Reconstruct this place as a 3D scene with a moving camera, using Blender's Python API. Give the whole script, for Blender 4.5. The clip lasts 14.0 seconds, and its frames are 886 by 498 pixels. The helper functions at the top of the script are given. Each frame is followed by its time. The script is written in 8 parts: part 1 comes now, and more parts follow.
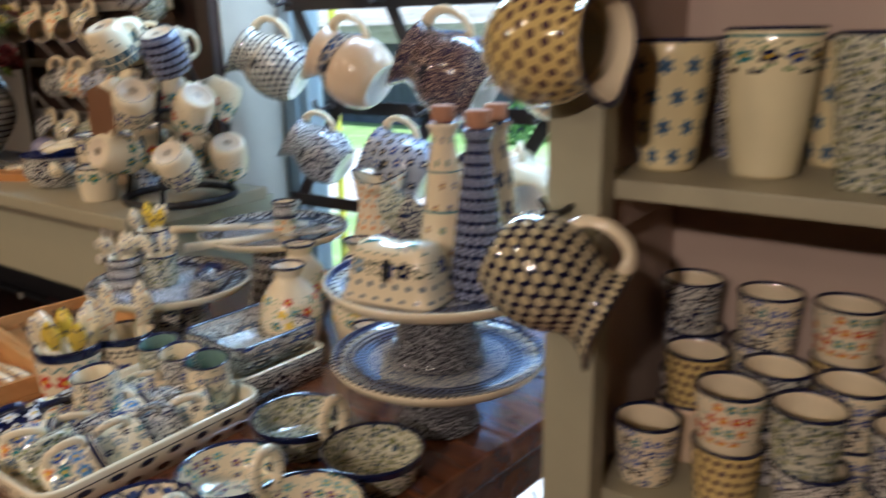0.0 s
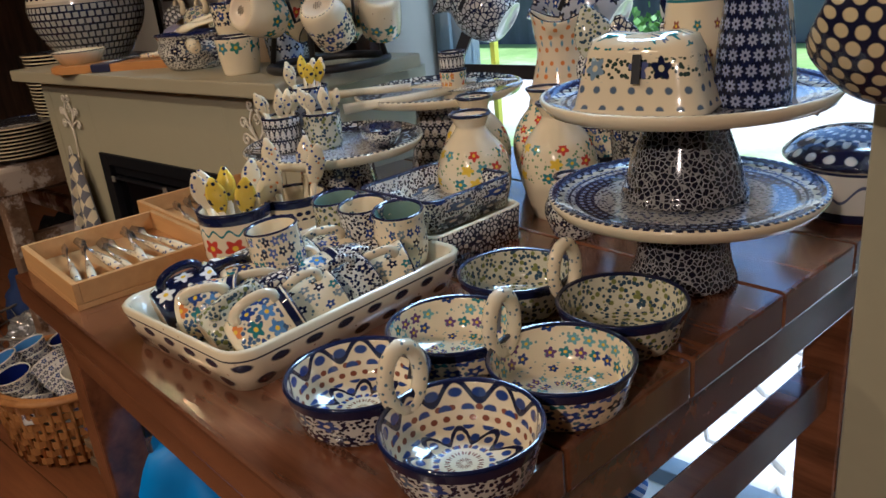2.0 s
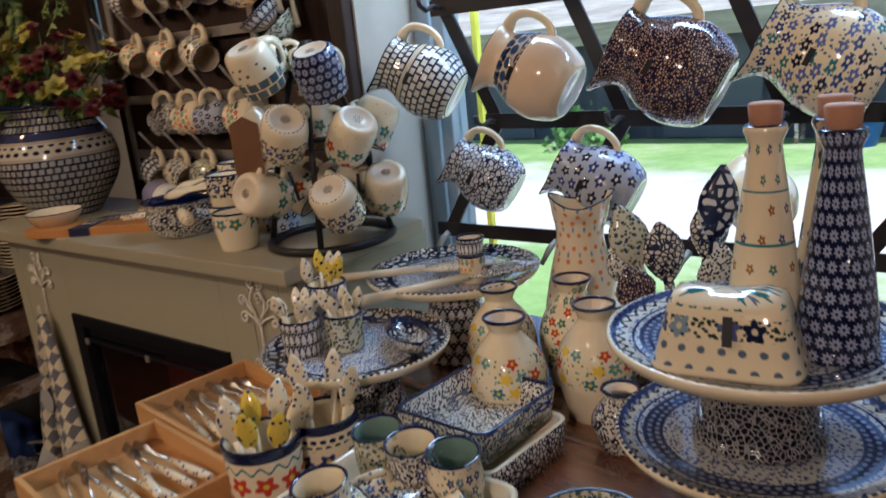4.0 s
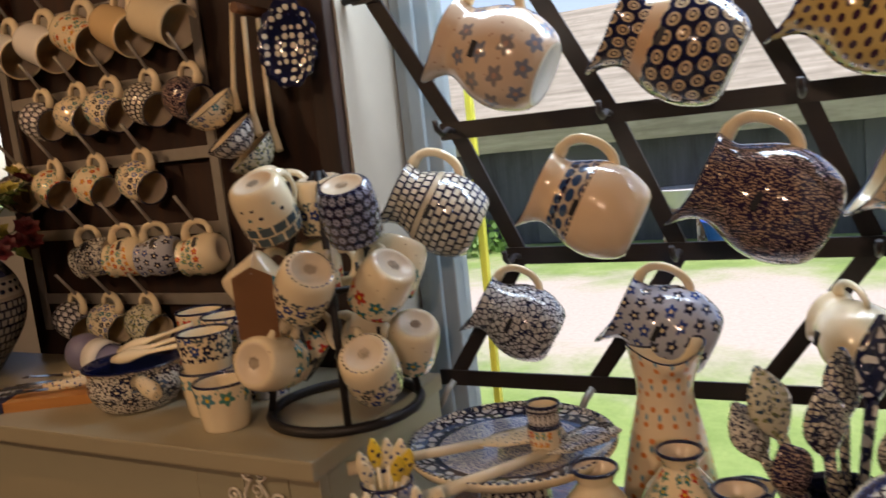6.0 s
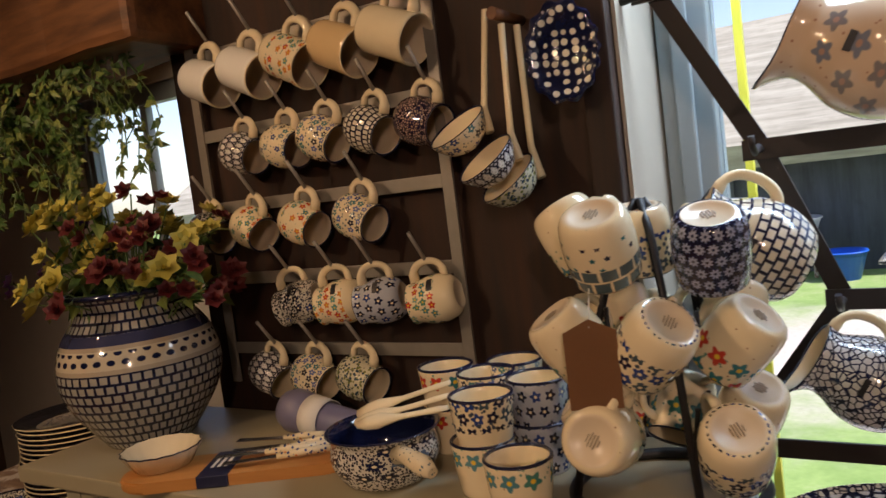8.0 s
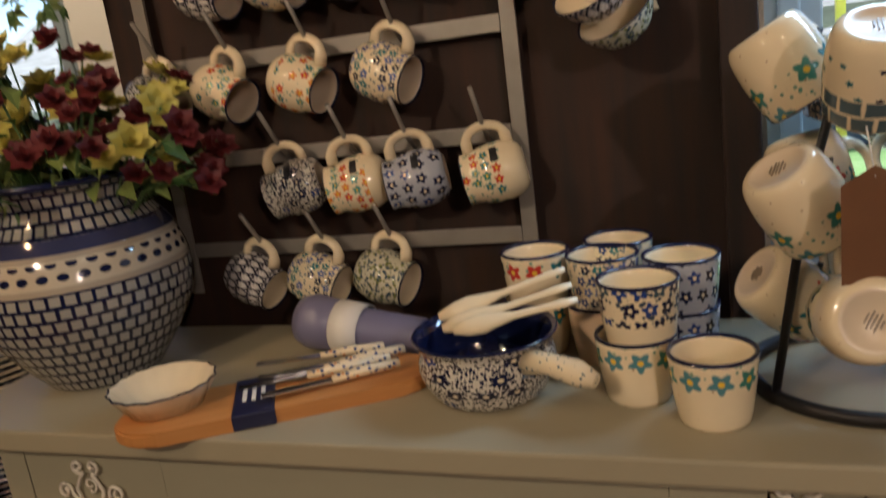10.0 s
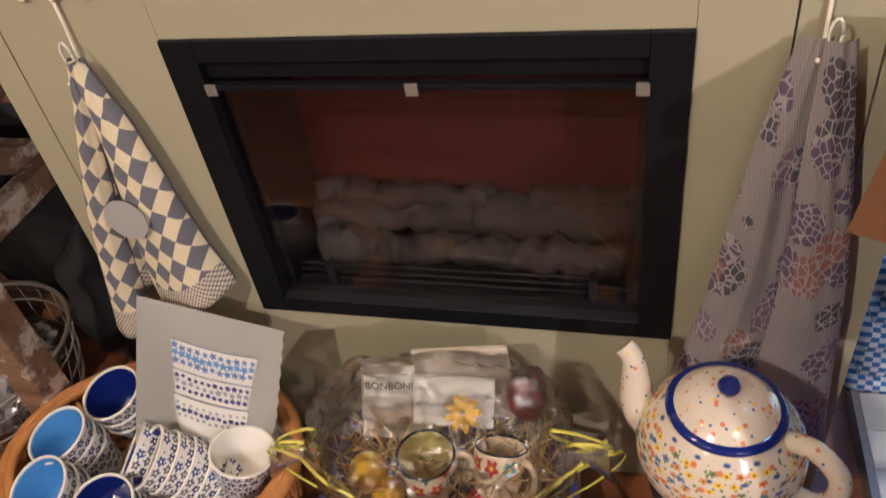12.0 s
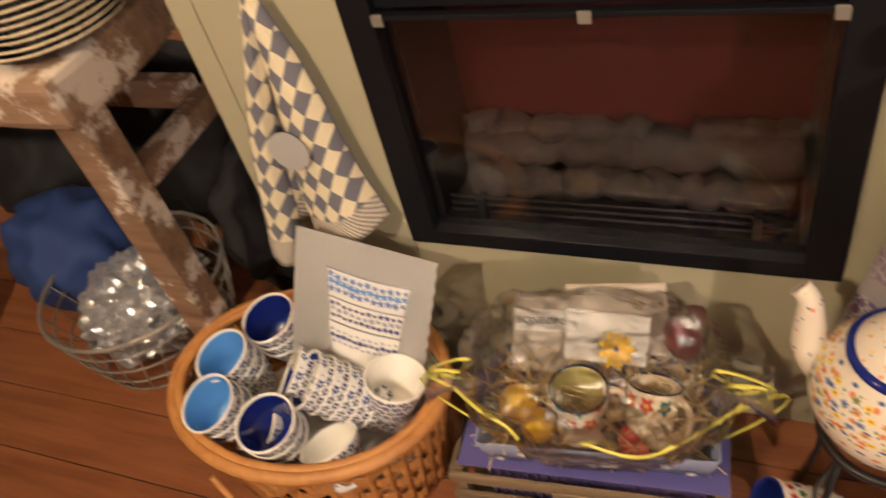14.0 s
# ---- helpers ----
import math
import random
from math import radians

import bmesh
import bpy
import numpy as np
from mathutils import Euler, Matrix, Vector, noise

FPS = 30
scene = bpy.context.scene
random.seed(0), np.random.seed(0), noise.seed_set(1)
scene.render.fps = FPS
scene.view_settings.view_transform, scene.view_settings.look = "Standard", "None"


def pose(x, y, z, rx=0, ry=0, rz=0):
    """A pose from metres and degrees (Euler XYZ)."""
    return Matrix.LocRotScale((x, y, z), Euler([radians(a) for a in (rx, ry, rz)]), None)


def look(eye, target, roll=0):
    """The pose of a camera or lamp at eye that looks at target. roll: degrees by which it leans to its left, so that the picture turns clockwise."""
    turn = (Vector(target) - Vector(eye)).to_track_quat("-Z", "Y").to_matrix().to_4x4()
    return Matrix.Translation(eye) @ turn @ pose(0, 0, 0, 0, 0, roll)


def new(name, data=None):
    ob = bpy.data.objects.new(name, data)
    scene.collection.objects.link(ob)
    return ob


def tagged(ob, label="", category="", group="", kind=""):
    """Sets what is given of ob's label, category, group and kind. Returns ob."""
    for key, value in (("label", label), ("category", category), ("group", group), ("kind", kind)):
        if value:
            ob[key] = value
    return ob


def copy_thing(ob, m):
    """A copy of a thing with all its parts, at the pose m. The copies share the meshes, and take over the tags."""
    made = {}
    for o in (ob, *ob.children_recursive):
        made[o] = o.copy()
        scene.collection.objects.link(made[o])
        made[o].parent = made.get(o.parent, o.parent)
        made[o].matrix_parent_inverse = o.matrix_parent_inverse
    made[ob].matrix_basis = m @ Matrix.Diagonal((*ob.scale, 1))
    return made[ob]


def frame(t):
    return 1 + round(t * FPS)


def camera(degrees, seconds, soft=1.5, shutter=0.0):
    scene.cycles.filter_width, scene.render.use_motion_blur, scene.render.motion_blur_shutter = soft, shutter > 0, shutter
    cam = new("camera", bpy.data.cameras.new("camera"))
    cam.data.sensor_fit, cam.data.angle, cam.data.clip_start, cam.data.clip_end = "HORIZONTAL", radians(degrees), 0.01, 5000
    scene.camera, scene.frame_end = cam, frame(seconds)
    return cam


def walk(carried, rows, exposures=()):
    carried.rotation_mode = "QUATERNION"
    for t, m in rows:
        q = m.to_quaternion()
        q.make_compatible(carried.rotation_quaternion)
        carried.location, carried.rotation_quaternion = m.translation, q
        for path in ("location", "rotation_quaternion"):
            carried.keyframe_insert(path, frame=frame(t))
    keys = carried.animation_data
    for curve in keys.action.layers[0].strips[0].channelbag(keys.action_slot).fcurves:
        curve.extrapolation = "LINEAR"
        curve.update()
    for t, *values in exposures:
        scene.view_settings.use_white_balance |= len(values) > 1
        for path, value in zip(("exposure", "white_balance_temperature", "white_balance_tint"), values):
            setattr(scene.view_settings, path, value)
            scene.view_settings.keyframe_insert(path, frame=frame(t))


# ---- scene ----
cam = camera(59.4, 14.0, 1.5, 0.5)
PATH = [
    (0, (0.096, 0.003, 1.354), (-1.016, 1.572, 0.804), -1.1),
    (0.5, (-0.048, 0.017, 1.293), (-1.317, 1.42, 0.644), -2.9),
    (1, (-0.12, 0.035, 1.222), (-1.424, 1.402, 0.564), -4.7),
    (1.5, (-0.125, 0.036, 1.187), (-1.422, 1.406, 0.525), -5.6),
    (2, (-0.126, 0.032, 1.179), (-1.418, 1.39, 0.481), -5.7),
    (2.5, (-0.141, 0.027, 1.204), (-1.433, 1.395, 0.526), -5.7),
    (3, (-0.171, 0.018, 1.251), (-1.47, 1.407, 0.632), -5.8),
    (3.2, (-0.182, 0.017, 1.276), (-1.483, 1.416, 0.684), -5.7),
    (5.3, (-0.515, 0.107, 1.377), (-1.475, 1.822, 1.01), -6.7),
    (5.5, (-0.545, 0.108, 1.382), (-1.49, 1.839, 1.049), -6.6),
    (6, (-0.654, 0.092, 1.401), (-1.57, 1.847, 1.118), -6.1),
    (6.5, (-0.799, 0.076, 1.418), (-1.708, 1.84, 1.167), -6.1),
    (7, (-0.922, 0.071, 1.424), (-1.88, 1.813, 1.209), -6.3),
    (7.5, (-0.986, 0.08, 1.427), (-2.037, 1.772, 1.25), -6.7),
    (7.7, (-1.005, 0.096, 1.425), (-2.083, 1.773, 1.257), -7.1),
    (10, (-1.496, 0.186, 1.385), (-2.153, 2.015, 0.913), -7.6),
    (10.3, (-1.524, 0.154, 1.353), (-2.12, 1.947, 0.697), -7.4),
    (10.5, (-1.547, 0.142, 1.32), (-2.104, 1.896, 0.537), -7.6),
    (10.8, (-1.578, 0.128, 1.249), (-2.062, 1.847, 0.348), -7.3),
    (11, (-1.569, 0.142, 1.24), (-2.077, 1.784, 0.216), -8.4),
    (11.5, (-1.585, 0.136, 1.195), (-2.097, 1.658, 0.003), -9.3),
    (12, (-1.587, 0.14, 1.163), (-2.096, 1.575, -0.134), -10.0),
    (12.5, (-1.593, 0.137, 1.152), (-2.093, 1.517, -0.207), -10.6),
    (13, (-1.609, 0.125, 1.142), (-2.111, 1.454, -0.266), -10.2),
    (13.5, (-1.633, 0.118, 1.136), (-2.195, 1.399, -0.293), -11.6),
    (14, (-1.661, 0.117, 1.168), (-2.403, 1.374, -0.199), -16.3),
]
EXPOSURES = [(0, 1.2, 5300, 10), (0.5, 1.0, 5300, 10), (2, 1.05, 5300, 11), (3.2, 0.95, 5300, 13), (5.5, 0.48, 6500, 22), (6.5, 0.48, 7200, 24), (7.5, 0.58, 6900, 22), (10, 0.85, 5600, 13), (10.5, 1.3, 5600, 12), (11, 1.85, 5300, 11), (11.5, 2.2, 5000, 13), (12.5, 2.2, 5000, 14), (13.5, 2.3, 5500, 12), (14, 2.4, 5800, 12)]
walk(cam, [(t, look(eye, target, roll)) for t, eye, target, roll in PATH], EXPOSURES)

# ---- world, sun, lamps ----
world = bpy.data.worlds.new("sky")
scene.world = world
world.use_nodes = True
wn = world.node_tree
sky = wn.nodes.new("ShaderNodeTexSky")
sky.sky_type, sky.sun_disc = "NISHITA", False
sky.sun_elevation, sky.sun_rotation = radians(57), radians(99)
wn.links.new(sky.outputs[0], wn.nodes["Background"].inputs[0])
wn.nodes["Background"].inputs[1].default_value = 0.15
sun = new("sun", bpy.data.lights.new("sun", "SUN"))
sun.data.energy, sun.data.angle, sun.data.color = 5.0, radians(4), (1.0, 0.97, 0.93)
sun.matrix_world = look((7.5, -1.2, 11.7), (0, 0, 0))


def lamp(name, x, y, z, target, watts, size, color):
    ob = new(name, bpy.data.lights.new(name, "SPOT"))
    ob.data.energy, ob.data.shadow_soft_size, ob.data.color = watts, size, color
    ob.data.spot_size, ob.data.spot_blend = radians(110), 0.9
    ob.matrix_world = look((x, y, z), target)
    return ob


WARM = (1.0, 0.74, 0.45)
lamp("ceiling_spot_light", -2.75, 0.1, 2.25, (-2.15, 0.95, 1.0), 9, 0.04, (1.0, 0.58, 0.26))
lamp("ceiling_spot_light", -0.9, -0.35, 2.25, (-0.8, 0.7, 0.8), 5.5, 0.04, WARM)
lamp("ceiling_spot_light", 0.3, -2.2, 2.25, (0.1, 0.95, 0.9), 72, 0.04, (1.0, 0.74, 0.54))
lamp("ceiling_spot_light", -2.45, -1.0, 2.25, (-2.05, 0.9, 0.25), 38, 0.04, WARM)
lamp("ceiling_spot_light", -0.3, -1.5, 2.25, (-0.2, 0.9, 0.8), 7, 0.04, WARM)
lamp("ceiling_spot_light", -3.4, 1.75, 2.25, (-3.4, 2.2, 1.2), 18, 0.04, WARM)
lamp("ceiling_spot_light", -2.3, 0.45, 2.25, (-2.2, 1.2, 1.6), 4, 0.04, WARM)

# added area lamp standing in for sky light, out of view in the window's top
window_fill = new("window_fill_light", bpy.data.lights.new("window_fill_light", "AREA"))
window_fill.data.shape, window_fill.data.size, window_fill.data.size_y = "RECTANGLE", 1.05, 0.24
window_fill.data.energy, window_fill.data.color = 11.0, (0.62, 0.84, 1.0)
window_fill.matrix_world = look((-0.8, 1.40, 1.87), (-0.65, 0.7, 0.85))

# ---- materials ----
class Net:
    """A short way to write node materials."""

    def __init__(self, name):
        self.start(name)

    def start(self, name):
        self.mat = bpy.data.materials.new(name)
        self.mat.use_nodes = True
        self.t = self.mat.node_tree
        self.b = self.t.nodes["Principled BSDF"]
        self.co = self.t.nodes.new("ShaderNodeTexCoord")

    def put(self, socket, v):
        if isinstance(v, bpy.types.NodeSocket):
            self.t.links.new(v, socket)
        elif v is not None:
            if isinstance(v, tuple) and len(v) == 3 and socket.type == "RGBA":
                v = (*v, 1)
            socket.default_value = v

    def m(self, op, a, b=None, c=None):
        n = self.t.nodes.new("ShaderNodeMath")
        n.operation = op
        for i, v in enumerate((a, b, c)):
            self.put(n.inputs[i], v)
        return n.outputs[0]

    def mix(self, f, a, b, blend="MIX"):
        n = self.t.nodes.new("ShaderNodeMix")
        n.data_type, n.blend_type = "RGBA", blend
        self.put(n.inputs[0], f), self.put(n.inputs[6], a), self.put(n.inputs[7], b)
        return n.outputs[2]

    def noise(self, scale, detail=3, vec=None, rough=0.5):
        n = self.t.nodes.new("ShaderNodeTexNoise")
        self.put(n.inputs["Vector"], vec or self.co.outputs["Object"])
        n.inputs["Scale"].default_value, n.inputs["Detail"].default_value, n.inputs["Roughness"].default_value = scale, detail, rough
        return n.outputs[0]

    def voronoi(self, scale, feature="F1", vec=None, rnd=1.0):
        n = self.t.nodes.new("ShaderNodeTexVoronoi")
        n.feature = feature
        self.put(n.inputs["Vector"], vec or self.co.outputs["Object"])
        n.inputs["Scale"].default_value, n.inputs["Randomness"].default_value = scale, rnd
        return n

    def ramp(self, f, stops, mode="LINEAR"):
        n = self.t.nodes.new("ShaderNodeValToRGB")
        n.color_ramp.interpolation = mode
        e = n.color_ramp.elements
        while len(e) < len(stops):
            e.new(0.5)
        for k, (p, c) in zip(e, stops):
            k.position, k.color = p, (*c, 1)
        self.put(n.inputs[0], f)
        return n.outputs[0]

    def step(self, x, lo, hi):
        n = self.t.nodes.new("ShaderNodeMapRange")
        n.interpolation_type = "SMOOTHSTEP"
        self.put(n.inputs[0], x)
        n.inputs[1].default_value, n.inputs[2].default_value = lo, hi
        return n.outputs[0]

    def stretch(self, x, y, z, src="Object"):
        n = self.t.nodes.new("ShaderNodeMapping")
        self.put(n.inputs[0], self.co.outputs[src])
        n.inputs["Scale"].default_value = (x, y, z)
        return n.outputs[0]

    def xyz(self, v):
        n = self.t.nodes.new("ShaderNodeSeparateXYZ")
        self.put(n.inputs[0], v)
        return n.outputs

    def join(self, x, y, z=0.0):
        n = self.t.nodes.new("ShaderNodeCombineXYZ")
        for i, v in enumerate((x, y, z)):
            self.put(n.inputs[i], v)
        return n.outputs[0]

    def rand(self):
        return self.t.nodes.new("ShaderNodeObjectInfo").outputs["Random"]

    def white(self, v):
        n = self.t.nodes.new("ShaderNodeTexWhiteNoise")
        n.noise_dimensions = "2D"
        self.put(n.inputs["Vector"], v)
        return n.outputs[0]

    def bump(self, h, strength=0.2, dist=0.002):
        n = self.t.nodes.new("ShaderNodeBump")
        n.inputs["Strength"].default_value, n.inputs["Distance"].default_value = strength, dist
        self.put(n.inputs["Height"], h)
        self.put(self.b.inputs["Normal"], n.outputs[0])

    def done(self, color, rough=0.5, metal=0.0, **more):
        self.put(self.b.inputs["Base Color"], color)
        self.put(self.b.inputs["Roughness"], rough)
        self.b.inputs["Metallic"].default_value = metal
        for k, v in more.items():
            self.put(self.b.inputs[k.replace("_", " ")], v)
        return self.mat


def wood(name, dark, light, grain=(3, 40, 40), rough=0.5, wear=None, scale=1.0):
    n = Net(name)
    v = n.stretch(*(g * scale for g in grain))
    off = n.t.nodes.new("ShaderNodeVectorMath")
    off.operation = "ADD"
    n.put(off.inputs[0], v)
    n.put(off.inputs[1], n.join(n.m("MULTIPLY", n.rand(), 37.0), n.m("MULTIPLY", n.rand(), 11.0)))
    f = n.noise(1.0, 6, off.outputs[0], 0.62)
    c = n.ramp(f, [(0.3, dark), (0.7, light)])
    c = n.mix(n.m("MULTIPLY", n.rand(), 0.35), c, dark)
    blot = n.noise(6.0, 4)
    c = n.mix(n.m("MULTIPLY", n.step(blot, 0.5, 0.75), 0.35), c, dark)
    if wear:
        c = n.mix(n.step(n.noise(9.0, 6, None, 0.7), 0.5, 0.58), c, wear)
    n.bump(f, 0.25, 0.002)
    return n.done(c, n.m("MULTIPLY_ADD", f, 0.25, rough - 0.12))


def plain(name, color, rough=0.5, metal=0.0, var=0.12, scale=40.0, bump=0.1, **more):
    n = Net(name)
    a, b = n.noise(scale, 4), n.noise(scale * 0.12, 3)
    c = n.mix(n.m("MULTIPLY", a, var * 2), color, tuple(x * 0.6 for x in color))
    c = n.mix(n.m("MULTIPLY", n.step(b, 0.45, 0.7), var), c, tuple(x * 0.5 for x in color))
    n.bump(a, bump, 0.001)
    return n.done(c, n.m("MULTIPLY_ADD", b, 0.2, rough - 0.1), metal, **more)


CREAM = (0.78, 0.66, 0.44)
WHITE = (0.84, 0.82, 0.76)
NAVY = (0.008, 0.012, 0.045)
BLUE = (0.022, 0.05, 0.2)
TEAL = (0.03, 0.17, 0.19)
GREEN = (0.06, 0.17, 0.06)
OLIVE = (0.16, 0.17, 0.05)
RED = (0.5, 0.05, 0.03)
ORANGE = (0.62, 0.2, 0.05)
YELLOW = (0.75, 0.5, 0.04)
BROWN = (0.16, 0.06, 0.03)
GREY = (0.18, 0.2, 0.26)


class Glaze(Net):
    """Hand-stamped glazed stoneware; layers are drawn on the round wall, u once round, v in metres."""

    def __init__(self, name, base):
        self.start(name)
        u, v, _ = self.xyz(self.co.outputs["UV"])
        self.u, self.v = u, v
        f = self.noise(60, 4)
        self.c = self.mix(self.m("MULTIPLY", f, 0.25), base, tuple(x * 0.75 for x in base))

    def lay(self, mask, color):
        self.c = self.mix(mask, self.c, color)
        return self

    def cell(self, n, h, stagger=True, v0=0.0):
        rowv = self.m("DIVIDE", self.m("SUBTRACT", self.v, v0), h)
        row = self.m("FLOOR", rowv)
        uu = self.m("MULTIPLY", self.u, float(n))
        if stagger:
            uu = self.m("MULTIPLY_ADD", self.m("MODULO", row, 2.0), 0.5, uu)
        return self.m("SUBTRACT", self.m("FRACT", uu), 0.5), self.m("SUBTRACT", self.m("FRACT", rowv), 0.5), self.join(self.m("FLOOR", uu), row)

    def between(self, lo, hi):
        return self.m("MULTIPLY", self.step(self.v, lo - 0.0006, lo + 0.0006), self.m("SUBTRACT", 1.0, self.step(self.v, hi - 0.0006, hi + 0.0006)))

    def within(self, mask, lo, hi):
        return mask if lo is None else self.m("MULTIPLY", mask, self.between(lo, hi))

    def band(self, lo, hi, color):
        return self.lay(self.between(lo, hi), color)

    def dots(self, n, h, color, r=0.3, ring=None, lo=None, hi=None, stagger=True, seed=0.0):
        a, b, k = self.cell(n, h, stagger)
        d = self.m("SQRT", self.m("ADD", self.m("MULTIPLY", a, a), self.m("MULTIPLY", b, b)))
        d = self.m("ADD", d, self.m("MULTIPLY", self.m("SUBTRACT", self.noise(90, 2), 0.5), 0.12))
        self.lay(self.within(self.m("SUBTRACT", 1.0, self.step(d, r - 0.05, r + 0.05)), lo, hi), color)
        if ring:
            self.lay(self.within(self.m("SUBTRACT", 1.0, self.step(d, r * 0.62 - 0.04, r * 0.62 + 0.04)), lo, hi), ring)
            self.lay(self.within(self.m("SUBTRACT", 1.0, self.step(d, r * 0.34 - 0.04, r * 0.34 + 0.04)), lo, hi), color)
        return self

    def squares(self, n, h, color, r=0.36, lo=None, hi=None):
        a, b, k = self.cell(n, h, True)
        w = self.m("MULTIPLY", self.m("SUBTRACT", self.noise(80, 2), 0.5), 0.14)
        d = self.m("ADD", self.m("MAXIMUM", self.m("ABSOLUTE", a), self.m("ABSOLUTE", b)), w)
        return self.lay(self.within(self.m("SUBTRACT", 1.0, self.step(d, r - 0.05, r + 0.05)), lo, hi), color)

    def flowers(self, n, h, palette, r=0.34, chance=0.8, heart=YELLOW, lo=None, hi=None, petals=5, leaf=None, v0=0.0):
        a, b, k = self.cell(n, h, True, v0)
        ang = self.m("ARCTAN2", b, a)
        rnd = self.white(k)
        lim = self.m("MULTIPLY_ADD", self.m("COSINE", self.m("MULTIPLY_ADD", ang, float(petals), self.m("MULTIPLY", rnd, 6.0))), r * 0.2, r * 0.8)
        d = self.m("SQRT", self.m("ADD", self.m("MULTIPLY", a, a), self.m("MULTIPLY", b, b)))
        mask = self.m("SUBTRACT", 1.0, self.step(self.m("SUBTRACT", d, lim), -0.04, 0.04))
        mask = self.m("MULTIPLY", mask, self.m("LESS_THAN", rnd, chance))
        stops = [(i / len(palette), c) for i, c in enumerate(palette)]
        hue = self.ramp(self.m("FRACT", self.m("MULTIPLY", rnd, 7.31)), stops, "CONSTANT")
        if leaf:
            self.lay(self.within(self.m("SUBTRACT", 1.0, self.step(self.voronoi(220).outputs["Distance"], 0.25, 0.36)), lo, hi), leaf)
        self.lay(self.within(mask, lo, hi), hue)
        dot = self.m("MULTIPLY", self.m("SUBTRACT", 1.0, self.step(d, r * 0.2, r * 0.32)), mask)
        return self.lay(self.within(dot, lo, hi), heart)

    def cells(self, scale, line, w=0.09, lo=None, hi=None):
        d = self.voronoi(scale, "DISTANCE_TO_EDGE").outputs["Distance"]
        return self.lay(self.within(self.m("SUBTRACT", 1.0, self.step(d, w - 0.03, w + 0.03)), lo, hi), line)

    def specks(self, scale, color, r=0.4, lo=None, hi=None, rnd=1.0):
        d = self.voronoi(scale, rnd=rnd).outputs["Distance"]
        return self.lay(self.within(self.m("SUBTRACT", 1.0, self.step(d, r - 0.05, r + 0.05)), lo, hi), color)

    def waves(self, n, h, color, v0, w=0.2):
        s = self.m("SINE", self.m("MULTIPLY", self.u, 2 * math.pi * n))
        d = self.m("ABSOLUTE", self.m("SUBTRACT", self.m("DIVIDE", self.m("SUBTRACT", self.v, v0), h), s))
        return self.lay(self.m("SUBTRACT", 1.0, self.step(d, w, w + 0.15)), color)

    def fired(self):
        self.bump(self.noise(35, 3), 0.06, 0.002)
        rough = self.m("MULTIPLY_ADD", self.noise(12, 3), 0.1, 0.06)
        return self.done(self.c, rough, 0.0, Coat_Weight=0.5, Coat_Roughness=0.06)


G = {}
G["cream"] = Glaze("cream_glaze", CREAM).fired()
G["white"] = Glaze("white_glaze", WHITE).fired()
G["navy"] = Glaze("navy_glaze", NAVY).fired()
G["azure"] = Glaze("azure_glaze", (0.10, 0.30, 0.68)).fired()
G["cobalt"] = Glaze("cobalt_glaze", (0.01, 0.02, 0.16)).fired()
G["vase_grid"] = Glaze("vase_grid_glaze", NAVY).squares(50, 0.0175, (0.36, 0.34, 0.29)).band(0.158, 0.166, (0.4, 0.34, 0.26)).band(0.166, 0.2, (0.55, 0.48, 0.36)).dots(36, 0.017, NAVY, 0.3, None, 0.168, 0.197).band(0.2, 0.207, (0.4, 0.34, 0.26)).band(0.207, 0.225, (0.04, 0.045, 0.1)).fired()
G["jug_grid"] = Glaze("jug_grid_glaze", NAVY).squares(26, 0.013, (0.6, 0.54, 0.42)).band(0.092, 0.102, (0.5, 0.42, 0.3)).fired()
G["cells"] = Glaze("cell_glaze", (0.60, 0.58, 0.54)).cells(112, NAVY, 0.105).fired()
G["eyes"] = Glaze("eye_glaze", NAVY).dots(18, 0.02, (0.66, 0.50, 0.30), 0.38, NAVY).band(0.105, 0.125, (0.6, 0.4, 0.24)).fired()
G["big_eyes"] = Glaze("big_eye_glaze", (0.012, 0.013, 0.035)).dots(28, 0.0135, (0.56, 0.46, 0.26), 0.38).fired()
G["speck"] = Glaze("speck_glaze", (0.52, 0.35, 0.24)).cells(230, (0.02, 0.014, 0.04), 0.2).fired()
G["leopard"] = Glaze("leopard_glaze", (0.62, 0.45, 0.16)).dots(20, 0.013, (0.05, 0.02, 0.04), 0.3).fired()
G["blue_flower"] = Glaze("blue_flower_glaze", CREAM).specks(150, (0.10, 0.16, 0.2), 0.3).flowers(18, 0.014, [BLUE, NAVY, TEAL, (0.1, 0.14, 0.36)], 0.46, 0.8, CREAM).fired()
G["blue_daisy"] = Glaze("blue_daisy_glaze", (0.40, 0.42, 0.48)).flowers(13, 0.022, [NAVY, BLUE], 0.4, 0.95, CREAM).fired()
G["grey_flower"] = Glaze("grey_flower_glaze", (0.62, 0.47, 0.34)).specks(70, (0.36, 0.2, 0.14), 0.12).flowers(10, 0.034, [GREY, (0.22, 0.2, 0.2)], 0.38, 0.55, (0.4, 0.25, 0.2)).fired()
G["red_flower"] = Glaze("red_flower_glaze", CREAM).specks(130, (0.16, 0.28, 0.24), 0.22, 0.02, 0.3).flowers(17, 0.0155, [RED, ORANGE, TEAL, RED, (0.1, 0.26, 0.24)], 0.44, 0.75, YELLOW, 0.022, 0.3).fired()
G["teal_flower"] = Glaze("teal_flower_glaze", CREAM).specks(120, (0.12, 0.26, 0.2), 0.24, 0.03, 0.3).flowers(17, 0.015, [TEAL, (0.05, 0.2, 0.16), (0.2, 0.34, 0.3), TEAL, RED], 0.46, 0.6, YELLOW, 0.03, 0.3).fired()
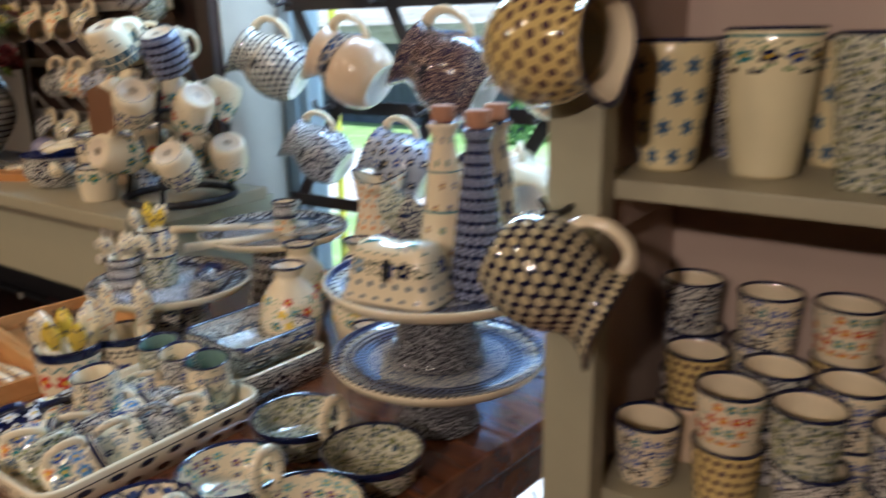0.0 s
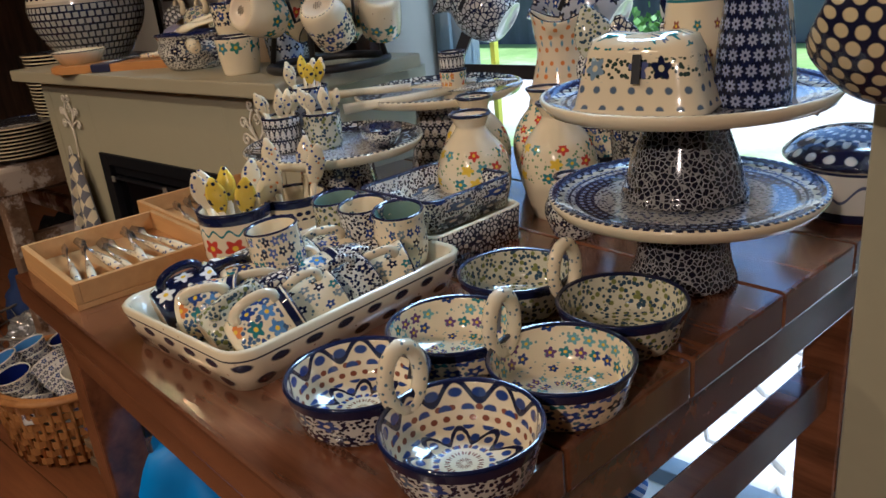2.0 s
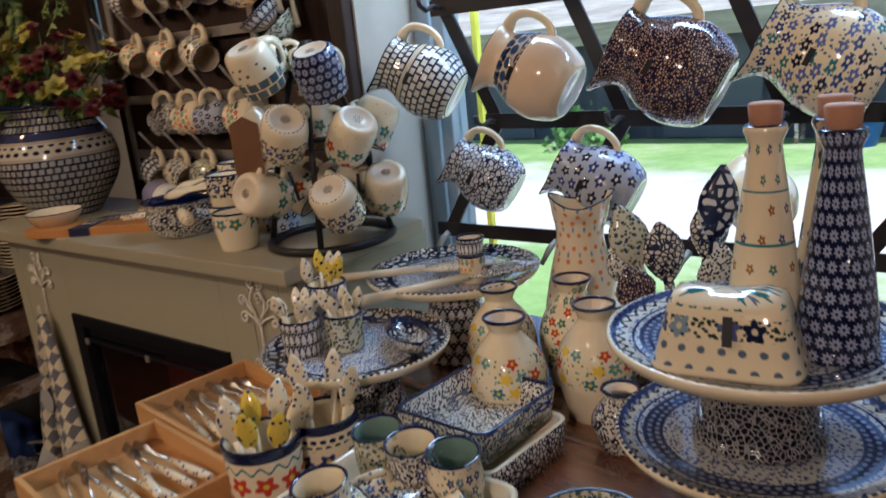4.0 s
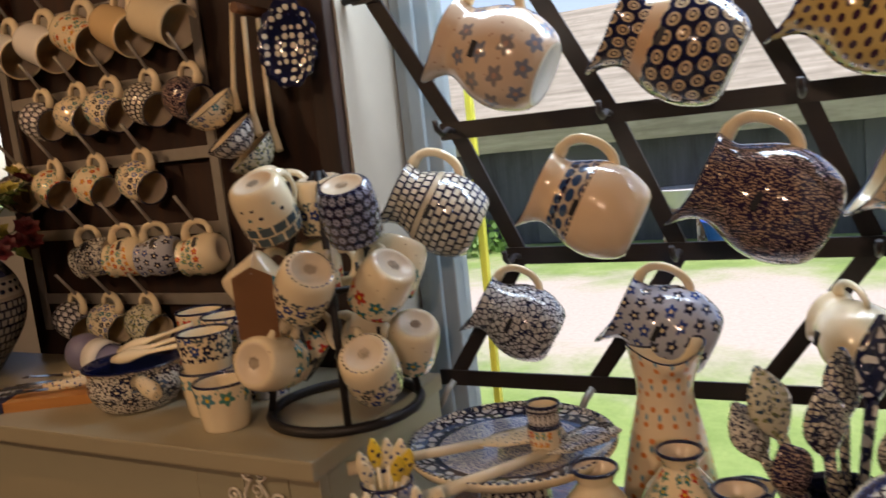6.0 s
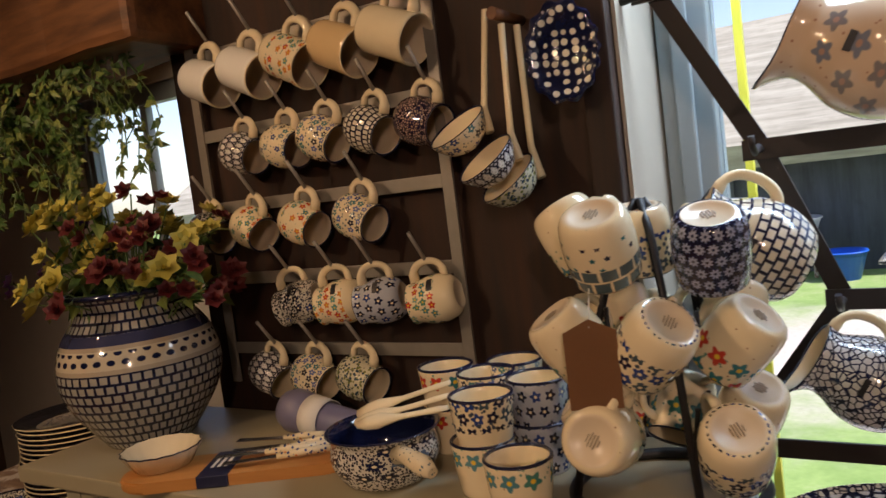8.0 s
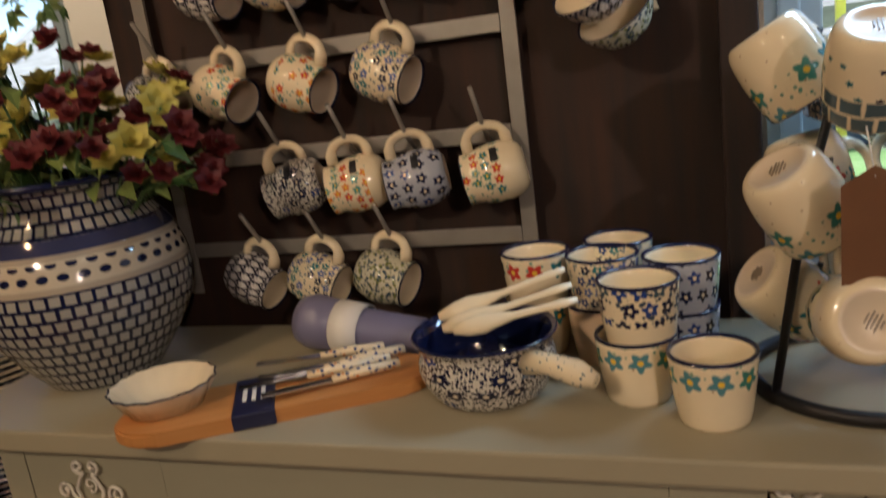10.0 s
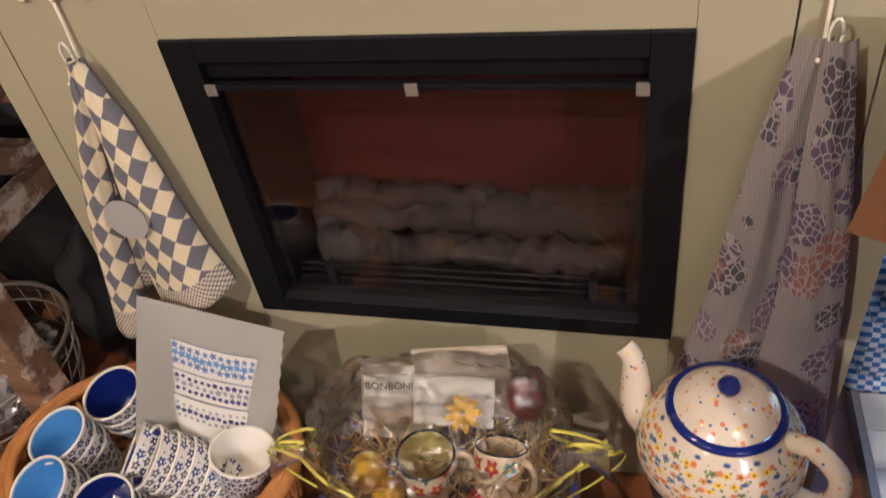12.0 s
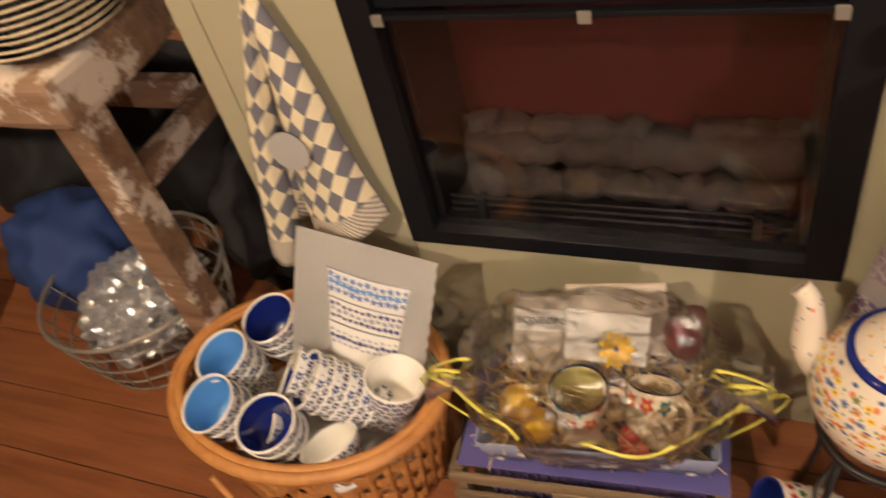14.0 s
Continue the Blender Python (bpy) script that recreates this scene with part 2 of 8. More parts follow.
G["blue_band"] = Glaze("blue_band_glaze", (0.70, 0.52, 0.34)).band(0.09, 0.125, (0.45, 0.36, 0.26)).dots(16, 0.016, (0.02, 0.05, 0.12), 0.42, None, 0.09, 0.125).dots(40, 0.006, NAVY, 0.4, None, 0.086, 0.092).dots(24, 0.01, NAVY, 0.4, None, 0.112, 0.122).fired()
G["daisy"] = Glaze("daisy_glaze", NAVY).flowers(9, 0.027, [WHITE, CREAM, WHITE], 0.42, 0.9, YELLOW).fired()
G["leafy"] = Glaze("leafy_glaze", (0.55, 0.52, 0.38)).specks(170, (0.03, 0.06, 0.09), 0.42).specks(120, OLIVE, 0.33).fired()
G["blossom"] = Glaze("blossom_glaze", CREAM).specks(170, (0.2, 0.3, 0.28), 0.25, 0.012, 0.2).flowers(24, 0.0125, [TEAL, BLUE, (0.12, 0.05, 0.16), (0.16, 0.36, 0.38)], 0.46, 0.75, YELLOW, 0.012, 0.2).fired()
G["peacock"] = Glaze("peacock_glaze", CREAM).waves(9, 0.009, NAVY, 0.037, 0.3).dots(30, 0.009, (0.2, 0.06, 0.03), 0.28, None, 0.0, 0.026).dots(18, 0.014, BLUE, 0.3, None, 0.02, 0.05).fired()
G["dense"] = Glaze("dense_glaze", (0.62, 0.58, 0.48)).specks(270, NAVY, 0.48).flowers(14, 0.018, [NAVY, BLUE, (0.1, 0.14, 0.2)], 0.4, 0.5, CREAM).fired()
G["gaudy"] = Glaze("gaudy_glaze", CREAM).specks(170, (0.05, 0.1, 0.2), 0.42, 0.008, 0.058).flowers(10, 0.0185, [BLUE, ORANGE, TEAL, NAVY, (0.1, 0.24, 0.5)], 0.48, 0.9, YELLOW, 0.008, 0.058).band(0.062, 0.07, NAVY).fired()
G["dark_dense"] = Glaze("dark_dense_glaze", (0.010, 0.010, 0.022)).cells(170, (0.27, 0.26, 0.25), 0.085).fired()
G["hearts"] = Glaze("heart_glaze", NAVY).dots(20, 0.02, (0.7, 0.66, 0.6), 0.34).dots(40, 0.005, (0.5, 0.46, 0.4), 0.3).fired()
G["stars"] = Glaze("star_glaze", (0.78, 0.66, 0.36)).flowers(9, 0.034, [(0.08, 0.14, 0.22)], 0.32, 1.0, (0.05, 0.08, 0.12), petals=6).fired()
G["rosette"] = Glaze("rosette_glaze", NAVY).flowers(18, 0.0145, [(0.3, 0.32, 0.42)], 0.44, 1.0, NAVY, petals=8).fired()
G["tower"] = Glaze("tower_glaze", (0.74, 0.60, 0.38)).flowers(9, 0.03, [TEAL, (0.25, 0.08, 0.05), BLUE], 0.2, 0.9, YELLOW).band(0.098, 0.101, TEAL).band(0.152, 0.154, TEAL).fired()
G["dark_flower"] = Glaze("dark_flower_glaze", (0.62, 0.44, 0.24)).flowers(8, 0.04, [(0.03, 0.04, 0.07)], 0.36, 0.8, (0.1, 0.1, 0.1)).fired()
G["dot_vase"] = Glaze("dot_vase_glaze", (0.76, 0.62, 0.42)).dots(14, 0.021, ORANGE, 0.18).dots(14, 0.042, (0.15, 0.3, 0.4), 0.11).fired()
G["meadow"] = Glaze("meadow_glaze", CREAM).specks(130, (0.16, 0.26, 0.12), 0.26, 0.06, 0.115).flowers(15, 0.02, [TEAL, YELLOW, (0.1, 0.28, 0.3), GREEN, RED], 0.44, 0.7, YELLOW, 0.06, 0.115).fired()
G["butter"] = Glaze("butter_glaze", CREAM).specks(170, (0.03, 0.05, 0.04), 0.45, 0.046, 0.070).flowers(15, 0.03, [(0.62, 0.56, 0.4), (0.1, 0.12, 0.26), (0.2, 0.28, 0.36), NAVY, NAVY], 0.48, 0.9, (0.62, 0.55, 0.36), 0.042, 0.074, v0=0.043).flowers(22, 0.018, [(0.14, 0.16, 0.22), TEAL], 0.4, 0.7, YELLOW, 0.082, 0.1).dots(20, 0.022, (0.1, 0.14, 0.2), 0.2, None, 0.01, 0.04).fired()
G["red_cup"] = Glaze("red_cup_glaze", CREAM).flowers(9, 0.03, [RED], 0.46, 0.95, YELLOW, 0.012, 0.06).waves(14, 0.004, TEAL, 0.066, 0.35).band(0.076, 0.11, NAVY).fired()
G["blue_cup"] = Glaze("blue_cup_glaze", CREAM).flowers(9, 0.026, [NAVY, BLUE], 0.42, 0.95, YELLOW, 0.02, 0.055).band(0.0, 0.016, NAVY).dots(24, 0.009, NAVY, 0.36, None, 0.058, 0.072).band(0.076, 0.11, NAVY).fired()
G["porcelain"] = Glaze("porcelain_glaze", (0.86, 0.85, 0.83)).flowers(17, 0.0145, [(0.035, 0.04, 0.17), (0.07, 0.11, 0.3), (0.14, 0.15, 0.2)], 0.48, 0.9, WHITE, 0.01, 0.071).specks(170, (0.1, 0.11, 0.18), 0.26, 0.01, 0.07).dots(44, 0.005, (0.08, 0.1, 0.35), 0.3, None, 0.071, 0.077).fired()
G["teapot"] = Glaze("teapot_glaze", (0.68, 0.60, 0.49)).dots(17, 0.026, (0.62, 0.2, 0.1), 0.13).dots(14, 0.021, (0.06, 0.1, 0.3), 0.12).specks(95, (0.2, 0.26, 0.1), 0.26, 0.105, 0.175).flowers(34, 0.0115, [YELLOW, (0.6, 0.3, 0.1), (0.2, 0.25, 0.12), (0.14, 0.22, 0.4), YELLOW, ORANGE], 0.40, 0.6, BROWN, 0.105, 0.175).fired()
G["plate_rim"] = Glaze("plate_rim_glaze", (0.62, 0.60, 0.55)).specks(330, (0.04, 0.07, 0.22), 0.48).fired()
G["teapot_spots"] = Glaze("spotted_glaze", (0.68, 0.60, 0.49)).specks(52, (0.62, 0.2, 0.1), 0.2).specks(61, (0.06, 0.1, 0.3), 0.15).specks(47, YELLOW, 0.14).fired()
G["plate_net"] = Glaze("plate_net_glaze", (0.60, 0.58, 0.54)).cells(60, NAVY, 0.16).fired()
G["stand_edge"] = Glaze("stand_edge_glaze", CREAM).dots(90, 0.012, NAVY, 0.33).fired()
G["polka"] = Glaze("polka_glaze", NAVY).dots(22, 0.017, (0.7, 0.68, 0.62), 0.27).fired()
G["tray"] = Glaze("tray_glaze", CREAM).dots(30, 0.055, NAVY, 0.19).fired()
G["tray_wall"] = Glaze("hen_glaze", CREAM).dots(24, 0.019, (0.012, 0.02, 0.05), 0.26, None, 0.002, 0.034).specks(90, (0.3, 0.1, 0.05), 0.1).band(0.0365, 0.0385, NAVY).fired()
G["lattice"] = Glaze("lattice_glaze", (0.62, 0.55, 0.42)).cells(140, NAVY, 0.14).fired()
G["teapot_mug"] = Glaze("flowered_mug_glaze", (0.68, 0.60, 0.49)).specks(80, (0.55, 0.2, 0.1), 0.13).flowers(16, 0.015, [YELLOW, ORANGE, GREEN, (0.1, 0.2, 0.4), RED], 0.44, 0.55, BROWN).fired()
G["sprig"] = Glaze("sprig_glaze", CREAM).flowers(18, 0.015, [NAVY, BLUE, TEAL, (0.2, 0.25, 0.28)], 0.44, 0.6, CREAM).specks(150, (0.1, 0.16, 0.2), 0.24).fired()
G["yellow_spoon"] = Glaze("yellow_spoon_glaze", (0.74, 0.52, 0.05)).specks(110, NAVY, 0.3).fired()
G["spoon"] = Glaze("spoon_glaze", CREAM).specks(120, BLUE, 0.28).specks(75, ORANGE, 0.16).fired()
G["primrose"] = Glaze("primrose_glaze", (0.62, 0.58, 0.22)).fired()
G["navy_dots"] = Glaze("navy_dot_glaze", NAVY).specks(58, (0.72, 0.68, 0.58), 0.36, rnd=0.3).fired()
G["tree_teal"] = Glaze("teal_garland_glaze", CREAM).specks(75, (0.35, 0.2, 0.12), 0.09).specks(120, (0.12, 0.26, 0.2), 0.22, 0.048, 0.085).flowers(9, 0.028, [TEAL, (0.05, 0.2, 0.16), (0.08, 0.22, 0.26)], 0.44, 0.7, YELLOW, 0.04, 0.085, v0=0.012).fired()
G["tree_red"] = Glaze("red_garland_glaze", CREAM).specks(75, (0.35, 0.2, 0.12), 0.09).specks(110, (0.12, 0.26, 0.2), 0.22, 0.05, 0.085).flowers(9, 0.028, [RED, TEAL, RED], 0.42, 0.8, YELLOW, 0.04, 0.085, v0=0.012).fired()
G["tree_navy"] = Glaze("dark_garland_glaze", CREAM).specks(130, (0.05, 0.07, 0.1), 0.36, 0.034, 0.085).flowers(13, 0.02, [NAVY, BLUE, (0.05, 0.08, 0.1)], 0.46, 0.85, CREAM, 0.03, 0.085).fired()
G["tree_check"] = Glaze("chequer_garland_glaze", CREAM).flowers(16, 0.014, [TEAL, NAVY], 0.24, 0.5, NAVY, 0.02, 0.05).squares(12, 0.0165, (0.06, 0.1, 0.12), 0.42, 0.05, 0.082).fired()
G["band_tumbler"] = Glaze("garland_tumbler_glaze", (0.80, 0.70, 0.42)).specks(120, GREEN, 0.3, 0.115, 0.142).flowers(11, 0.02, [NAVY, BLUE, TEAL], 0.44, 0.9, YELLOW, 0.112, 0.145).band(0.149, 0.152, TEAL).fired()
G["stripes"] = Glaze("striped_glaze", (0.70, 0.5, 0.26)).dots(14, 0.3, (0.3, 0.14, 0.05), 0.12).fired()
G["stand_plate"] = Glaze("stand_plate_glaze", (0.50, 0.50, 0.47)).specks(210, (0.04, 0.07, 0.2), 0.42).band(0.100, 0.122, (0.015, 0.025, 0.085)).dots(64, 0.0085, (0.22, 0.25, 0.32), 0.3, None, 0.102, 0.121).band(0.127, 0.1295, NAVY).band(0.134, 0.16, (0.58, 0.54, 0.42)).waves(46, 0.0035, NAVY, 0.1415, 0.55).fired()
G["casserole"] = Glaze("casserole_glaze", (0.74, 0.70, 0.6)).waves(9, 0.012, (0.1, 0.12, 0.2), 0.045, 0.12).band(0.0, 0.016, NAVY).band(0.071, 0.075, NAVY).fired()
G["lime"] = Glaze("celadon_glaze", (0.18, 0.27, 0.22)).fired()
G["biscuit"] = plain("raw_stoneware", (0.70, 0.58, 0.42), 0.3, var=0.08)

M = {}
M["table"] = wood("table_wood", (0.07, 0.024, 0.010), (0.30, 0.108, 0.042), (3, 30, 30), 0.2)
table_coat = M["table"].node_tree.nodes["Principled BSDF"].inputs
table_coat["Coat Weight"].default_value, table_coat["Coat Roughness"].default_value, table_coat["Coat IOR"].default_value = 1.0, 0.16, 1.6
M["dark_wood"] = wood("dark_wood", (0.010, 0.004, 0.002), (0.052, 0.019, 0.008), (40, 40, 3), 0.75)
M["beam"] = wood("beam_wood", (0.06, 0.022, 0.008), (0.22, 0.09, 0.03), (4, 30, 30), 0.6)
M["old_wood"] = wood("whitewashed_wood", (0.14, 0.075, 0.04), (0.34, 0.22, 0.14), (5, 40, 40), 0.7, (0.60, 0.52, 0.44))
M["pale_wood"] = wood("pale_wood", (0.46, 0.23, 0.075), (0.60, 0.33, 0.12), (4, 50, 50), 0.5)
M["board"] = wood("board_wood", (0.42, 0.17, 0.04), (0.62, 0.30, 0.09), (4, 50, 50), 0.45)
M["crate"] = wood("crate_wood", (0.13, 0.09, 0.05), (0.28, 0.2, 0.115), (4, 40, 40), 0.7)
M["wicker"] = wood("wicker", (0.38, 0.155, 0.04), (0.60, 0.29, 0.085), (30, 30, 30), 0.5)
M["floor"] = wood("floor_wood", (0.16, 0.055, 0.022), (0.34, 0.13, 0.05), (2.5, 30, 30), 0.35)
M["sage"] = plain("sage_paint", (0.37, 0.34, 0.232), 0.5, var=0.06, scale=25)
M["mantel"] = plain("mantel_paint", (0.355, 0.315, 0.212), 0.45, var=0.1, scale=18)
M["post"] = plain("post_paint", (0.35, 0.32, 0.21), 0.5, var=0.1)
M["shelf_board"] = plain("shelf_paint", (0.38, 0.34, 0.22), 0.5, var=0.1)
M["shelf_back"] = plain("shelf_back", (0.48, 0.36, 0.28), 0.6, var=0.1, scale=12)
M["plaster"] = plain("plaster", (0.72, 0.68, 0.60), 0.8, var=0.1, scale=12, bump=0.3)
# dark brown for the unseen walls, chosen to keep bounced light low
M["brown_wall"] = wood("brown_boards", (0.04, 0.022, 0.012), (0.15, 0.085, 0.045), (30, 30, 3), 0.7)
M["reveal"] = plain("aged_plaster", (0.46, 0.40, 0.32), 0.8, var=0.25, scale=9, bump=0.4)
M["ceiling"] = plain("ceiling_boards", (0.25, 0.14, 0.07), 0.7)
M["frame_paint"] = plain("window_paint", (0.28, 0.33, 0.35), 0.5, var=0.12)
M["yellow_paint"] = plain("yellow_paint", (0.75, 0.68, 0.06), 0.5)
M["iron"] = plain("black_iron", (0.018, 0.016, 0.016), 0.45, 0.3, var=0.2)
M["bar"] = plain("brown_iron", (0.02, 0.013, 0.011), 0.5, 0.2, var=0.2)
M["rail"] = plain("worn_steel", (0.36, 0.33, 0.29), 0.5, 0.6, var=0.3)
M["steel"] = plain("steel", (0.6, 0.6, 0.6), 0.25, 1.0, var=0.1)
M["blackened"] = plain("black_enamel", (0.005, 0.0055, 0.008), 0.5, var=0.1, Specular_IOR_Level=0.25)
M["ember"] = plain("ember_panel", (0.06, 0.004, 0.008), 0.5, var=0.4, scale=6)
M["log"] = wood("log_bark", (0.004, 0.003, 0.003), (0.017, 0.014, 0.012), (14, 60, 60), 0.78, (0.02, 0.017, 0.015))
M["white_iron"] = plain("cream_iron", (0.80, 0.74, 0.62), 0.5, var=0.15)
M["cork"] = plain("cork", (0.42, 0.20, 0.11), 0.8, var=0.25, scale=120, bump=0.4)
M["card"] = plain("grey_card", (0.66, 0.65, 0.63), 0.6, var=0.05)
M["grey_sticker"] = plain("grey_sticker", (0.38, 0.37, 0.36), 0.6, var=0.08)
M["kraft"] = plain("brown_paper", (0.30, 0.14, 0.06), 0.7, var=0.08)
M["stamp"] = plain("stamp_ink", (0.30, 0.24, 0.17), 0.4)
M["ink"] = plain("black_label", (0.01, 0.01, 0.012), 0.4)
M["paper"] = plain("white_paper", (0.75, 0.73, 0.68), 0.6, var=0.04)
M["sand"] = plain("sand_paper", (0.5, 0.44, 0.36), 0.6, var=0.05)
M["blue_print"] = plain("blue_print", (0.16, 0.24, 0.52), 0.5, var=0.1)
M["light_blue_print"] = plain("light_blue_print", (0.14, 0.3, 0.62), 0.5, var=0.1)
M["dark_blue_print"] = plain("dark_blue_print", (0.05, 0.055, 0.22), 0.5, var=0.1)
M["blue_grey_print"] = plain("blue_grey_print", (0.32, 0.33, 0.42), 0.5, var=0.1)
M["leaf"] = plain("leaf", (0.06, 0.13, 0.025), 0.5, var=0.3, scale=60)
M["pale_leaf"] = plain("pale_leaf", (0.20, 0.26, 0.06), 0.5, var=0.2, scale=60)
M["stem"] = plain("stem", (0.09, 0.16, 0.04), 0.6)
M["petal_yellow"] = plain("yellow_petal", (0.52, 0.46, 0.09), 0.6, var=0.15)
M["petal_red"] = plain("dark_red_petal", (0.11, 0.009, 0.009), 0.6, var=0.2)
M["petal_violet"] = plain("violet_petal", (0.09, 0.03, 0.14), 0.6, var=0.2)
M["lavender"] = plain("lavender", (0.19, 0.18, 0.28), 0.35)
M["straw"] = plain("straw", (0.68, 0.50, 0.20), 0.7, var=0.2)
M["egg"] = plain("yellow_foil", (0.78, 0.48, 0.02), 0.35)
M["ribbon"] = plain("yellow_ribbon", (0.72, 0.66, 0.10), 0.35)
M["gift_tray"] = plain("blue_card_tray", (0.26, 0.29, 0.42), 0.5, var=0.15)
M["violet_box"] = plain("violet_box", (0.10, 0.09, 0.28), 0.45)
M["navy_paper"] = plain("navy_paper", (0.012, 0.014, 0.05), 0.45)
M["red_foil"] = plain("red_foil", (0.6, 0.03, 0.05), 0.3)
M["pink"] = plain("pink_candy", (0.26, 0.06, 0.06), 0.4, var=0.4, scale=150)
M["blue_bag"] = plain("blue_bag", (0.01, 0.27, 0.8), 0.5, var=0.15, scale=15, bump=0.4)
M["denim"] = plain("dark_blue_cloth", (0.02, 0.05, 0.19), 0.8, var=0.3, scale=15)
M["foil"] = plain("crinkled_wrap", (0.55, 0.55, 0.56), 0.25, 0.6, var=0.4, scale=60, bump=1.0)
M["black_stuff"] = plain("dark_cloth", (0.012, 0.011, 0.012), 0.8, var=0.3)
M["dark_plate"] = plain("dark_plate", (0.03, 0.03, 0.04), 0.2, var=0.3, scale=80)
M["flag"] = plain("pale_stone", (0.60, 0.58, 0.54), 0.8, var=0.25, scale=30, bump=0.4)
M["gravel"] = plain("gravel", (0.52, 0.48, 0.44), 0.9, var=0.35, scale=5, bump=0.3)
M["thatch"] = wood("thatch", (0.2, 0.185, 0.14), (0.5, 0.475, 0.39), (1.2, 9, 9), 0.9)
M["barn"] = wood("barn_boards", (0.02, 0.024, 0.03), (0.07, 0.08, 0.09), (6, 6, 0.6), 0.7)
M["barn_door"] = plain("blue_door", (0.07, 0.08, 0.09), 0.6, var=0.2, scale=5)
M["twig"] = plain("fresh_leaf", (0.10, 0.22, 0.04), 0.6, var=0.3, scale=5)
M["plastic_white"] = plain("white_plastic", (0.7, 0.7, 0.7), 0.4)
M["plastic_blue"] = plain("blue_plastic", (0.01, 0.10, 0.55), 0.4)


def glass(name, rough=0.0, tint=(1, 1, 1), ior=1.45):
    n = Net(name)
    return n.done(tint, rough, 0.0, Transmission_Weight=1.0, IOR=ior)


M["pane"] = glass("window_glass", 0.0, (0.96, 0.98, 1.0), 1.05)
M["fire_glass"] = glass("fire_glass", 0.0, (0.55, 0.5, 0.5), 1.5)


def cellophane():
    n = Net("cellophane")
    n.bump(n.noise(60, 6), 1.0, 0.006)
    clear = n.t.nodes.new("ShaderNodeBsdfTransparent")
    mixer = n.t.nodes.new("ShaderNodeMixShader")
    fres = n.t.nodes.new("ShaderNodeFresnel")
    fres.inputs[0].default_value = 1.45
    bump = [k for k in n.t.nodes if k.bl_idname == "ShaderNodeBump"][0]
    n.t.links.new(bump.outputs[0], fres.inputs["Normal"])
    n.done((0.9, 0.9, 0.9), 0.08, 0.0)
    gloss = n.t.nodes.new("ShaderNodeBsdfGlossy")
    gloss.inputs["Roughness"].default_value = 0.2
    n.t.links.new(bump.outputs[0], gloss.inputs["Normal"])
    n.t.links.new(n.m("MULTIPLY_ADD", fres.outputs[0], 1.3, 0.09), mixer.inputs[0])
    n.t.links.new(clear.outputs[0], mixer.inputs[1])
    n.t.links.new(gloss.outputs[0], mixer.inputs[2])
    n.t.links.new(mixer.outputs[0], n.t.nodes["Material Output"].inputs[0])
    return n.mat


M["cellophane"] = cellophane()


def check_cloth(name, a, b, cell, turn):
    n = Net(name)
    mp = n.t.nodes.new("ShaderNodeMapping")
    n.put(mp.inputs[0], n.co.outputs["UV"])
    mp.inputs["Rotation"].default_value = (0, 0, radians(turn))
    ck = n.t.nodes.new("ShaderNodeTexChecker")
    n.put(ck.inputs[0], mp.outputs[0])
    ck.inputs["Scale"].default_value = 1 / cell
    n.put(ck.inputs[1], a), n.put(ck.inputs[2], b)
    w = n.noise(400, 2)
    n.bump(w, 0.4, 0.001)
    return n.done(n.mix(n.m("MULTIPLY", w, 0.3), ck.outputs[0], tuple(x * 0.5 for x in b)), 0.85)


M["check"] = check_cloth("check_towel", (0.78, 0.69, 0.47), (0.155, 0.155, 0.185), 0.031, 45)
M["hem"] = check_cloth("hem_towel", (0.72, 0.64, 0.46), (0.2, 0.18, 0.2), 0.0045, 0)

M["gingham"] = check_cloth("gingham_cloth", (0.66, 0.72, 0.78), (0.05, 0.16, 0.45), 0.012, 0)
M["pale_paint"] = plain("pale_grey_paint", (0.62, 0.64, 0.64), 0.5, var=0.15, scale=12)


def print_cloth():
    n = Net("print_towel")
    u = n.stretch(1, 1, 0, "UV")
    wob = n.t.nodes.new("ShaderNodeVectorMath")
    wob.operation = "ADD"
    n.put(wob.inputs[0], u)
    n.put(wob.inputs[1], n.join(n.m("MULTIPLY", n.noise(18, 3, u), 0.05), n.m("MULTIPLY", n.noise(21, 3, u), 0.05)))
    cell = n.voronoi(15, "F1", wob.outputs[0])
    big = n.m("SUBTRACT", 1.0, n.step(cell.outputs["Distance"], 0.46, 0.5))
    pick = n.m("FRACT", n.m("MULTIPLY", n.xyz(cell.outputs["Color"])[0], 5.0))
    hue = n.ramp(pick, [(0.0, (0.12, 0.08, 0.16)), (0.35, (0.07, 0.065, 0.09)), (0.6, (0.22, 0.14, 0.22)), (0.8, (0.3, 0.13, 0.11))], "CONSTANT")
    petals = n.step(n.voronoi(70, "DISTANCE_TO_EDGE", u).outputs["Distance"], 0.03, 0.1)
    hue = n.mix(petals, (0.42, 0.38, 0.38), hue)
    c = n.mix(big, n.mix(n.noise(14, 3, u), (0.38, 0.34, 0.33), (0.26, 0.23, 0.25)), hue)
    x, y, z = n.xyz(u)
    rib = n.m("SINE", n.m("MULTIPLY", n.m("ADD", x, n.m("MULTIPLY", y, 0.4)), 1300.0))
    c = n.mix(n.m("MULTIPLY_ADD", rib, 0.16, 0.16), c, (0.13, 0.11, 0.13))
    n.bump(rib, 0.4, 0.001)
    return n.done(c, 0.85)


M["print"] = print_cloth()


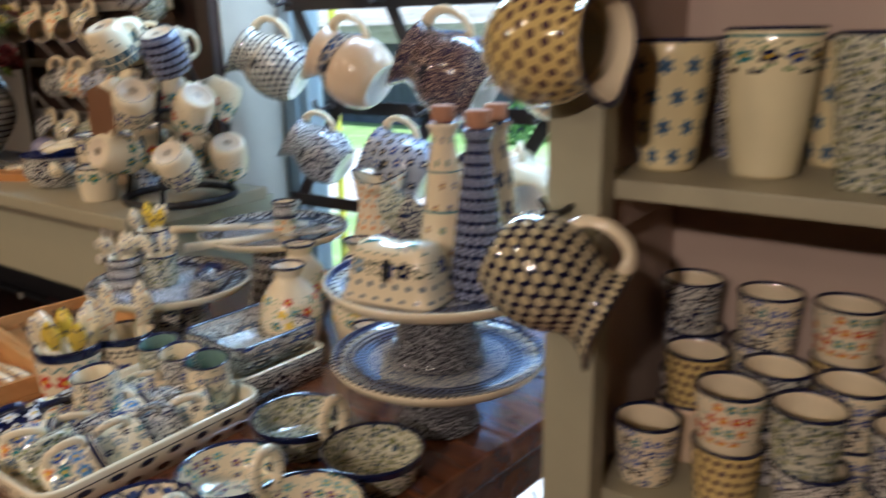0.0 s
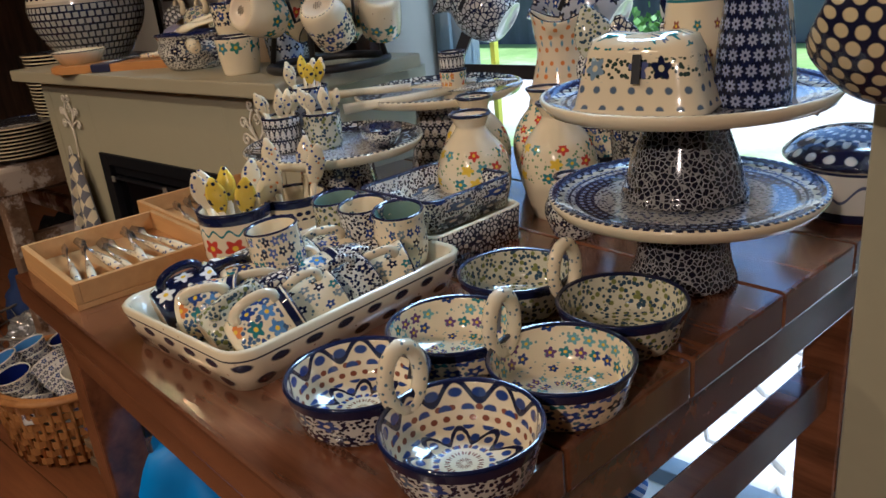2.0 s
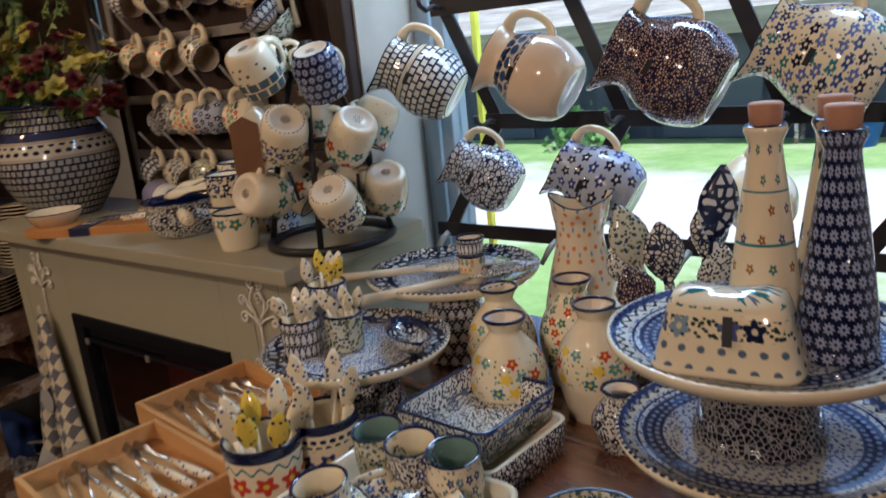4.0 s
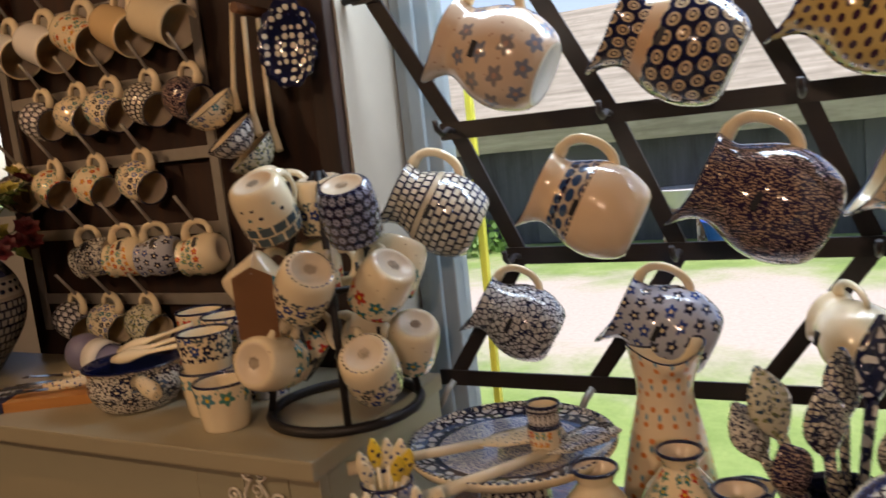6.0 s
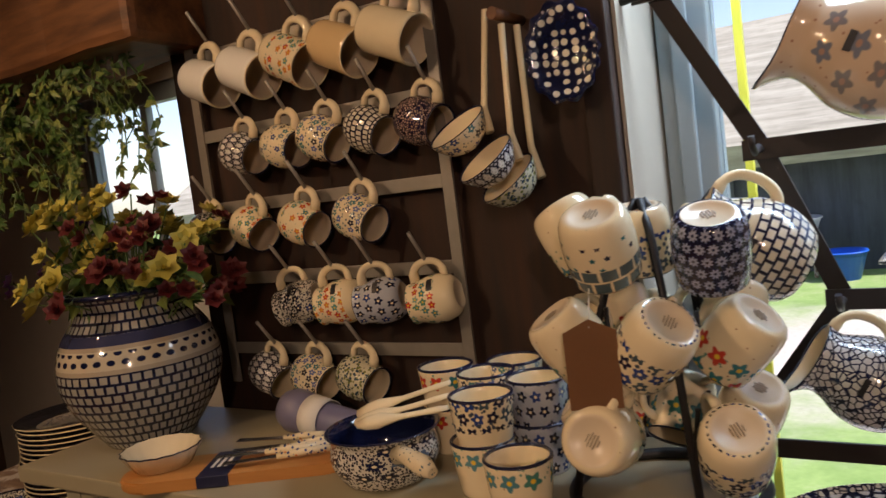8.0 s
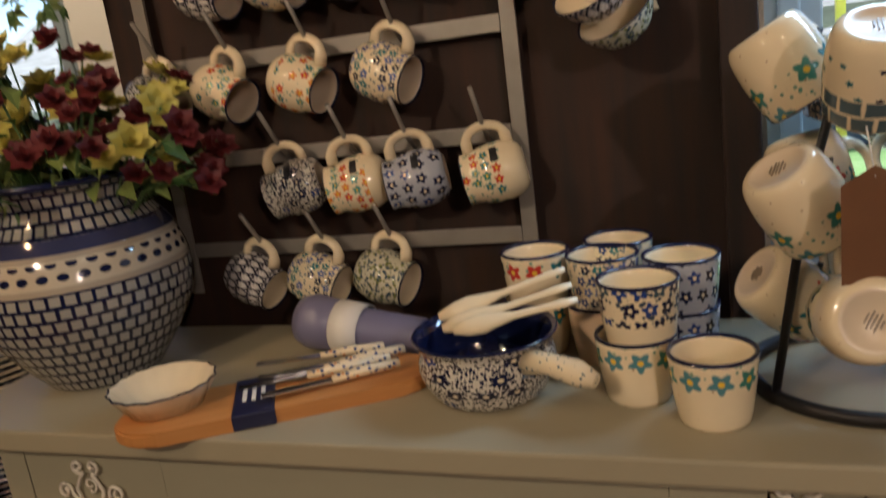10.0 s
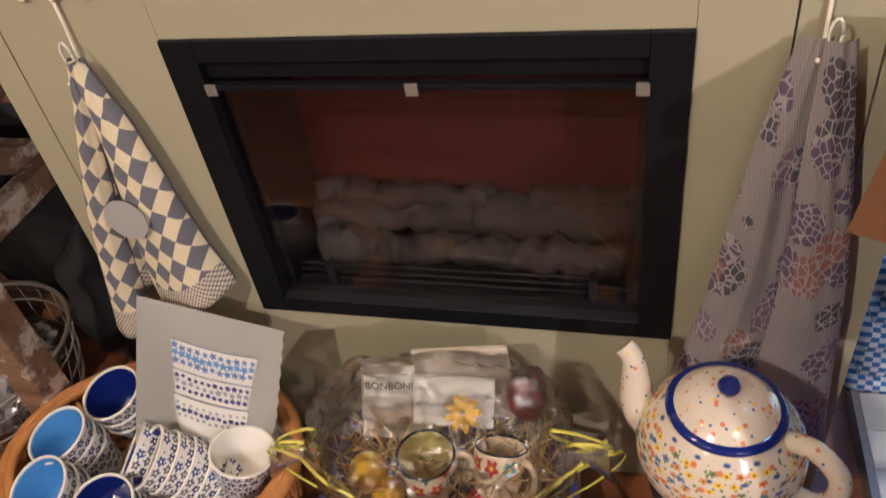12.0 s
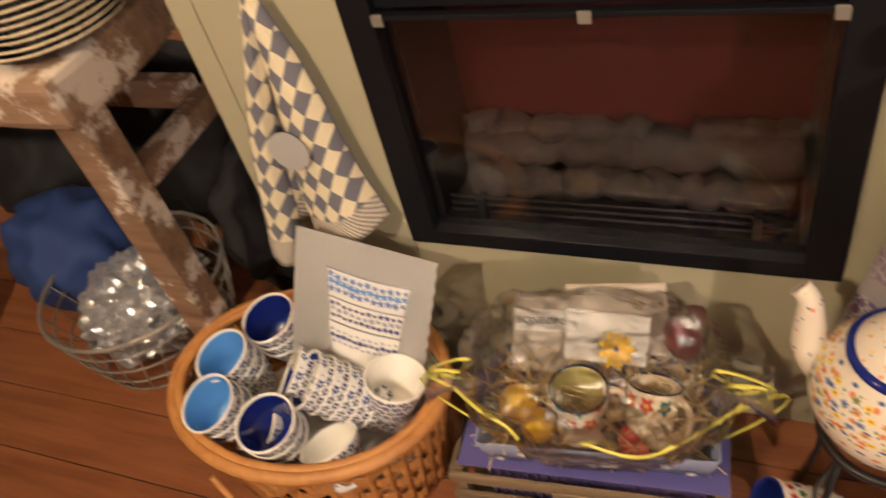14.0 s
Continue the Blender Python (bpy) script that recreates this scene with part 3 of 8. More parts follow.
def grass():
    n = Net("lawn")
    a, b = n.noise(1.2, 6, None, 0.7), n.noise(30, 4)
    c = n.ramp(a, [(0.35, (0.15, 0.25, 0.06)), (0.55, (0.25, 0.36, 0.11)), (0.68, (0.38, 0.38, 0.24))])
    c = n.mix(n.m("MULTIPLY", b, 0.45), c, (0.07, 0.16, 0.03))
    x, y, z = n.xyz(n.co.outputs["Object"])
    edge = n.m("MULTIPLY", n.m("SUBTRACT", n.noise(0.9, 6, None, 0.65), 0.5), 3.2)
    d = n.m("ABSOLUTE", n.m("SUBTRACT", n.m("ADD", y, edge), 6.4))
    path = n.m("MAXIMUM", n.m("SUBTRACT", 1.0, n.step(d, 0.8, 2.1)), n.m("SUBTRACT", 1.0, n.step(n.m("ADD", y, n.m("MULTIPLY", edge, 0.1)), 2.9, 3.2)))
    stone = n.mix(n.noise(25, 4), (0.52, 0.48, 0.42), (0.34, 0.31, 0.26))
    return n.done(n.mix(path, c, stone), 0.9)


M["grass"] = grass()

# ---- mesh helpers ----
def box(bm, x0, x1, y0, y1, z0, z1, bevel=0.0, mat=0):
    r = bmesh.ops.create_cube(bm, size=1, matrix=Matrix.LocRotScale(((x0 + x1) / 2, (y0 + y1) / 2, (z0 + z1) / 2), None, (x1 - x0, y1 - y0, z1 - z0)))
    vs = set(r["verts"])
    fs = {f for v in vs for f in v.link_faces}
    for f in fs:
        f.material_index = mat
    if bevel:
        es = {e for f in fs for e in f.edges}
        bmesh.ops.bevel(bm, geom=list(es), offset=bevel, segments=2, affect="EDGES", profile=0.6)


def lathe(bm, profile, seg=40, mats=None, top=0.0, bulge=None):
    """Turn (r, z) pairs round z. mats: material of each step. bulge(a, z): a factor for the radius."""
    uv = bm.loops.layers.uv.verify()
    rings = []
    for r, z in profile:
        if r < 1e-5:
            rings.append([bm.verts.new((0, 0, z))])
        else:
            rings.append([bm.verts.new((r * (bulge(a, z) if bulge else 1) * math.cos(a), r * (bulge(a, z) if bulge else 1) * math.sin(a), z)) for a in (2 * math.pi * k / seg for k in range(seg))])
    for i in range(len(rings) - 1):
        a, b = rings[i], rings[i + 1]
        for k in range(seg):
            q = (k + 1) % seg
            vs = [a[k % len(a)], a[q % len(a)], b[q % len(b)], b[k % len(b)]]
            vs = [v for j, v in enumerate(vs) if v not in vs[:j]]
            if len(vs) < 3:
                continue
            f = bm.faces.new(vs)
            f.smooth = True
            f.material_index = mats[i] if mats else 0
            for l in f.loops:
                low = l.vert in a
                kk = k + (1 if l.vert in (a[q % len(a)], b[q % len(b)]) and len(a if low else b) > 1 else 0)
                flat = abs(profile[i][1] - profile[i + 1][1]) < 0.3 * abs(profile[i][0] - profile[i + 1][0])
                l[uv].uv = (kk / seg, profile[i if low else i + 1][0] if flat else l.vert.co.z)


def tube(bm, pts, r, seg=8, closed=False, mat=0, flat=1.0, caps=True):
    """A round rod along pts; r: one radius or one for each point. flat: squeeze of the second axis."""
    pts = [Vector(p) for p in pts]
    n = len(pts)
    rs = r if isinstance(r, (list, tuple)) else [r] * n
    rings, side = [], None
    for i, p in enumerate(pts):
        t = (pts[(i + 1) % n] - pts[i - 1]) if closed else (pts[min(i + 1, n - 1)] - pts[max(i - 1, 0)])
        t.normalize()
        side = t.orthogonal().normalized() if side is None else (side - t * side.dot(t)).normalized()
        up = t.cross(side)
        rings.append([bm.verts.new(p + (side * math.cos(a) + up * math.sin(a) * flat) * rs[i]) for a in (2 * math.pi * k / seg for k in range(seg))])
    for i in range(n if closed else n - 1):
        a, b = rings[i], rings[(i + 1) % n]
        for k in range(seg):
            f = bm.faces.new((a[k], a[(k + 1) % seg], b[(k + 1) % seg], b[k]))
            f.smooth, f.material_index = True, mat
    if not closed and caps:
        for ring in (rings[0][::-1], rings[-1]):
            bm.faces.new(ring).material_index = mat


def arc(cx, cz, rx, rz, a0, a1, n=12, y=0.0):
    return [(cx + rx * math.cos(radians(a0 + (a1 - a0) * k / n)), y, cz + rz * math.sin(radians(a0 + (a1 - a0) * k / n))) for k in range(n + 1)]


def spiral(cx, cz, r, turns, start, way=1, n=26):
    return [(cx + r * (1 - 0.8 * k / n) * math.cos(radians(start + way * 360 * turns * k / n)), 0, cz + r * (1 - 0.8 * k / n) * math.sin(radians(start + way * 360 * turns * k / n))) for k in range(n + 1)]


def mesh_of(name, bm, mats):
    bmesh.ops.recalc_face_normals(bm, faces=bm.faces)
    me = bpy.data.meshes.new(name)
    bm.to_mesh(me)
    bm.free()
    for m in mats if isinstance(mats, (list, tuple)) else [mats]:
        me.materials.append(m)
    return me


def part(name, bm, mats, parent, label="", at=None):
    ob = new(name, mesh_of(name, bm, mats))
    ob.parent = parent
    if at is not None:
        ob.matrix_basis = at
    return tagged(ob, label) if label else ob


def thing(name, m, label, category, group=""):
    ob = new(name)
    ob.empty_display_size = 0.05
    ob.matrix_basis = m
    return tagged(ob, label, category, group)


def solid(name, bm, mats, label, category, kind="", group="", m=None):
    ob = new(name, mesh_of(name, bm, mats))
    if m is not None:
        ob.matrix_basis = m
    return tagged(ob, label, category, group, kind)


def slab(name, x0, x1, y0, y1, z0, z1, mat, label, category="wall", kind="structure", bevel=0.0):
    bm = bmesh.new()
    box(bm, x0, x1, y0, y1, z0, z1, bevel)
    return solid(name, bm, mat, label, category, kind)


def axes(origin, z, x):
    """A pose whose z points along z and whose x points as near as may be along x."""
    z = Vector(z).normalized()
    x = Vector(x)
    x = (x - z * x.dot(z)).normalized()
    y = z.cross(x)
    m = Matrix((x, y, z)).transposed().to_4x4()
    m.translation = origin
    return m


FLOOR, TABLE, MANTEL = -0.03, 0.80, 1.00

# ---- the room ----
slab("floor", -5.6, 2.2, -3.0, 1.298, FLOOR - 0.2, FLOOR - 0.004, M["dark_wood"], "dark gaps under reddish floorboards", "floor")
slab("floor_next", -5.6, -2.42, 1.298, 2.5, FLOOR - 0.2, FLOOR - 0.004, M["dark_wood"], "dark gaps under the next room's floorboards", "floor")
slab("ceiling", -5.6, 2.2, -3.0, 1.5, 2.32, 2.44, M["ceiling"], "brown boarded ceiling", "ceiling")
slab("ceiling_next", -5.6, -2.42, 1.5, 2.5, 2.32, 2.44, M["ceiling"], "brown boarded ceiling of the next room", "ceiling")
# these three walls are out of view; their dark boards deepen the room's blacks
slab("wall_south", -5.6, 2.2, -3.12, -3.0, FLOOR - 0.1, 2.4, M["brown_wall"], "unseen brown boarded wall behind the shop, dark to cut bounced light")
slab("wall_east", 2.2, 2.32, -3.0, 1.5, FLOOR - 0.1, 2.4, M["brown_wall"], "unseen brown boarded side wall, dark to cut bounced light")
slab("wall_west", -5.72, -5.6, -3.0, 2.5, FLOOR - 0.1, 2.4, M["brown_wall"], "unseen brown boarded side wall, dark to cut bounced light")
# north wall, with the large window's opening between the dark post and the shelf
slab("wall_north_1", -2.42, -1.43, 1.285, 1.50, FLOOR, 2.32, M["dark_wood"], "dark boarded wall behind the mug rack")
slab("wall_north_2", -0.20, 2.2, 1.30, 1.50, FLOOR, 2.32, M["plaster"], "plastered wall behind the shelf")
slab("wall_north_3", -1.43, -0.20, 1.30, 1.50, 2.02, 2.32, M["plaster"], "plaster above the window")
slab("wall_north_4", -1.43, -0.20, 1.30, 1.50, FLOOR - 0.2, FLOOR, M["plaster"], "low plaster sill under the window")
slab("trim_1", -1.43, -1.424, 1.262, 1.46, FLOOR, 2.02, M["reveal"], "aged plaster window reveal", "trim")
slab("trim_2", -1.478, -1.432, 1.236, 1.284, FLOOR, 2.3, M["dark_wood"], "dark wooden post beside the window", "post", bevel=0.004)
# far room on the west side, with its own bright window
slab("wall_far_1", -5.6, -4.45, 2.38, 2.5, FLOOR, 2.32, M["plaster"], "whitewashed wall of the next room")
slab("wall_far_2", -3.5, -2.42, 2.38, 2.5, FLOOR, 2.32, M["plaster"], "whitewashed wall of the next room")
slab("wall_far_3", -4.45, -3.5, 2.38, 2.5, FLOOR, 1.25, M["plaster"], "whitewashed wall under the far window")
slab("wall_far_4", -4.45, -3.5, 2.38, 2.5, 2.0, 2.32, M["plaster"], "whitewashed wall over the far window")
slab("wall_far_5", -2.54, -2.42, 1.5, 2.38, FLOOR, 2.32, M["plaster"], "whitewashed side of the next room")
bm = bmesh.new()
box(bm, -5.6, -2.30, 1.10, 1.34, 1.76, 2.06, 0.02)
bmesh.ops.subdivide_edges(bm, edges=[e for e in bm.edges if e.calc_length() > 1], cuts=24)
for v in bm.verts:
    v.co.z += 0.02 * noise.noise(v.co * 3)
    v.co.y += 0.02 * noise.noise(v.co * 4 + Vector((7, 0, 0)))
solid("beam", bm, M["beam"], "rough hewn brown oak beam", "beam", "structure")
slab("wall_over_beam", -5.6, -2.42, 1.2, 1.32, 2.05, 2.32, M["beam"], "brown boards over the beam")


def window(name, x0, x1, z0, z1, y, bars):
    w = thing(name, pose(x0, y, z0), "tall shop window in a grey-green painted wooden frame", "window")
    w["kind"] = "structure"
    W, H = x1 - x0, z1 - z0
    for a, b, c, d in ((0, 0.085, 0, H), (W - 0.085, W, 0, H), (0.085, W - 0.085, H - 0.08, H), (0.085, W - 0.085, 0, 0.045)):
        bm = bmesh.new()
        box(bm, a, b, -0.03, 0.03, c, d, 0.004)
        if b - a < 0.1:
            box(bm, a + 0.025, b - 0.03, -0.042, -0.03, c, d, 0.004)
        part("window_frame", bm, M["frame_paint"], w)
    for b in bars:
        bm = bmesh.new()
        box(bm, b - 0.02, b + 0.02, -0.02, 0.02, 0.045, H - 0.08, 0.004)
        part("glazing_bar", bm, M["frame_paint"], w)
    bm = bmesh.new()
    box(bm, 0.085, W - 0.085, -0.003, 0.003, 0.045, H - 0.08)
    p = part("pane", bm, M["pane"], w)
    p.visible_shadow = False
    return w


window("window_1", -1.42, -0.20, FLOOR + 0.001, 2.02, 1.47, [])
window("window_2", -4.45, -3.5, 1.25, 2.0, 2.43, [0.47])
slab("trim_3", -1.309, -1.296, 1.505, 1.52, 0.06, 2.02, M["yellow_paint"], "yellow painted outer edge of the window", "trim")

# ---- outside ----
bm = bmesh.new()
bmesh.ops.create_grid(bm, x_segments=60, y_segments=60, size=400, matrix=pose(0, 0, -0.2))
solid("ground", bm, M["grass"], "green lawn crossed by a pale gravel path", "lawn", "structure")
# pale flagstones along the outer wall
pv = tagged(new("pavement"), "pale irregular flagstones along the outer wall", "pavement", "", "structure")
fl = random.Random(12)
for k in range(15):
    for j in range(9):
        bm = bmesh.new()
        r = 0.088 * fl.uniform(0.85, 1.12)
        ring = [(r * (1 + fl.uniform(-0.16, 0.16)) * math.cos(a), r * (1 + fl.uniform(-0.16, 0.16)) * math.sin(a)) for a in (2 * math.pi * i / 7 + fl.uniform(-0.2, 0.2) for i in range(7))]
        h = fl.uniform(0.018, 0.03)
        rim_ = [[bm.verts.new((x * q, y * q, z)) for x, y in ring] for q, z in ((1.0, -0.01), (0.99, h - 0.006), (0.93, h))]
        for lo, hi in zip(rim_, rim_[1:]):
            for i in range(7):
                bm.faces.new((lo[i], lo[(i + 1) % 7], hi[(i + 1) % 7], hi[i]))
        bm.faces.new(rim_[2])
        part("flagstone", bm, M["flag"], pv, at=pose(-1.9 + 0.175 * k + (j % 2) * 0.085 + fl.uniform(-0.012, 0.012), 1.62 + 0.165 * j, -0.2, 0, 0, fl.uniform(0, 360)))
barn = thing("barn", pose(-1, 10.2, -0.2), "low dark boarded barn with a thatched roof across the lawn", "barn")
bm = bmesh.new()
box(bm, -12, 14, 0, 5, 0, 1.75)
part("wall", bm, M["barn"], barn)
bm = bmesh.new()
uvs = [(-12.4, -0.6, 1.6), (14.4, -0.6, 1.6), (14.4, 2.5, 3.4), (-12.4, 2.5, 3.4)]
top = [bm.verts.new(v) for v in uvs]
bot = [bm.verts.new((x, y + 0.15, z - 0.28)) for x, y, z in uvs]
bm.faces.new(top), bm.faces.new(bot[::-1])
for k in range(4):
    bm.faces.new((top[k], bot[k], bot[(k + 1) % 4], top[(k + 1) % 4]))
part("roof", bm, M["thatch"], barn, "grey thatched roof")
# the third one is a black slab painting the shade inside a doorway
for x, w, h, mt, nm in ((-3.4, 1.3, 1.6, "barn_door", "door"), (0.6, 0.9, 1.5, "barn_door", "door"), (3.4, 1.6, 1.2, "blackened", "opening"), (-6.4, 1.0, 1.4, "barn_door", "door")):
    bm = bmesh.new()
    box(bm, x, x + w, -0.03, 0.02, 0.02, h, 0.01)
    part(nm, bm, M[mt], barn)
bush = random.Random(4)
for x, y, s in ((-5.2, 9.5, 0.6), (1.2, 9.6, 0.4), (4.5, 9.4, 0.5)):
    t = thing("bush", pose(x, y, -0.2), "small green bush against the barn", "bush")
    bm = bmesh.new()
    for k in range(260):
        d = Vector((bush.gauss(0, 1), bush.gauss(0, 1), bush.gauss(0, 1))).normalized() * s * (0.45 + 0.55 * bush.random())
        d.z = abs(d.z)
        bmesh.ops.create_grid(bm, x_segments=1, y_segments=1, size=0.035, matrix=Matrix.Translation(d) @ Euler((bush.random() * 6, bush.random() * 6, 0)).to_matrix().to_4x4())
    part("crown", bm, M["twig"], t)
bm = bmesh.new()
lathe(bm, [(0, 0), (0.16, 0), (0.24, 0.3), (0.26, 0.3), (0.25, 0.32), (0.15, 0.03), (0, 0.03)], 20)
solid("tub", bm, M["plastic_blue"], "blue plastic tub on the grass by the barn", "tub", m=pose(-1.9, 9.6, -0.2))
bm = bmesh.new()
lathe(bm, [(0, 0), (0.2, 0), (0.28, 0.22), (0.3, 0.22), (0.29, 0.24), (0.18, 0.03), (0, 0.03)], 20)
solid("tub", bm, M["plastic_white"], "white basin on a stool by the barn", "basin", m=pose(-2.4, 9.9, 0.25))
bm = bmesh.new()
box(bm, -0.25, 0.25, -0.2, 0.2, 0.41, 0.45, 0.005)
for x in (-0.2, 0.2):
    for y in (-0.15, 0.15):
        box(bm, x - 0.02, x + 0.02, y - 0.02, y + 0.02, 0, 0.41)
solid("stool", bm, M["old_wood"], "grey wooden stool by the barn", "stool", m=pose(-2.4, 9.9, -0.2))

# ---- jug rack of flat iron before the window ----
rack = thing("jug_rack", pose(0, 0, 0), "dark flat-iron lattice rack with hooks hanging before the window", "rack")


def lean(z):
    return 1.335 + (1.41 - z) * 0.14


def strap(a, b, w=0.028, t=0.006):
    """A flat bar between two (x, z) places on the rack's plane."""
    bm = bmesh.new()
    p, q = Vector((a[0], lean(a[1]), a[1])), Vector((b[0], lean(b[1]), b[1]))
    d = (q - p).normalized()
    s = d.cross(Vector((0, 1, 0))).normalized() * w / 2
    n = d.cross(s).normalized() * t / 2
    vs = [[bm.verts.new(e + i * s + j * n) for i, j in ((-1, -1), (1, -1), (1, 1), (-1, 1))] for e in (p - d * 0.008, q + d * 0.008)]
    for k in range(4):
        bm.faces.new((vs[0][k], vs[0][(k + 1) % 4], vs[1][(k + 1) % 4], vs[1][k]))
    bm.faces.new(vs[0]), bm.faces.new(vs[1][::-1])
    return bm


for k in range(5):
    x = -1.252 + 0.277 * k
    for a, b in (((x - 0.125, 1.66), (x, 1.41)), ((x, 1.41), (x + 0.088, 1.18)), ((x + 0.088, 1.18), (x - 0.085, 0.936))):
        part("bar", strap(a, b), M["bar"], rack)
for z, x0, x1 in ((1.66, -1.40, -0.22), (1.41, -1.27, -0.22), (1.18, -1.18, -0.22), (0.936, -1.36, -0.22)):
    bm = strap((x0, z), (x1, z), 0.03)
    bmesh.ops.translate(bm, verts=bm.verts, vec=(0, -0.007, 0))
    part("rail", bm, M["bar"], rack)
for k in range(5):
    for z, dx in ((1.41, 0.0), (1.18, 0.088), (1.66, -0.125)):
        bm = bmesh.new()
        x = -1.252 + 0.277 * k + dx
        y = lean(z) - 0.012
        tube(bm, [(x, y, z), (x, y - 0.02, z + 0.004), (x, y - 0.045, z - 0.004), (x, y - 0.062, z + 0.006), (x, y - 0.066, z + 0.02)], 0.005, 8)
        part("hook", bm, M["bar"], rack)
for k in range(4):
    bm = bmesh.new()
    x = -1.252 + 0.277 * k - 0.085
    tube(bm, [(x, 1.39, 0.93), (x - 0.01, 1.375, 0.915), (x - 0.022, 1.36, 0.885)], [0.007, 0.007, 0.005], 8)
    part("strap_end", bm, M["rail"], rack, "bright bent steel end")
bm = bmesh.new()
tube(bm, [(-1.425, 1.29, 1.655), (-1.36, 1.29, 1.66)], 0.008, 8)
part("wall_stay", bm, M["iron"], rack)

# ---- pottery ----
def pot_profile(outer, t=0.004, floor=0.006):
    """Outer wall (r, z) from foot to rim -> closed profile and its materials: 0 wall, 1 rim, 2 inside, 3 foot."""
    r0 = outer[0][0]
    prof = [(0, outer[0][1] + 0.002), (r0 * 0.8, outer[0][1] + 0.002), (r0 * 0.86, outer[0][1])] + outer
    mats = [3, 3, 3] + [0] * (len(outer) - 1)
    rt, zt = outer[-1]
    prof += [(rt - t * 0.4, zt + t * 0.5), (rt - t, zt - 0.001)]
    mats += [1, 1]
    inner = [(max(r - t, 0.002), z) for r, z in outer[::-1][1:] if z > outer[0][1] + floor]
    prof += inner + [(inner[-1][0] * 0.6 if inner else rt * 0.5, outer[0][1] + floor), (0, outer[0][1] + floor)]
    mats += [2] * (len(inner) + 2)
    return prof, mats


def smooth_curve(pts, n=5):
    """A Catmull-Rom line through (r, z) places."""
    p = [pts[0]] + list(pts) + [pts[-1]]
    out = []
    for i in range(1, len(p) - 2):
        for k in range(n):
            t = k / n
            out.append(tuple(0.5 * (2 * p[i][j] + (p[i + 1][j] - p[i - 1][j]) * t + (2 * p[i - 1][j] - 5 * p[i][j] + 4 * p[i + 1][j] - p[i + 2][j]) * t * t + (3 * p[i][j] - p[i - 1][j] - 3 * p[i + 1][j] + p[i + 2][j]) * t ** 3) for j in (0, 1)))
    return out + [tuple(pts[-1])]


def smooth_line(pts, n=4):
    """A Catmull-Rom line through places in space."""
    p = [Vector(q) for q in (pts[0], *pts, pts[-1])]
    out = []
    for i in range(1, len(p) - 2):
        for k in range(n):
            t = k / n
            out.append(0.5 * (2 * p[i] + (p[i + 1] - p[i - 1]) * t + (2 * p[i - 1] - 5 * p[i] + 4 * p[i + 1] - p[i + 2]) * t * t + (3 * p[i] - p[i - 1] - 3 * p[i + 1] + p[i + 2]) * t ** 3))
    return out + [p[-2]]


def loop_handle(r, z0, z1, out, thick=0.006, n=14):
    """A round-backed handle on the +x side from height z0 to z1."""
    pts = [(r + out * math.sin(math.pi * k / n) ** 0.7 - 0.004 * (k in (0, n)), 0, z1 + (z0 - z1) * (0.5 - 0.5 * math.cos(math.pi * k / n))) for k in range(n + 1)]
    bm = bmesh.new()
    tube(bm, pts, [thick * (1.25 if k < 2 or k > n - 2 else 1.0) for k in range(n + 1)], 10, flat=1.5)
    return bm


SHAPES = {
    "mug": [(0.026, 0), (0.036, 0.008), (0.043, 0.03), (0.042, 0.055), (0.036, 0.075), (0.037, 0.088)],
    "barrel": [(0.030, 0), (0.036, 0.002), (0.041, 0.012), (0.0435, 0.035), (0.043, 0.062), (0.0405, 0.086)],
    "tub": [(0.042, 0), (0.045, 0.004), (0.047, 0.045), (0.048, 0.086)],
    "low_cup": [(0.030, 0), (0.034, 0.003), (0.044, 0.045), (0.050, 0.074)],
    "straight": [(0.034, 0), (0.038, 0.004), (0.039, 0.05), (0.040, 0.095)],
    "beaker": [(0.032, 0), (0.035, 0.004), (0.039, 0.045), (0.042, 0.082)],
    "short_beaker": [(0.033, 0), (0.036, 0.004), (0.041, 0.038), (0.044, 0.072)],
    "espresso": [(0.020, 0), (0.026, 0.005), (0.029, 0.03), (0.027, 0.05), (0.028, 0.062)],
    "jug": [(0.044, 0), (0.056, 0.012), (0.068, 0.045), (0.066, 0.08), (0.052, 0.112), (0.046, 0.128), (0.052, 0.148)],
    "tumbler": [(0.034, 0), (0.037, 0.004), (0.046, 0.07), (0.054, 0.165)],
}
MUGS = {}


def lip_ring(radius, z, thick):
    """A rounded lip lying on a pot's upper edge."""
    bm = bmesh.new()
    tube(bm, [(radius * math.cos(a), radius * math.sin(a), z) for a in (2 * math.pi * k / 32 for k in range(32))], thick, 6, True)
    return bm


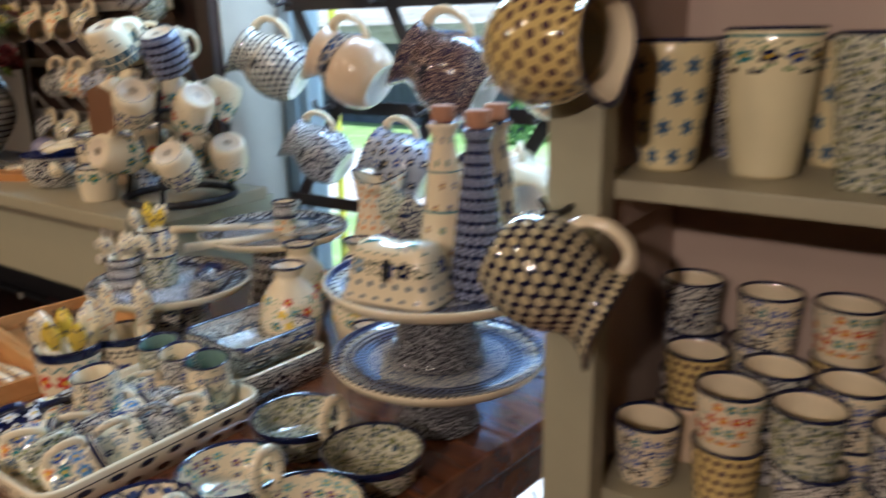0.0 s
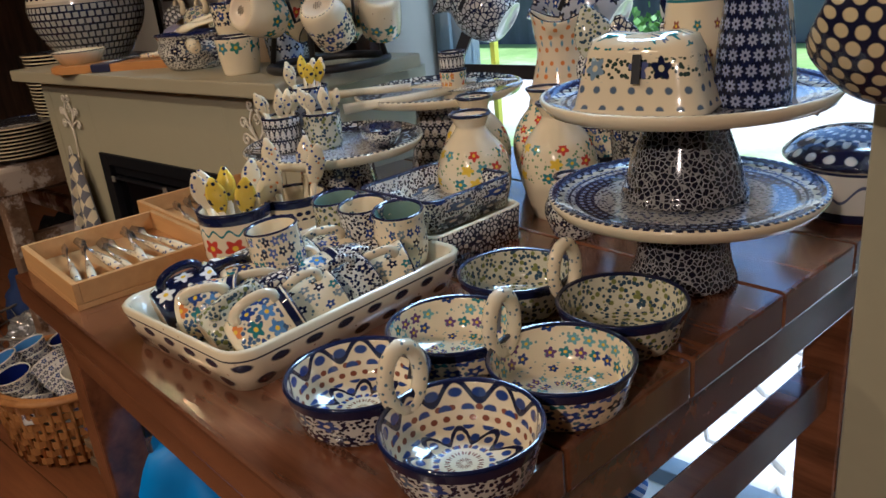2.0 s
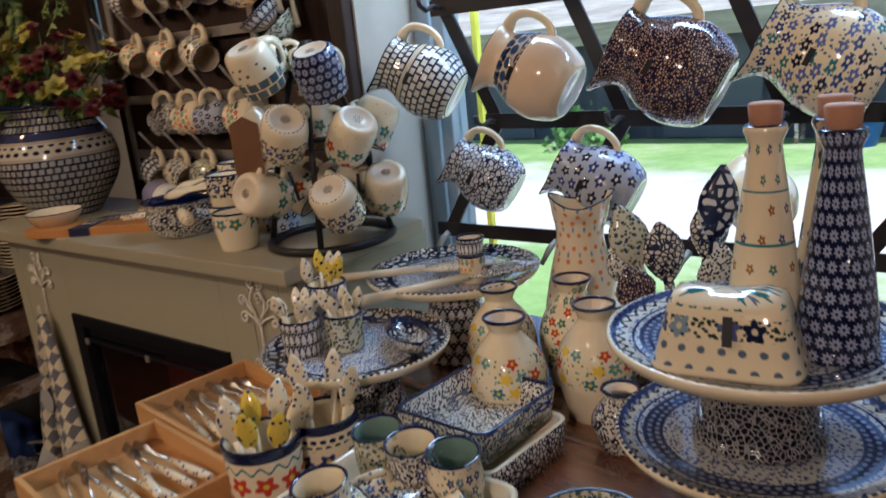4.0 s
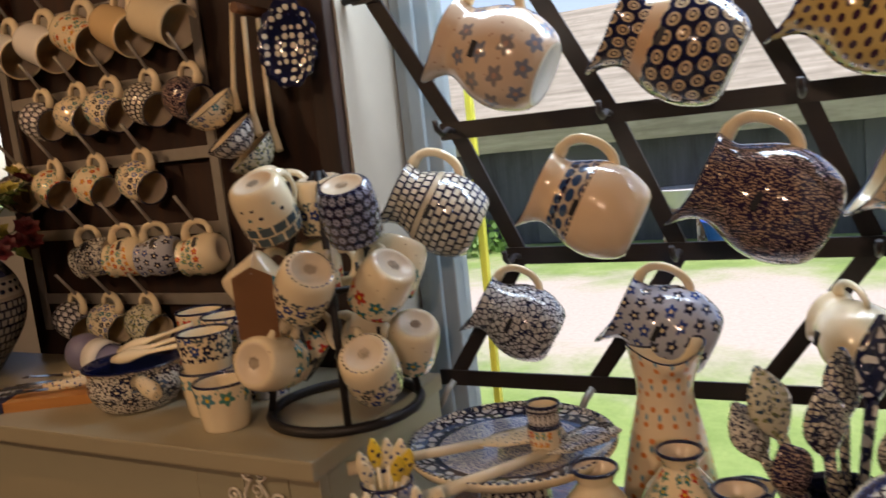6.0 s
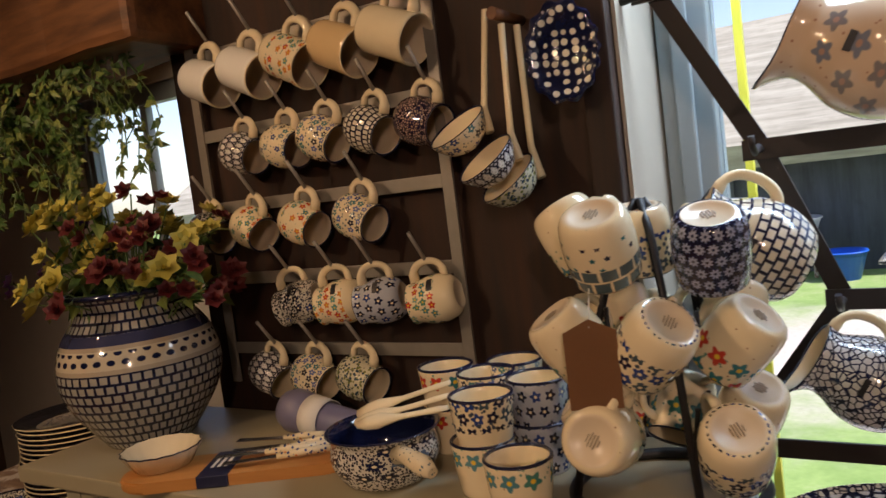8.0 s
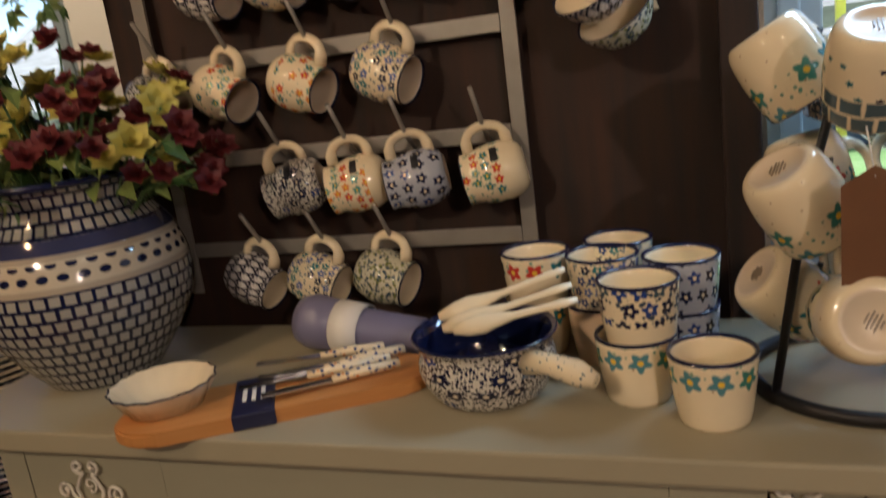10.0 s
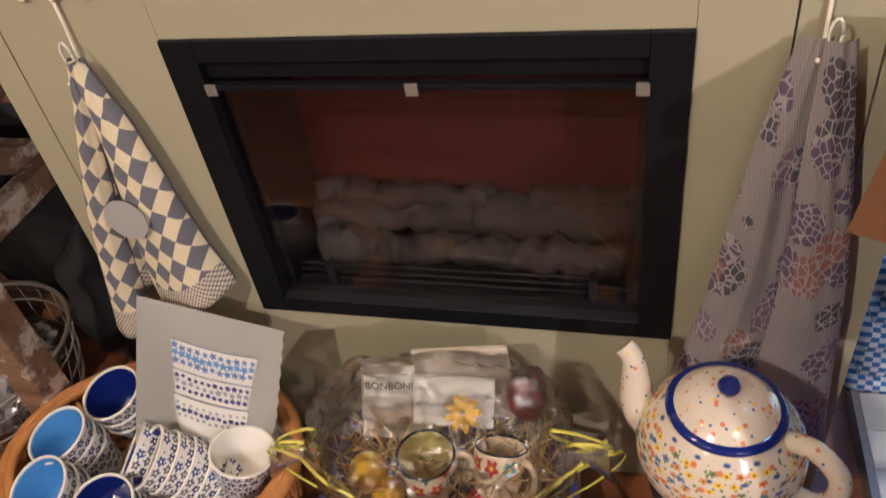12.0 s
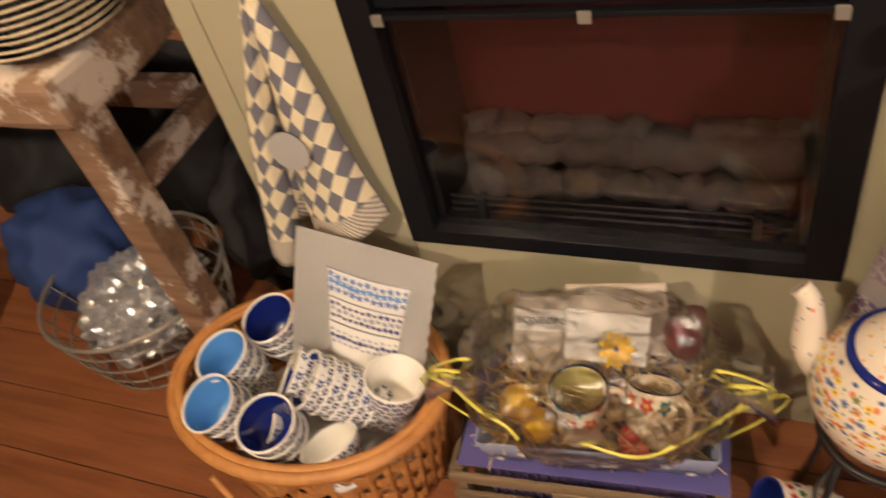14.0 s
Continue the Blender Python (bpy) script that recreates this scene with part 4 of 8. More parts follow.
def mug(m, wall, shape="mug", inside="cream", rim="navy", handle="cream", scale=1.0, label="", foot="biscuit", seg=32, tag=True):
    """A handled mug; its handle points along local x."""
    key = (wall, shape, inside, rim, handle, scale, tag)
    label = label or "glazed stoneware mug with hand-stamped pattern"
    if key in MUGS:
        c = copy_thing(MUGS[key], m)
        return tagged(c, label)
    t = thing("mug", m, label, "mug", "patterned mugs")
    pts = [(r * scale, z * scale) for r, z in smooth_curve(SHAPES[shape], 3)]
    prof, mats = pot_profile(pts)
    bm = bmesh.new()
    lathe(bm, prof, seg, mats)
    body = part("body", bm, [G[wall], G[rim], G[inside], G[foot]], t)
    h, r = pts[-1][1], pts[len(pts) // 2][0]
    part("handle", loop_handle(r - 0.002, h * 0.2, h * 0.85, (0.32 if shape != "espresso" else 0.23) * h, (0.058 if shape != "espresso" else 0.048) * h), G[handle], t)
    if tag:
        bm = bmesh.new()
        for k in range(4):
            a = radians(-62 + 8 * k)
            b = radians(-62 + 8 * (k + 1))
            R = max(p[0] for p in pts) + 0.0006
            vs = [bm.verts.new((R * math.cos(q), R * math.sin(q), z)) for q, z in ((a, h * 0.38), (b, h * 0.38), (b, h * 0.5), (a, h * 0.5))]
            bm.faces.new(vs)
        part("label", bm, M["paper" if shape == "espresso" else "ink"], body, "small paper label")
    if shape == "barrel":
        bm = bmesh.new()
        for k in range(5):
            w = (0.005, 0.009, 0.0075, 0.009, 0.004)[k] * scale
            box(bm, -w, w, -0.0006 + 0.0034 * (k - 2), 0.0006 + 0.0034 * (k - 2), 0.0006, 0.0030)
        part("maker_stamp", bm, M["stamp"], body, "grey stamped lines on the foot")
    MUGS[key] = t
    return t


def cup(m, wall, shape="beaker", inside="cream", rim="navy", scale=1.0, label="", category="cup", group="", name="cup"):
    key = ("cup", wall, shape, inside, rim, scale)
    label = label or "handleless glazed stoneware cup with stamped pattern"
    if key in MUGS:
        return tagged(copy_thing(MUGS[key], m), label)
    t = thing(name, m, label, category, group)
    bm = bmesh.new()
    prof, mats = pot_profile([(r * scale, z * scale) for r, z in smooth_curve(SHAPES[shape], 3)])
    lathe(bm, prof, 32, mats)
    part("body", bm, [G[wall], G[rim], G[inside], G["biscuit"]], t)
    rt, zt = SHAPES[shape][-1]
    part("rim", lip_ring(rt * scale - 0.0016, zt * scale + 0.0004, 0.0024), G[rim], t)
    MUGS[key] = t
    return t


def jug(m, wall, scale=1.0, label="", rim="navy", handle="cream", foot="white"):
    """A bellied milk jug: spout towards local -x, handle towards +x."""
    t = thing("milk_jug", m, label, "jug", "hanging jugs")
    pts = [(r * scale, z * scale) for r, z in smooth_curve(SHAPES["jug"], 4)]
    prof, mats = pot_profile(pts)
    top = pts[-1][1]

    def lip(a, z):
        k = max(0.0, (z - top * 0.72) / (top * 0.28))
        c = max(0.0, -math.cos(a))
        return 1 + 0.42 * k * k * c ** 4 - 0.10 * k * math.sin(a) ** 2

    bm = bmesh.new()
    lathe(bm, prof, 44, mats, bulge=lip)
    for v in bm.verts:
        k = max(0.0, (v.co.z - top * 0.8) / (top * 0.2))
        if v.co.x < 0:
            v.co.z += 0.012 * scale * k * (v.co.x / math.hypot(v.co.x, v.co.y)) ** 6
    part("body", bm, [G[wall], G[rim], G["cream"], G[foot]], t)
    part("handle", loop_handle(0.047 * scale, 0.062 * scale, 0.142 * scale, 0.038 * scale, 0.0058 * scale, 18), G[handle], t)
    bm = bmesh.new()
    box(bm, -0.012, 0.012, -0.0012, 0.0, -0.004, 0.004)
    part("label", bm, M["ink"], t, "small black label", at=pose(0.0, -0.0665 * scale, 0.085 * scale, 12, 0, 0))
    return t


JUG = Vector((-0.88, -0.12, 0.30))
for x, y, z, wall, s, ax, words in (
    (-1.266, 1.272, 1.276, "jug_grid", 1.05, (-0.78, -0.3, 0.5), "dark blue jug with a pale brick-like grid hanging by its handle"),
    (-0.985, 1.225, 1.275, "blue_band", 1.06, (-0.86, -0.1, 0.46), "cream jug with a band of teal dots hanging by its handle"),
    (-0.742, 1.225, 1.27, "speck", 1.18, (-0.86, -0.1, 0.46), "brown and navy speckled jug hanging by its handle"),
    (-0.525, 1.225, 1.27, "blue_flower", 1.1, (-0.86, -0.1, 0.46), "blue and cream flowered jug hanging by its handle"),
    (-1.103, 1.205, 1.512, "grey_flower", 1.12, (-0.86, -0.05, 0.46), "beige jug with grey flowers hanging by its handle"),
    (-0.845, 1.225, 1.492, "eyes", 1.14, (-0.86, -0.05, 0.46), "navy jug with cream ringed eyes hanging by its handle"),
    (-0.61, 1.225, 1.5, "leopard", 1.1, (-0.86, -0.1, 0.46), "spotted yellow-brown jug hanging by its handle"),
    (-1.138, 1.275, 1.085, "cells", 0.92, (-0.78, -0.2, 0.5), "blue jug with white cobbled spots hanging by its handle"),
    (-0.893, 1.265, 1.08, "blue_daisy", 0.98, (-0.86, -0.1, 0.46), "grey-blue jug with dark daisies hanging by its handle"),
    (-0.64, 1.31, 1.055, "cream", 0.82, (-0.5, 0.7, 0.35), "plain cream jug hanging by its handle"),
):
    a = Vector(ax).normalized()
    o = Vector((x, y, z)) - a * 0.068 * s
    jug(axes(o, a, (0, 0, 1)), wall, s, words)

# ---- mug rack on the dark wall ----
wall_rack = thing("mug_rack", pose(0, 0, 0), "worn steel wall rack with five rails of slanting pegs", "rack")
RX0, RX1, RY = -2.335, -1.745, 1.258
for x, z0 in ((RX0, 1.05), (RX1, 1.08)):
    bm = bmesh.new()
    box(bm, x - 0.011, x + 0.011, RY, RY + 0.006, z0, 1.80, 0.001)
    part("upright", bm, M["rail"], wall_rack)
RAILS = (1.735, 1.574, 1.424, 1.274, 1.126)
ROWS_X = ((-2.236, -2.12, -2.0, -1.888, -1.772), (-2.168, -2.058, -1.957, -1.849, -1.743), (-2.292, -2.168, -2.035, -1.9), (-2.108, -1.997, -1.903, -1.788), (-2.171, -2.061, -1.949))
for z in RAILS:
    bm = bmesh.new()
    box(bm, RX0 + 0.012, RX1 - 0.012, RY + 0.001, RY + 0.006, z - 0.013, z + 0.011, 0.001)
    part("rail", bm, M["rail"], wall_rack)
for z, xs in zip(RAILS, ROWS_X):
    for x in xs:
        bm = bmesh.new()
        tube(bm, [(x, RY, z - 0.01), (x, RY - 0.03, z + 0.012), (x, RY - 0.075, z + 0.07)], 0.0035, 8)
        part("peg", bm, M["rail"], wall_rack)
WALLS = (
    ("white", "white", "red_flower", "stripes", "cream"),
    ("hearts", "sprig", "blue_flower", "jug_grid", "speck"),
    ("dense", "teal_flower", "red_flower", "blue_flower"),
    ("dense", "red_flower", "blue_daisy", "teal_flower"),
    ("hearts", "blue_flower", "leafy"),
)
rm = random.Random(7)
for row, (z, xs, ws) in enumerate(zip(RAILS, ROWS_X, WALLS)):
    for x, w in zip(xs, ws):
        big = 1.12 if row == 0 else 1.0
        d = Vector((0.92, -0.16, -0.32)) if row != 3 else Vector((-0.95, -0.2, -0.2))
        d = (d + Vector((rm.uniform(-0.08, 0.08), rm.uniform(-0.08, 0.08), rm.uniform(-0.08, 0.08)))).normalized()
        up = axes((0, 0, 0), d, (0, 0, 1))
        top = Vector((x, RY - 0.032, z + 0.012))
        mid = Vector(((0.064 if row else 0.066) * big, 0, 0.044 * big))
        o = top - up.to_3x3() @ mid
        mug(axes(o, d, (0, 0, 1)), w, "straight" if row == 0 else "mug", "biscuit" if row < 3 else "cream", "navy" if row else "cream", "cream", big * 0.98, "stoneware mug with stamped pattern hanging by its handle from a rack", tag=row in (1, 3))

# ladles and fluted dish on the wall
for k, (x, y, z, L, w, tilt) in enumerate(((-1.618, 1.225, 1.678, 0.2, "sprig", 8), (-1.588, 1.215, 1.648, 0.22, "hearts", -2), (-1.572, 1.235, 1.645, 0.25, "leafy", -5))):
    t = thing("ladle", pose(x, y, z, 0, tilt * 0.6, 0), "long-handled patterned ceramic ladle hanging from a wooden peg", "ladle", "hanging ladles")
    bm = bmesh.new()
    tube(bm, [(0, 0, 0), (-0.003, -0.004, -L * 0.4), (-0.006, -0.006, -L * 0.75), (0.006, -0.012, -L * 0.95)], [0.0055, 0.005, 0.0055, 0.007], 8, flat=1.5)
    part("handle", bm, G["cream"], t)
    bm = bmesh.new()
    prof, mats = pot_profile(smooth_curve([(0.014, 0), (0.035, 0.012), (0.048, 0.033), (0.052, 0.043)], 3), 0.003, 0.004)
    lathe(bm, prof, 28, mats)
    part("bowl", bm, [G[w], G["navy"], G["cream"], G["cream"]], t, at=axes((-0.022, -0.02, -L - 0.012), (-0.35, -0.5, 0.75), (1, 0, 0)))
bm = bmesh.new()
tube(bm, [(-1.585, 1.285, 1.66), (-1.595, 1.20, 1.665)], [0.008, 0.010], 10)
solid("peg", bm, M["beam"], "turned wooden wall peg holding ladles", "peg")
t = thing("fluted_dish", axes((-1.494, 1.222, 1.585), (0.25, -0.95, 0.05), (1, 0, 0)) @ Matrix.Scale(0.87, 4), "oval fluted navy dish with white dots hung on the wall", "dish")
bm = bmesh.new()
lathe(bm, [(0, 0), (0.036, 0), (0.05, 0.018), (0.061, 0.026), (0.062, 0.029), (0.049, 0.021), (0.034, 0.005), (0, 0.005)], 60, [0, 0, 0, 2, 1, 1, 3], bulge=lambda a, z: (1 + 0.05 * math.cos(14 * a) * min(1, z / 0.02)) * (1 / math.hypot(math.cos(a), 0.72 * math.sin(a))))
part("bowl", bm, [G["navy"], G["navy_dots"], G["cream"], G["navy_dots"]], t)
bm = bmesh.new()
tube(bm, arc(0, 0, 0.012, 0.012, 0, 360, 14), 0.003, 8)
part("loop", bm, G["cream"], t, at=pose(0, 0.094, 0.02))

# ---- fireplace ----
fire = thing("fireplace_surround", pose(0, 0, 0), "sage-green painted wooden fireplace surround with a boarded front", "fireplace")
FY = 0.913
FX0, FX1 = -2.45, -1.315
IX0, IX1, IZ0, IZ1 = -2.178, -1.55, 0.32, 0.785
for nm, a, b, c, d in (("front_board", FX0 + 0.046, IX0, FLOOR, 0.97), ("front_board", IX0, IX1, IZ1, 0.97), ("front_board", IX0, IX1, FLOOR, IZ0), ("front_board", IX1, -1.457, FLOOR, 0.97), ("front_board", -1.455, -1.372, FLOOR, 0.97), ("front_board", -1.370, FX1, FLOOR, 0.97), ("front_board", FX0, FX0 + 0.044, FLOOR, 0.97)):
    bm = bmesh.new()
    box(bm, a + 0.0002, b - 0.0002, FY, FY + 0.02, c, d, 0.0007)
    part(nm, bm, M["sage"], fire)
for a, b in ((FX0, FX0 + 0.02), (FX1 - 0.02, FX1)):
    bm = bmesh.new()
    box(bm, a, b, FY + 0.021, 1.284, FLOOR, 0.97, 0.0015)
    part("side_board", bm, M["sage"], fire)
bm = bmesh.new()
box(bm, -2.50, -1.28, 0.858, 1.235, 0.9705, MANTEL, 0.004)
part("mantel_shelf", bm, M["mantel"], fire, "grey-green mantel shelf")
ins = thing("electric_fire", pose(0, 0, 0), "black electric fire insert with glass front and fake logs", "fireplace insert")
w = 0.045
for a, b, c, d in ((IX0, IX0 + w, IZ0, IZ1), (IX1 - w, IX1, IZ0, IZ1), (IX0 + w, IX1 - w, IZ1 - 0.03, IZ1), (IX0 + w, IX1 - w, IZ0, IZ0 + 0.03)):
    bm = bmesh.new()
    box(bm, a, b, FY - 0.006, FY + 0.03, c, d, 0.002)
    part("frame", bm, M["blackened"], ins)
for a, b, c, d, e, f in ((IX0 + w, IX1 - w, FY + 0.19, FY + 0.2, IZ0 + 0.03, IZ1 - 0.03), (IX0 + w, IX0 + w + 0.01, FY + 0.03, FY + 0.19, IZ0 + 0.03, IZ1 - 0.03), (IX1 - w - 0.01, IX1 - w, FY + 0.03, FY + 0.19, IZ0 + 0.03, IZ1 - 0.03), (IX0 + w, IX1 - w, FY + 0.03, FY + 0.19, IZ1 - 0.032, IZ1 - 0.024), (IX0 + w, IX1 - w, FY + 0.03, FY + 0.19, IZ0 + 0.022, IZ0 + 0.03)):
    bm = bmesh.new()
    box(bm, a, b, c, d, e, f)
    part("lining", bm, M["ember"] if c > FY + 0.1 else M["blackened"], ins)
bm = bmesh.new()
box(bm, IX0 + w, IX1 - w, FY + 0.012, FY + 0.015, IZ0 + 0.03, IZ1 - 0.075)
p = part("glass", bm, M["fire_glass"], ins)
p.visible_shadow = False
bm = bmesh.new()
box(bm, IX0 + w, IX1 - w, FY + 0.008, FY + 0.03, IZ1 - 0.056, IZ1 - 0.031)
part("vent", bm, M["blackened"], ins)
bm = bmesh.new()
box(bm, IX0 + w - 0.005, IX1 - w + 0.005, FY - 0.002, FY + 0.0115, IZ1 - 0.070, IZ1 - 0.063, 0.001)
part("rail", bm, M["blackened"], ins)
for x in (IX0 + w + 0.005, (IX0 + IX1) / 2, IX1 - w - 0.005):
    bm = bmesh.new()
    box(bm, x - 0.008, x + 0.008, FY - 0.006, FY - 0.0021, IZ1 - 0.076, IZ1 - 0.06, 0.001)
    part("clip", bm, M["rail"], ins)
lr = random.Random(3)
for k, (x0, x1, z, y, r) in enumerate(((-2.10, -1.84, 0.42, 1.04, 0.034), (-1.86, -1.61, 0.42, 1.045, 0.034), (-2.08, -1.93, 0.395, 0.99, 0.03), (-1.92, -1.78, 0.40, 0.985, 0.028), (-1.79, -1.62, 0.392, 0.99, 0.03), (-1.99, -1.82, 0.45, 1.05, 0.026), (-2.115, -2.0, 0.44, 1.06, 0.026), (-1.76, -1.615, 0.445, 1.06, 0.024))):
    bm = bmesh.new()
    tube(bm, [(x0 + (x1 - x0) * i / 9, y + lr.uniform(-0.006, 0.006), z + lr.uniform(-0.007, 0.007)) for i in range(10)], [r * lr.uniform(0.7, 1.0) for i in range(10)], 12)
    bmesh.ops.subdivide_edges(bm, edges=bm.edges[:], cuts=3)
    for f in bm.faces:
        f.smooth = True
    for v in bm.verts:
        q = Vector((v.co.x * 40, v.co.y * 130, v.co.z * 130))
        v.co += Vector((0, noise.noise(q * 0.5), noise.noise(q * 0.5 + Vector((9, 0, 0))))) * 0.007 + Vector((0, noise.noise(q * 1.7), noise.noise(q * 1.7 + Vector((5, 0, 0))))) * 0.0025
    part("log", bm, M["log"], ins, "grey imitation log")
for z in (0.358, 0.372, 0.386):
    bm = bmesh.new()
    tube(bm, [(IX0 + w + 0.02, 0.955, z), (IX1 - w - 0.02, 0.955, z)], 0.003, 8)
    part("grate_bar", bm, M["blackened"], ins)
for x in (-2.06, -1.66):
    bm = bmesh.new()
    box(bm, x - 0.006, x + 0.006, 0.945, 0.965, IZ0 + 0.03, 0.39)
    part("grate_foot", bm, M["blackened"], ins)


def scroll_hook(x, z):
    """A cream wire hook in the shape of a scrolled tree; z: its junction."""
    t = thing("scroll_hook", pose(x, FY - 0.006, z), "cream wrought-wire hook of scrolled branches on the fireplace front", "hook", "scroll hooks")
    for sx in (-1, 1):
        for pts in (
            [(0, 0, 0), (sx * 0.012, 0, 0.012), (sx * 0.03, 0, 0.020)] + [(sx * p[0], p[1], p[2]) for p in spiral(0.042, 0.012, 0.013, 1.3, 150, -1)],
            [(0, 0, 0.004), (sx * 0.012, 0, 0.024), (sx * 0.026, 0, 0.036)] + [(sx * p[0], p[1], p[2]) for p in spiral(0.043, 0.046, 0.013, 1.3, 200, -1)],
            [(0, 0, 0.008), (sx * 0.016, 0, 0.03), (sx * 0.022, 0, 0.05), (sx * 0.012, 0, 0.068)] + [(sx * p[0], p[1], p[2]) for p in spiral(0.012, 0.084, 0.011, 1.2, 230, 1)],
        ):
            bm = bmesh.new()
            tube(bm, pts, 0.0025, 6)
            part("branch", bm, M["white_iron"], t)
    bm = bmesh.new()
    tube(bm, [(0, 0, 0.05)] + spiral(0.002, 0.058, 0.012, 1.2, 270, 1), 0.0016, 6)
    part("branch", bm, M["white_iron"], t)
    bm = bmesh.new()
    tube(bm, [(0, 0, 0.008), (0, 0, -0.03), (0, -0.004, -0.09), (-0.004, -0.02, -0.105), (-0.008, -0.03, -0.095)], 0.0024, 8)
    part("stem", bm, M["white_iron"], t)
    return t


scroll_hook(-1.43, 0.862)
scroll_hook(-2.297, 0.84)


def towel_panel(apex, top_w, low_left, low_right, depth, folds, seed, hem=0.0):
    """One hanging fold of a towel: gathered at its apex (x, y, z), widening to the two lower corners (x, z)."""
    bm = bmesh.new()
    uv = bm.loops.layers.uv.verify()
    nu, nv = 40, 44
    ph = random.Random(seed).uniform(0, 6)
    ax, ay, az = apex
    layers = []
    for back in (0.0, 0.0035):
        rows = []
        for j in range(nv + 1):
            t = j / nv
            row = []
            for i in range(nu + 1):
                s = i / nu
                top_x = ax + (s - 0.5) * top_w
                low_x = low_left[0] + (low_right[0] - low_left[0]) * s
                low_z = low_left[1] + (low_right[1] - low_left[1]) * s
                swell = math.sin(math.pi * s) ** 0.7 * depth * (0.25 + 0.75 * t)
                ripple = 0.006 * t * math.cos(2 * math.pi * folds * s + ph + 1.5 * t) + 0.003 * noise.noise(Vector((s * 5, t * 6, seed)))
                x = top_x + (low_x - top_x) * t ** 0.92 + 0.004 * math.sin(7 * t + ph)
                z = az + (low_z - az) * t - 0.012 * t * math.sin(math.pi * s)
                row.append(bm.verts.new((x, ay - swell - ripple + back, z)))
            rows.append(row)
        layers.append(rows)
        for j in range(nv):
            for i in range(nu):
                f = bm.faces.new((rows[j][i], rows[j][i + 1], rows[j + 1][i + 1], rows[j + 1][i]))
                f.smooth = True
                f.material_index = 1 if hem and j >= nv * (1 - hem) else 0
                for l, (a, b) in zip(f.loops, ((i, j), (i + 1, j), (i + 1, j + 1), (i, j + 1))):
                    wide = top_w * 2.2 + (abs(low_right[0] - low_left[0]) + depth - top_w) * b / nv
                    l[uv].uv = ((a / nu - 0.5) * wide + seed * 0.37, 1 - b / nv * (az - low_left[1]))
    a, b = layers
    for i in range(nu):
        bm.faces.new((a[nv][i], a[nv][i + 1], b[nv][i + 1], b[nv][i]))
    for j in range(nv):
        for i in (0, nu):
            bm.faces.new((a[j][i], a[j + 1][i], b[j + 1][i], b[j][i]))
    return bm


tw = thing("tea_towel", pose(0, 0, 0), "grey and cream chequered tea towel hanging from a hook", "towel")
part("fold", towel_panel((-2.296, FY - 0.022, 0.772), 0.014, (-2.395, 0.40), (-2.355, 0.37), 0.012, 1, 4, 0.13), [M["check"], M["hem"]], tw)
part("fold", towel_panel((-2.29, FY - 0.03, 0.775), 0.016, (-2.452, 0.315), (-2.372, 0.295), 0.04, 0.6, 1, 0.13), [M["check"], M["hem"]], tw)
part("fold", towel_panel((-2.286, FY - 0.026, 0.775), 0.018, (-2.338, 0.35), (-2.19, 0.40), 0.045, 1.1, 2, 0.13), [M["check"], M["hem"]], tw)
bm = bmesh.new()
tube(bm, arc(0, 0, 0.007, 0.016, 0, 360, 14), 0.0016, 6)
part("loop", bm, M["paper"], tw, at=pose(-2.292, FY - 0.03, 0.782))
bm = bmesh.new()
lathe(bm, [(0, 0), (0.033, 0), (0.033, 0.0015), (0, 0.0015)], 28)
for f in bm.faces:
    f.smooth = False
part("sticker", bm, M["grey_sticker"], tw, "round grey paper sticker", at=axes((-2.296, FY - 0.062, 0.545), (0.0, -1, 0.05), (1, 0, 0)))
tw = thing("tea_towel", pose(0, 0, 0), "purple and grey flower-printed tea towel on a wire hook", "towel")
part("fold", towel_panel((-1.437, FY - 0.024, 0.785), 0.03, (-1.56, 0.17), (-1.43, 0.15), 0.034, 1.2, 5), [M["print"]], tw)
part("fold", towel_panel((-1.415, FY - 0.030, 0.785), 0.03, (-1.442, 0.14), (-1.325, 0.16), 0.036, 1.0, 6), [M["print"]], tw)
bm = bmesh.new()
box(bm, -0.032, 0.032, -0.0006, 0.0006, -0.15, 0)
lathe(bm, [(0, 0.0), (0.001, 0.0)], 6)
part("swing_tag", bm, M["kraft"], tw, "brown paper tag", at=pose(-1.33, FY - 0.075, 0.72, 0, 8, -14))
bm = bmesh.new()
tube(bm, arc(0, 0, 0.006, 0.016, 0, 360, 14), 0.0016, 6)
part("loop", bm, M["paper"], tw, at=pose(-1.425, FY - 0.03, 0.79))

# ---- things on the mantel ----
t = thing("floor_vase", pose(-2.365, 1.055, MANTEL), "large round-bellied stoneware vase with a blue and cream grid, holding flowers", "vase")
vp = [(0.075, 0), (0.085, 0.006), (0.135, 0.08), (0.152, 0.14), (0.14, 0.2), (0.112, 0.245), (0.105, 0.262), (0.112, 0.283), (0.122, 0.293)]
prof, mats = pot_profile(smooth_curve(vp, 5), 0.007, 0.01)
bm = bmesh.new()
lathe(bm, prof, 64, mats)
part("body", bm, [G["vase_grid"], G["navy"], G["navy"], G["biscuit"]], t)
bm = bmesh.new()
tube(bm, [(0.1195 * math.cos(a), 0.1195 * math.sin(a), 0.292) for a in (2 * math.pi * k / 48 for k in range(48))], 0.0055, 10, True)
part("rim", bm, G["navy"], t, "thick navy rim")

fl = random.Random(11)
bouquet = thing("bouquet", pose(-2.365, 1.055, MANTEL + 0.24), "bunch of yellow, dark red and violet artificial flowers in the vase", "flowers")


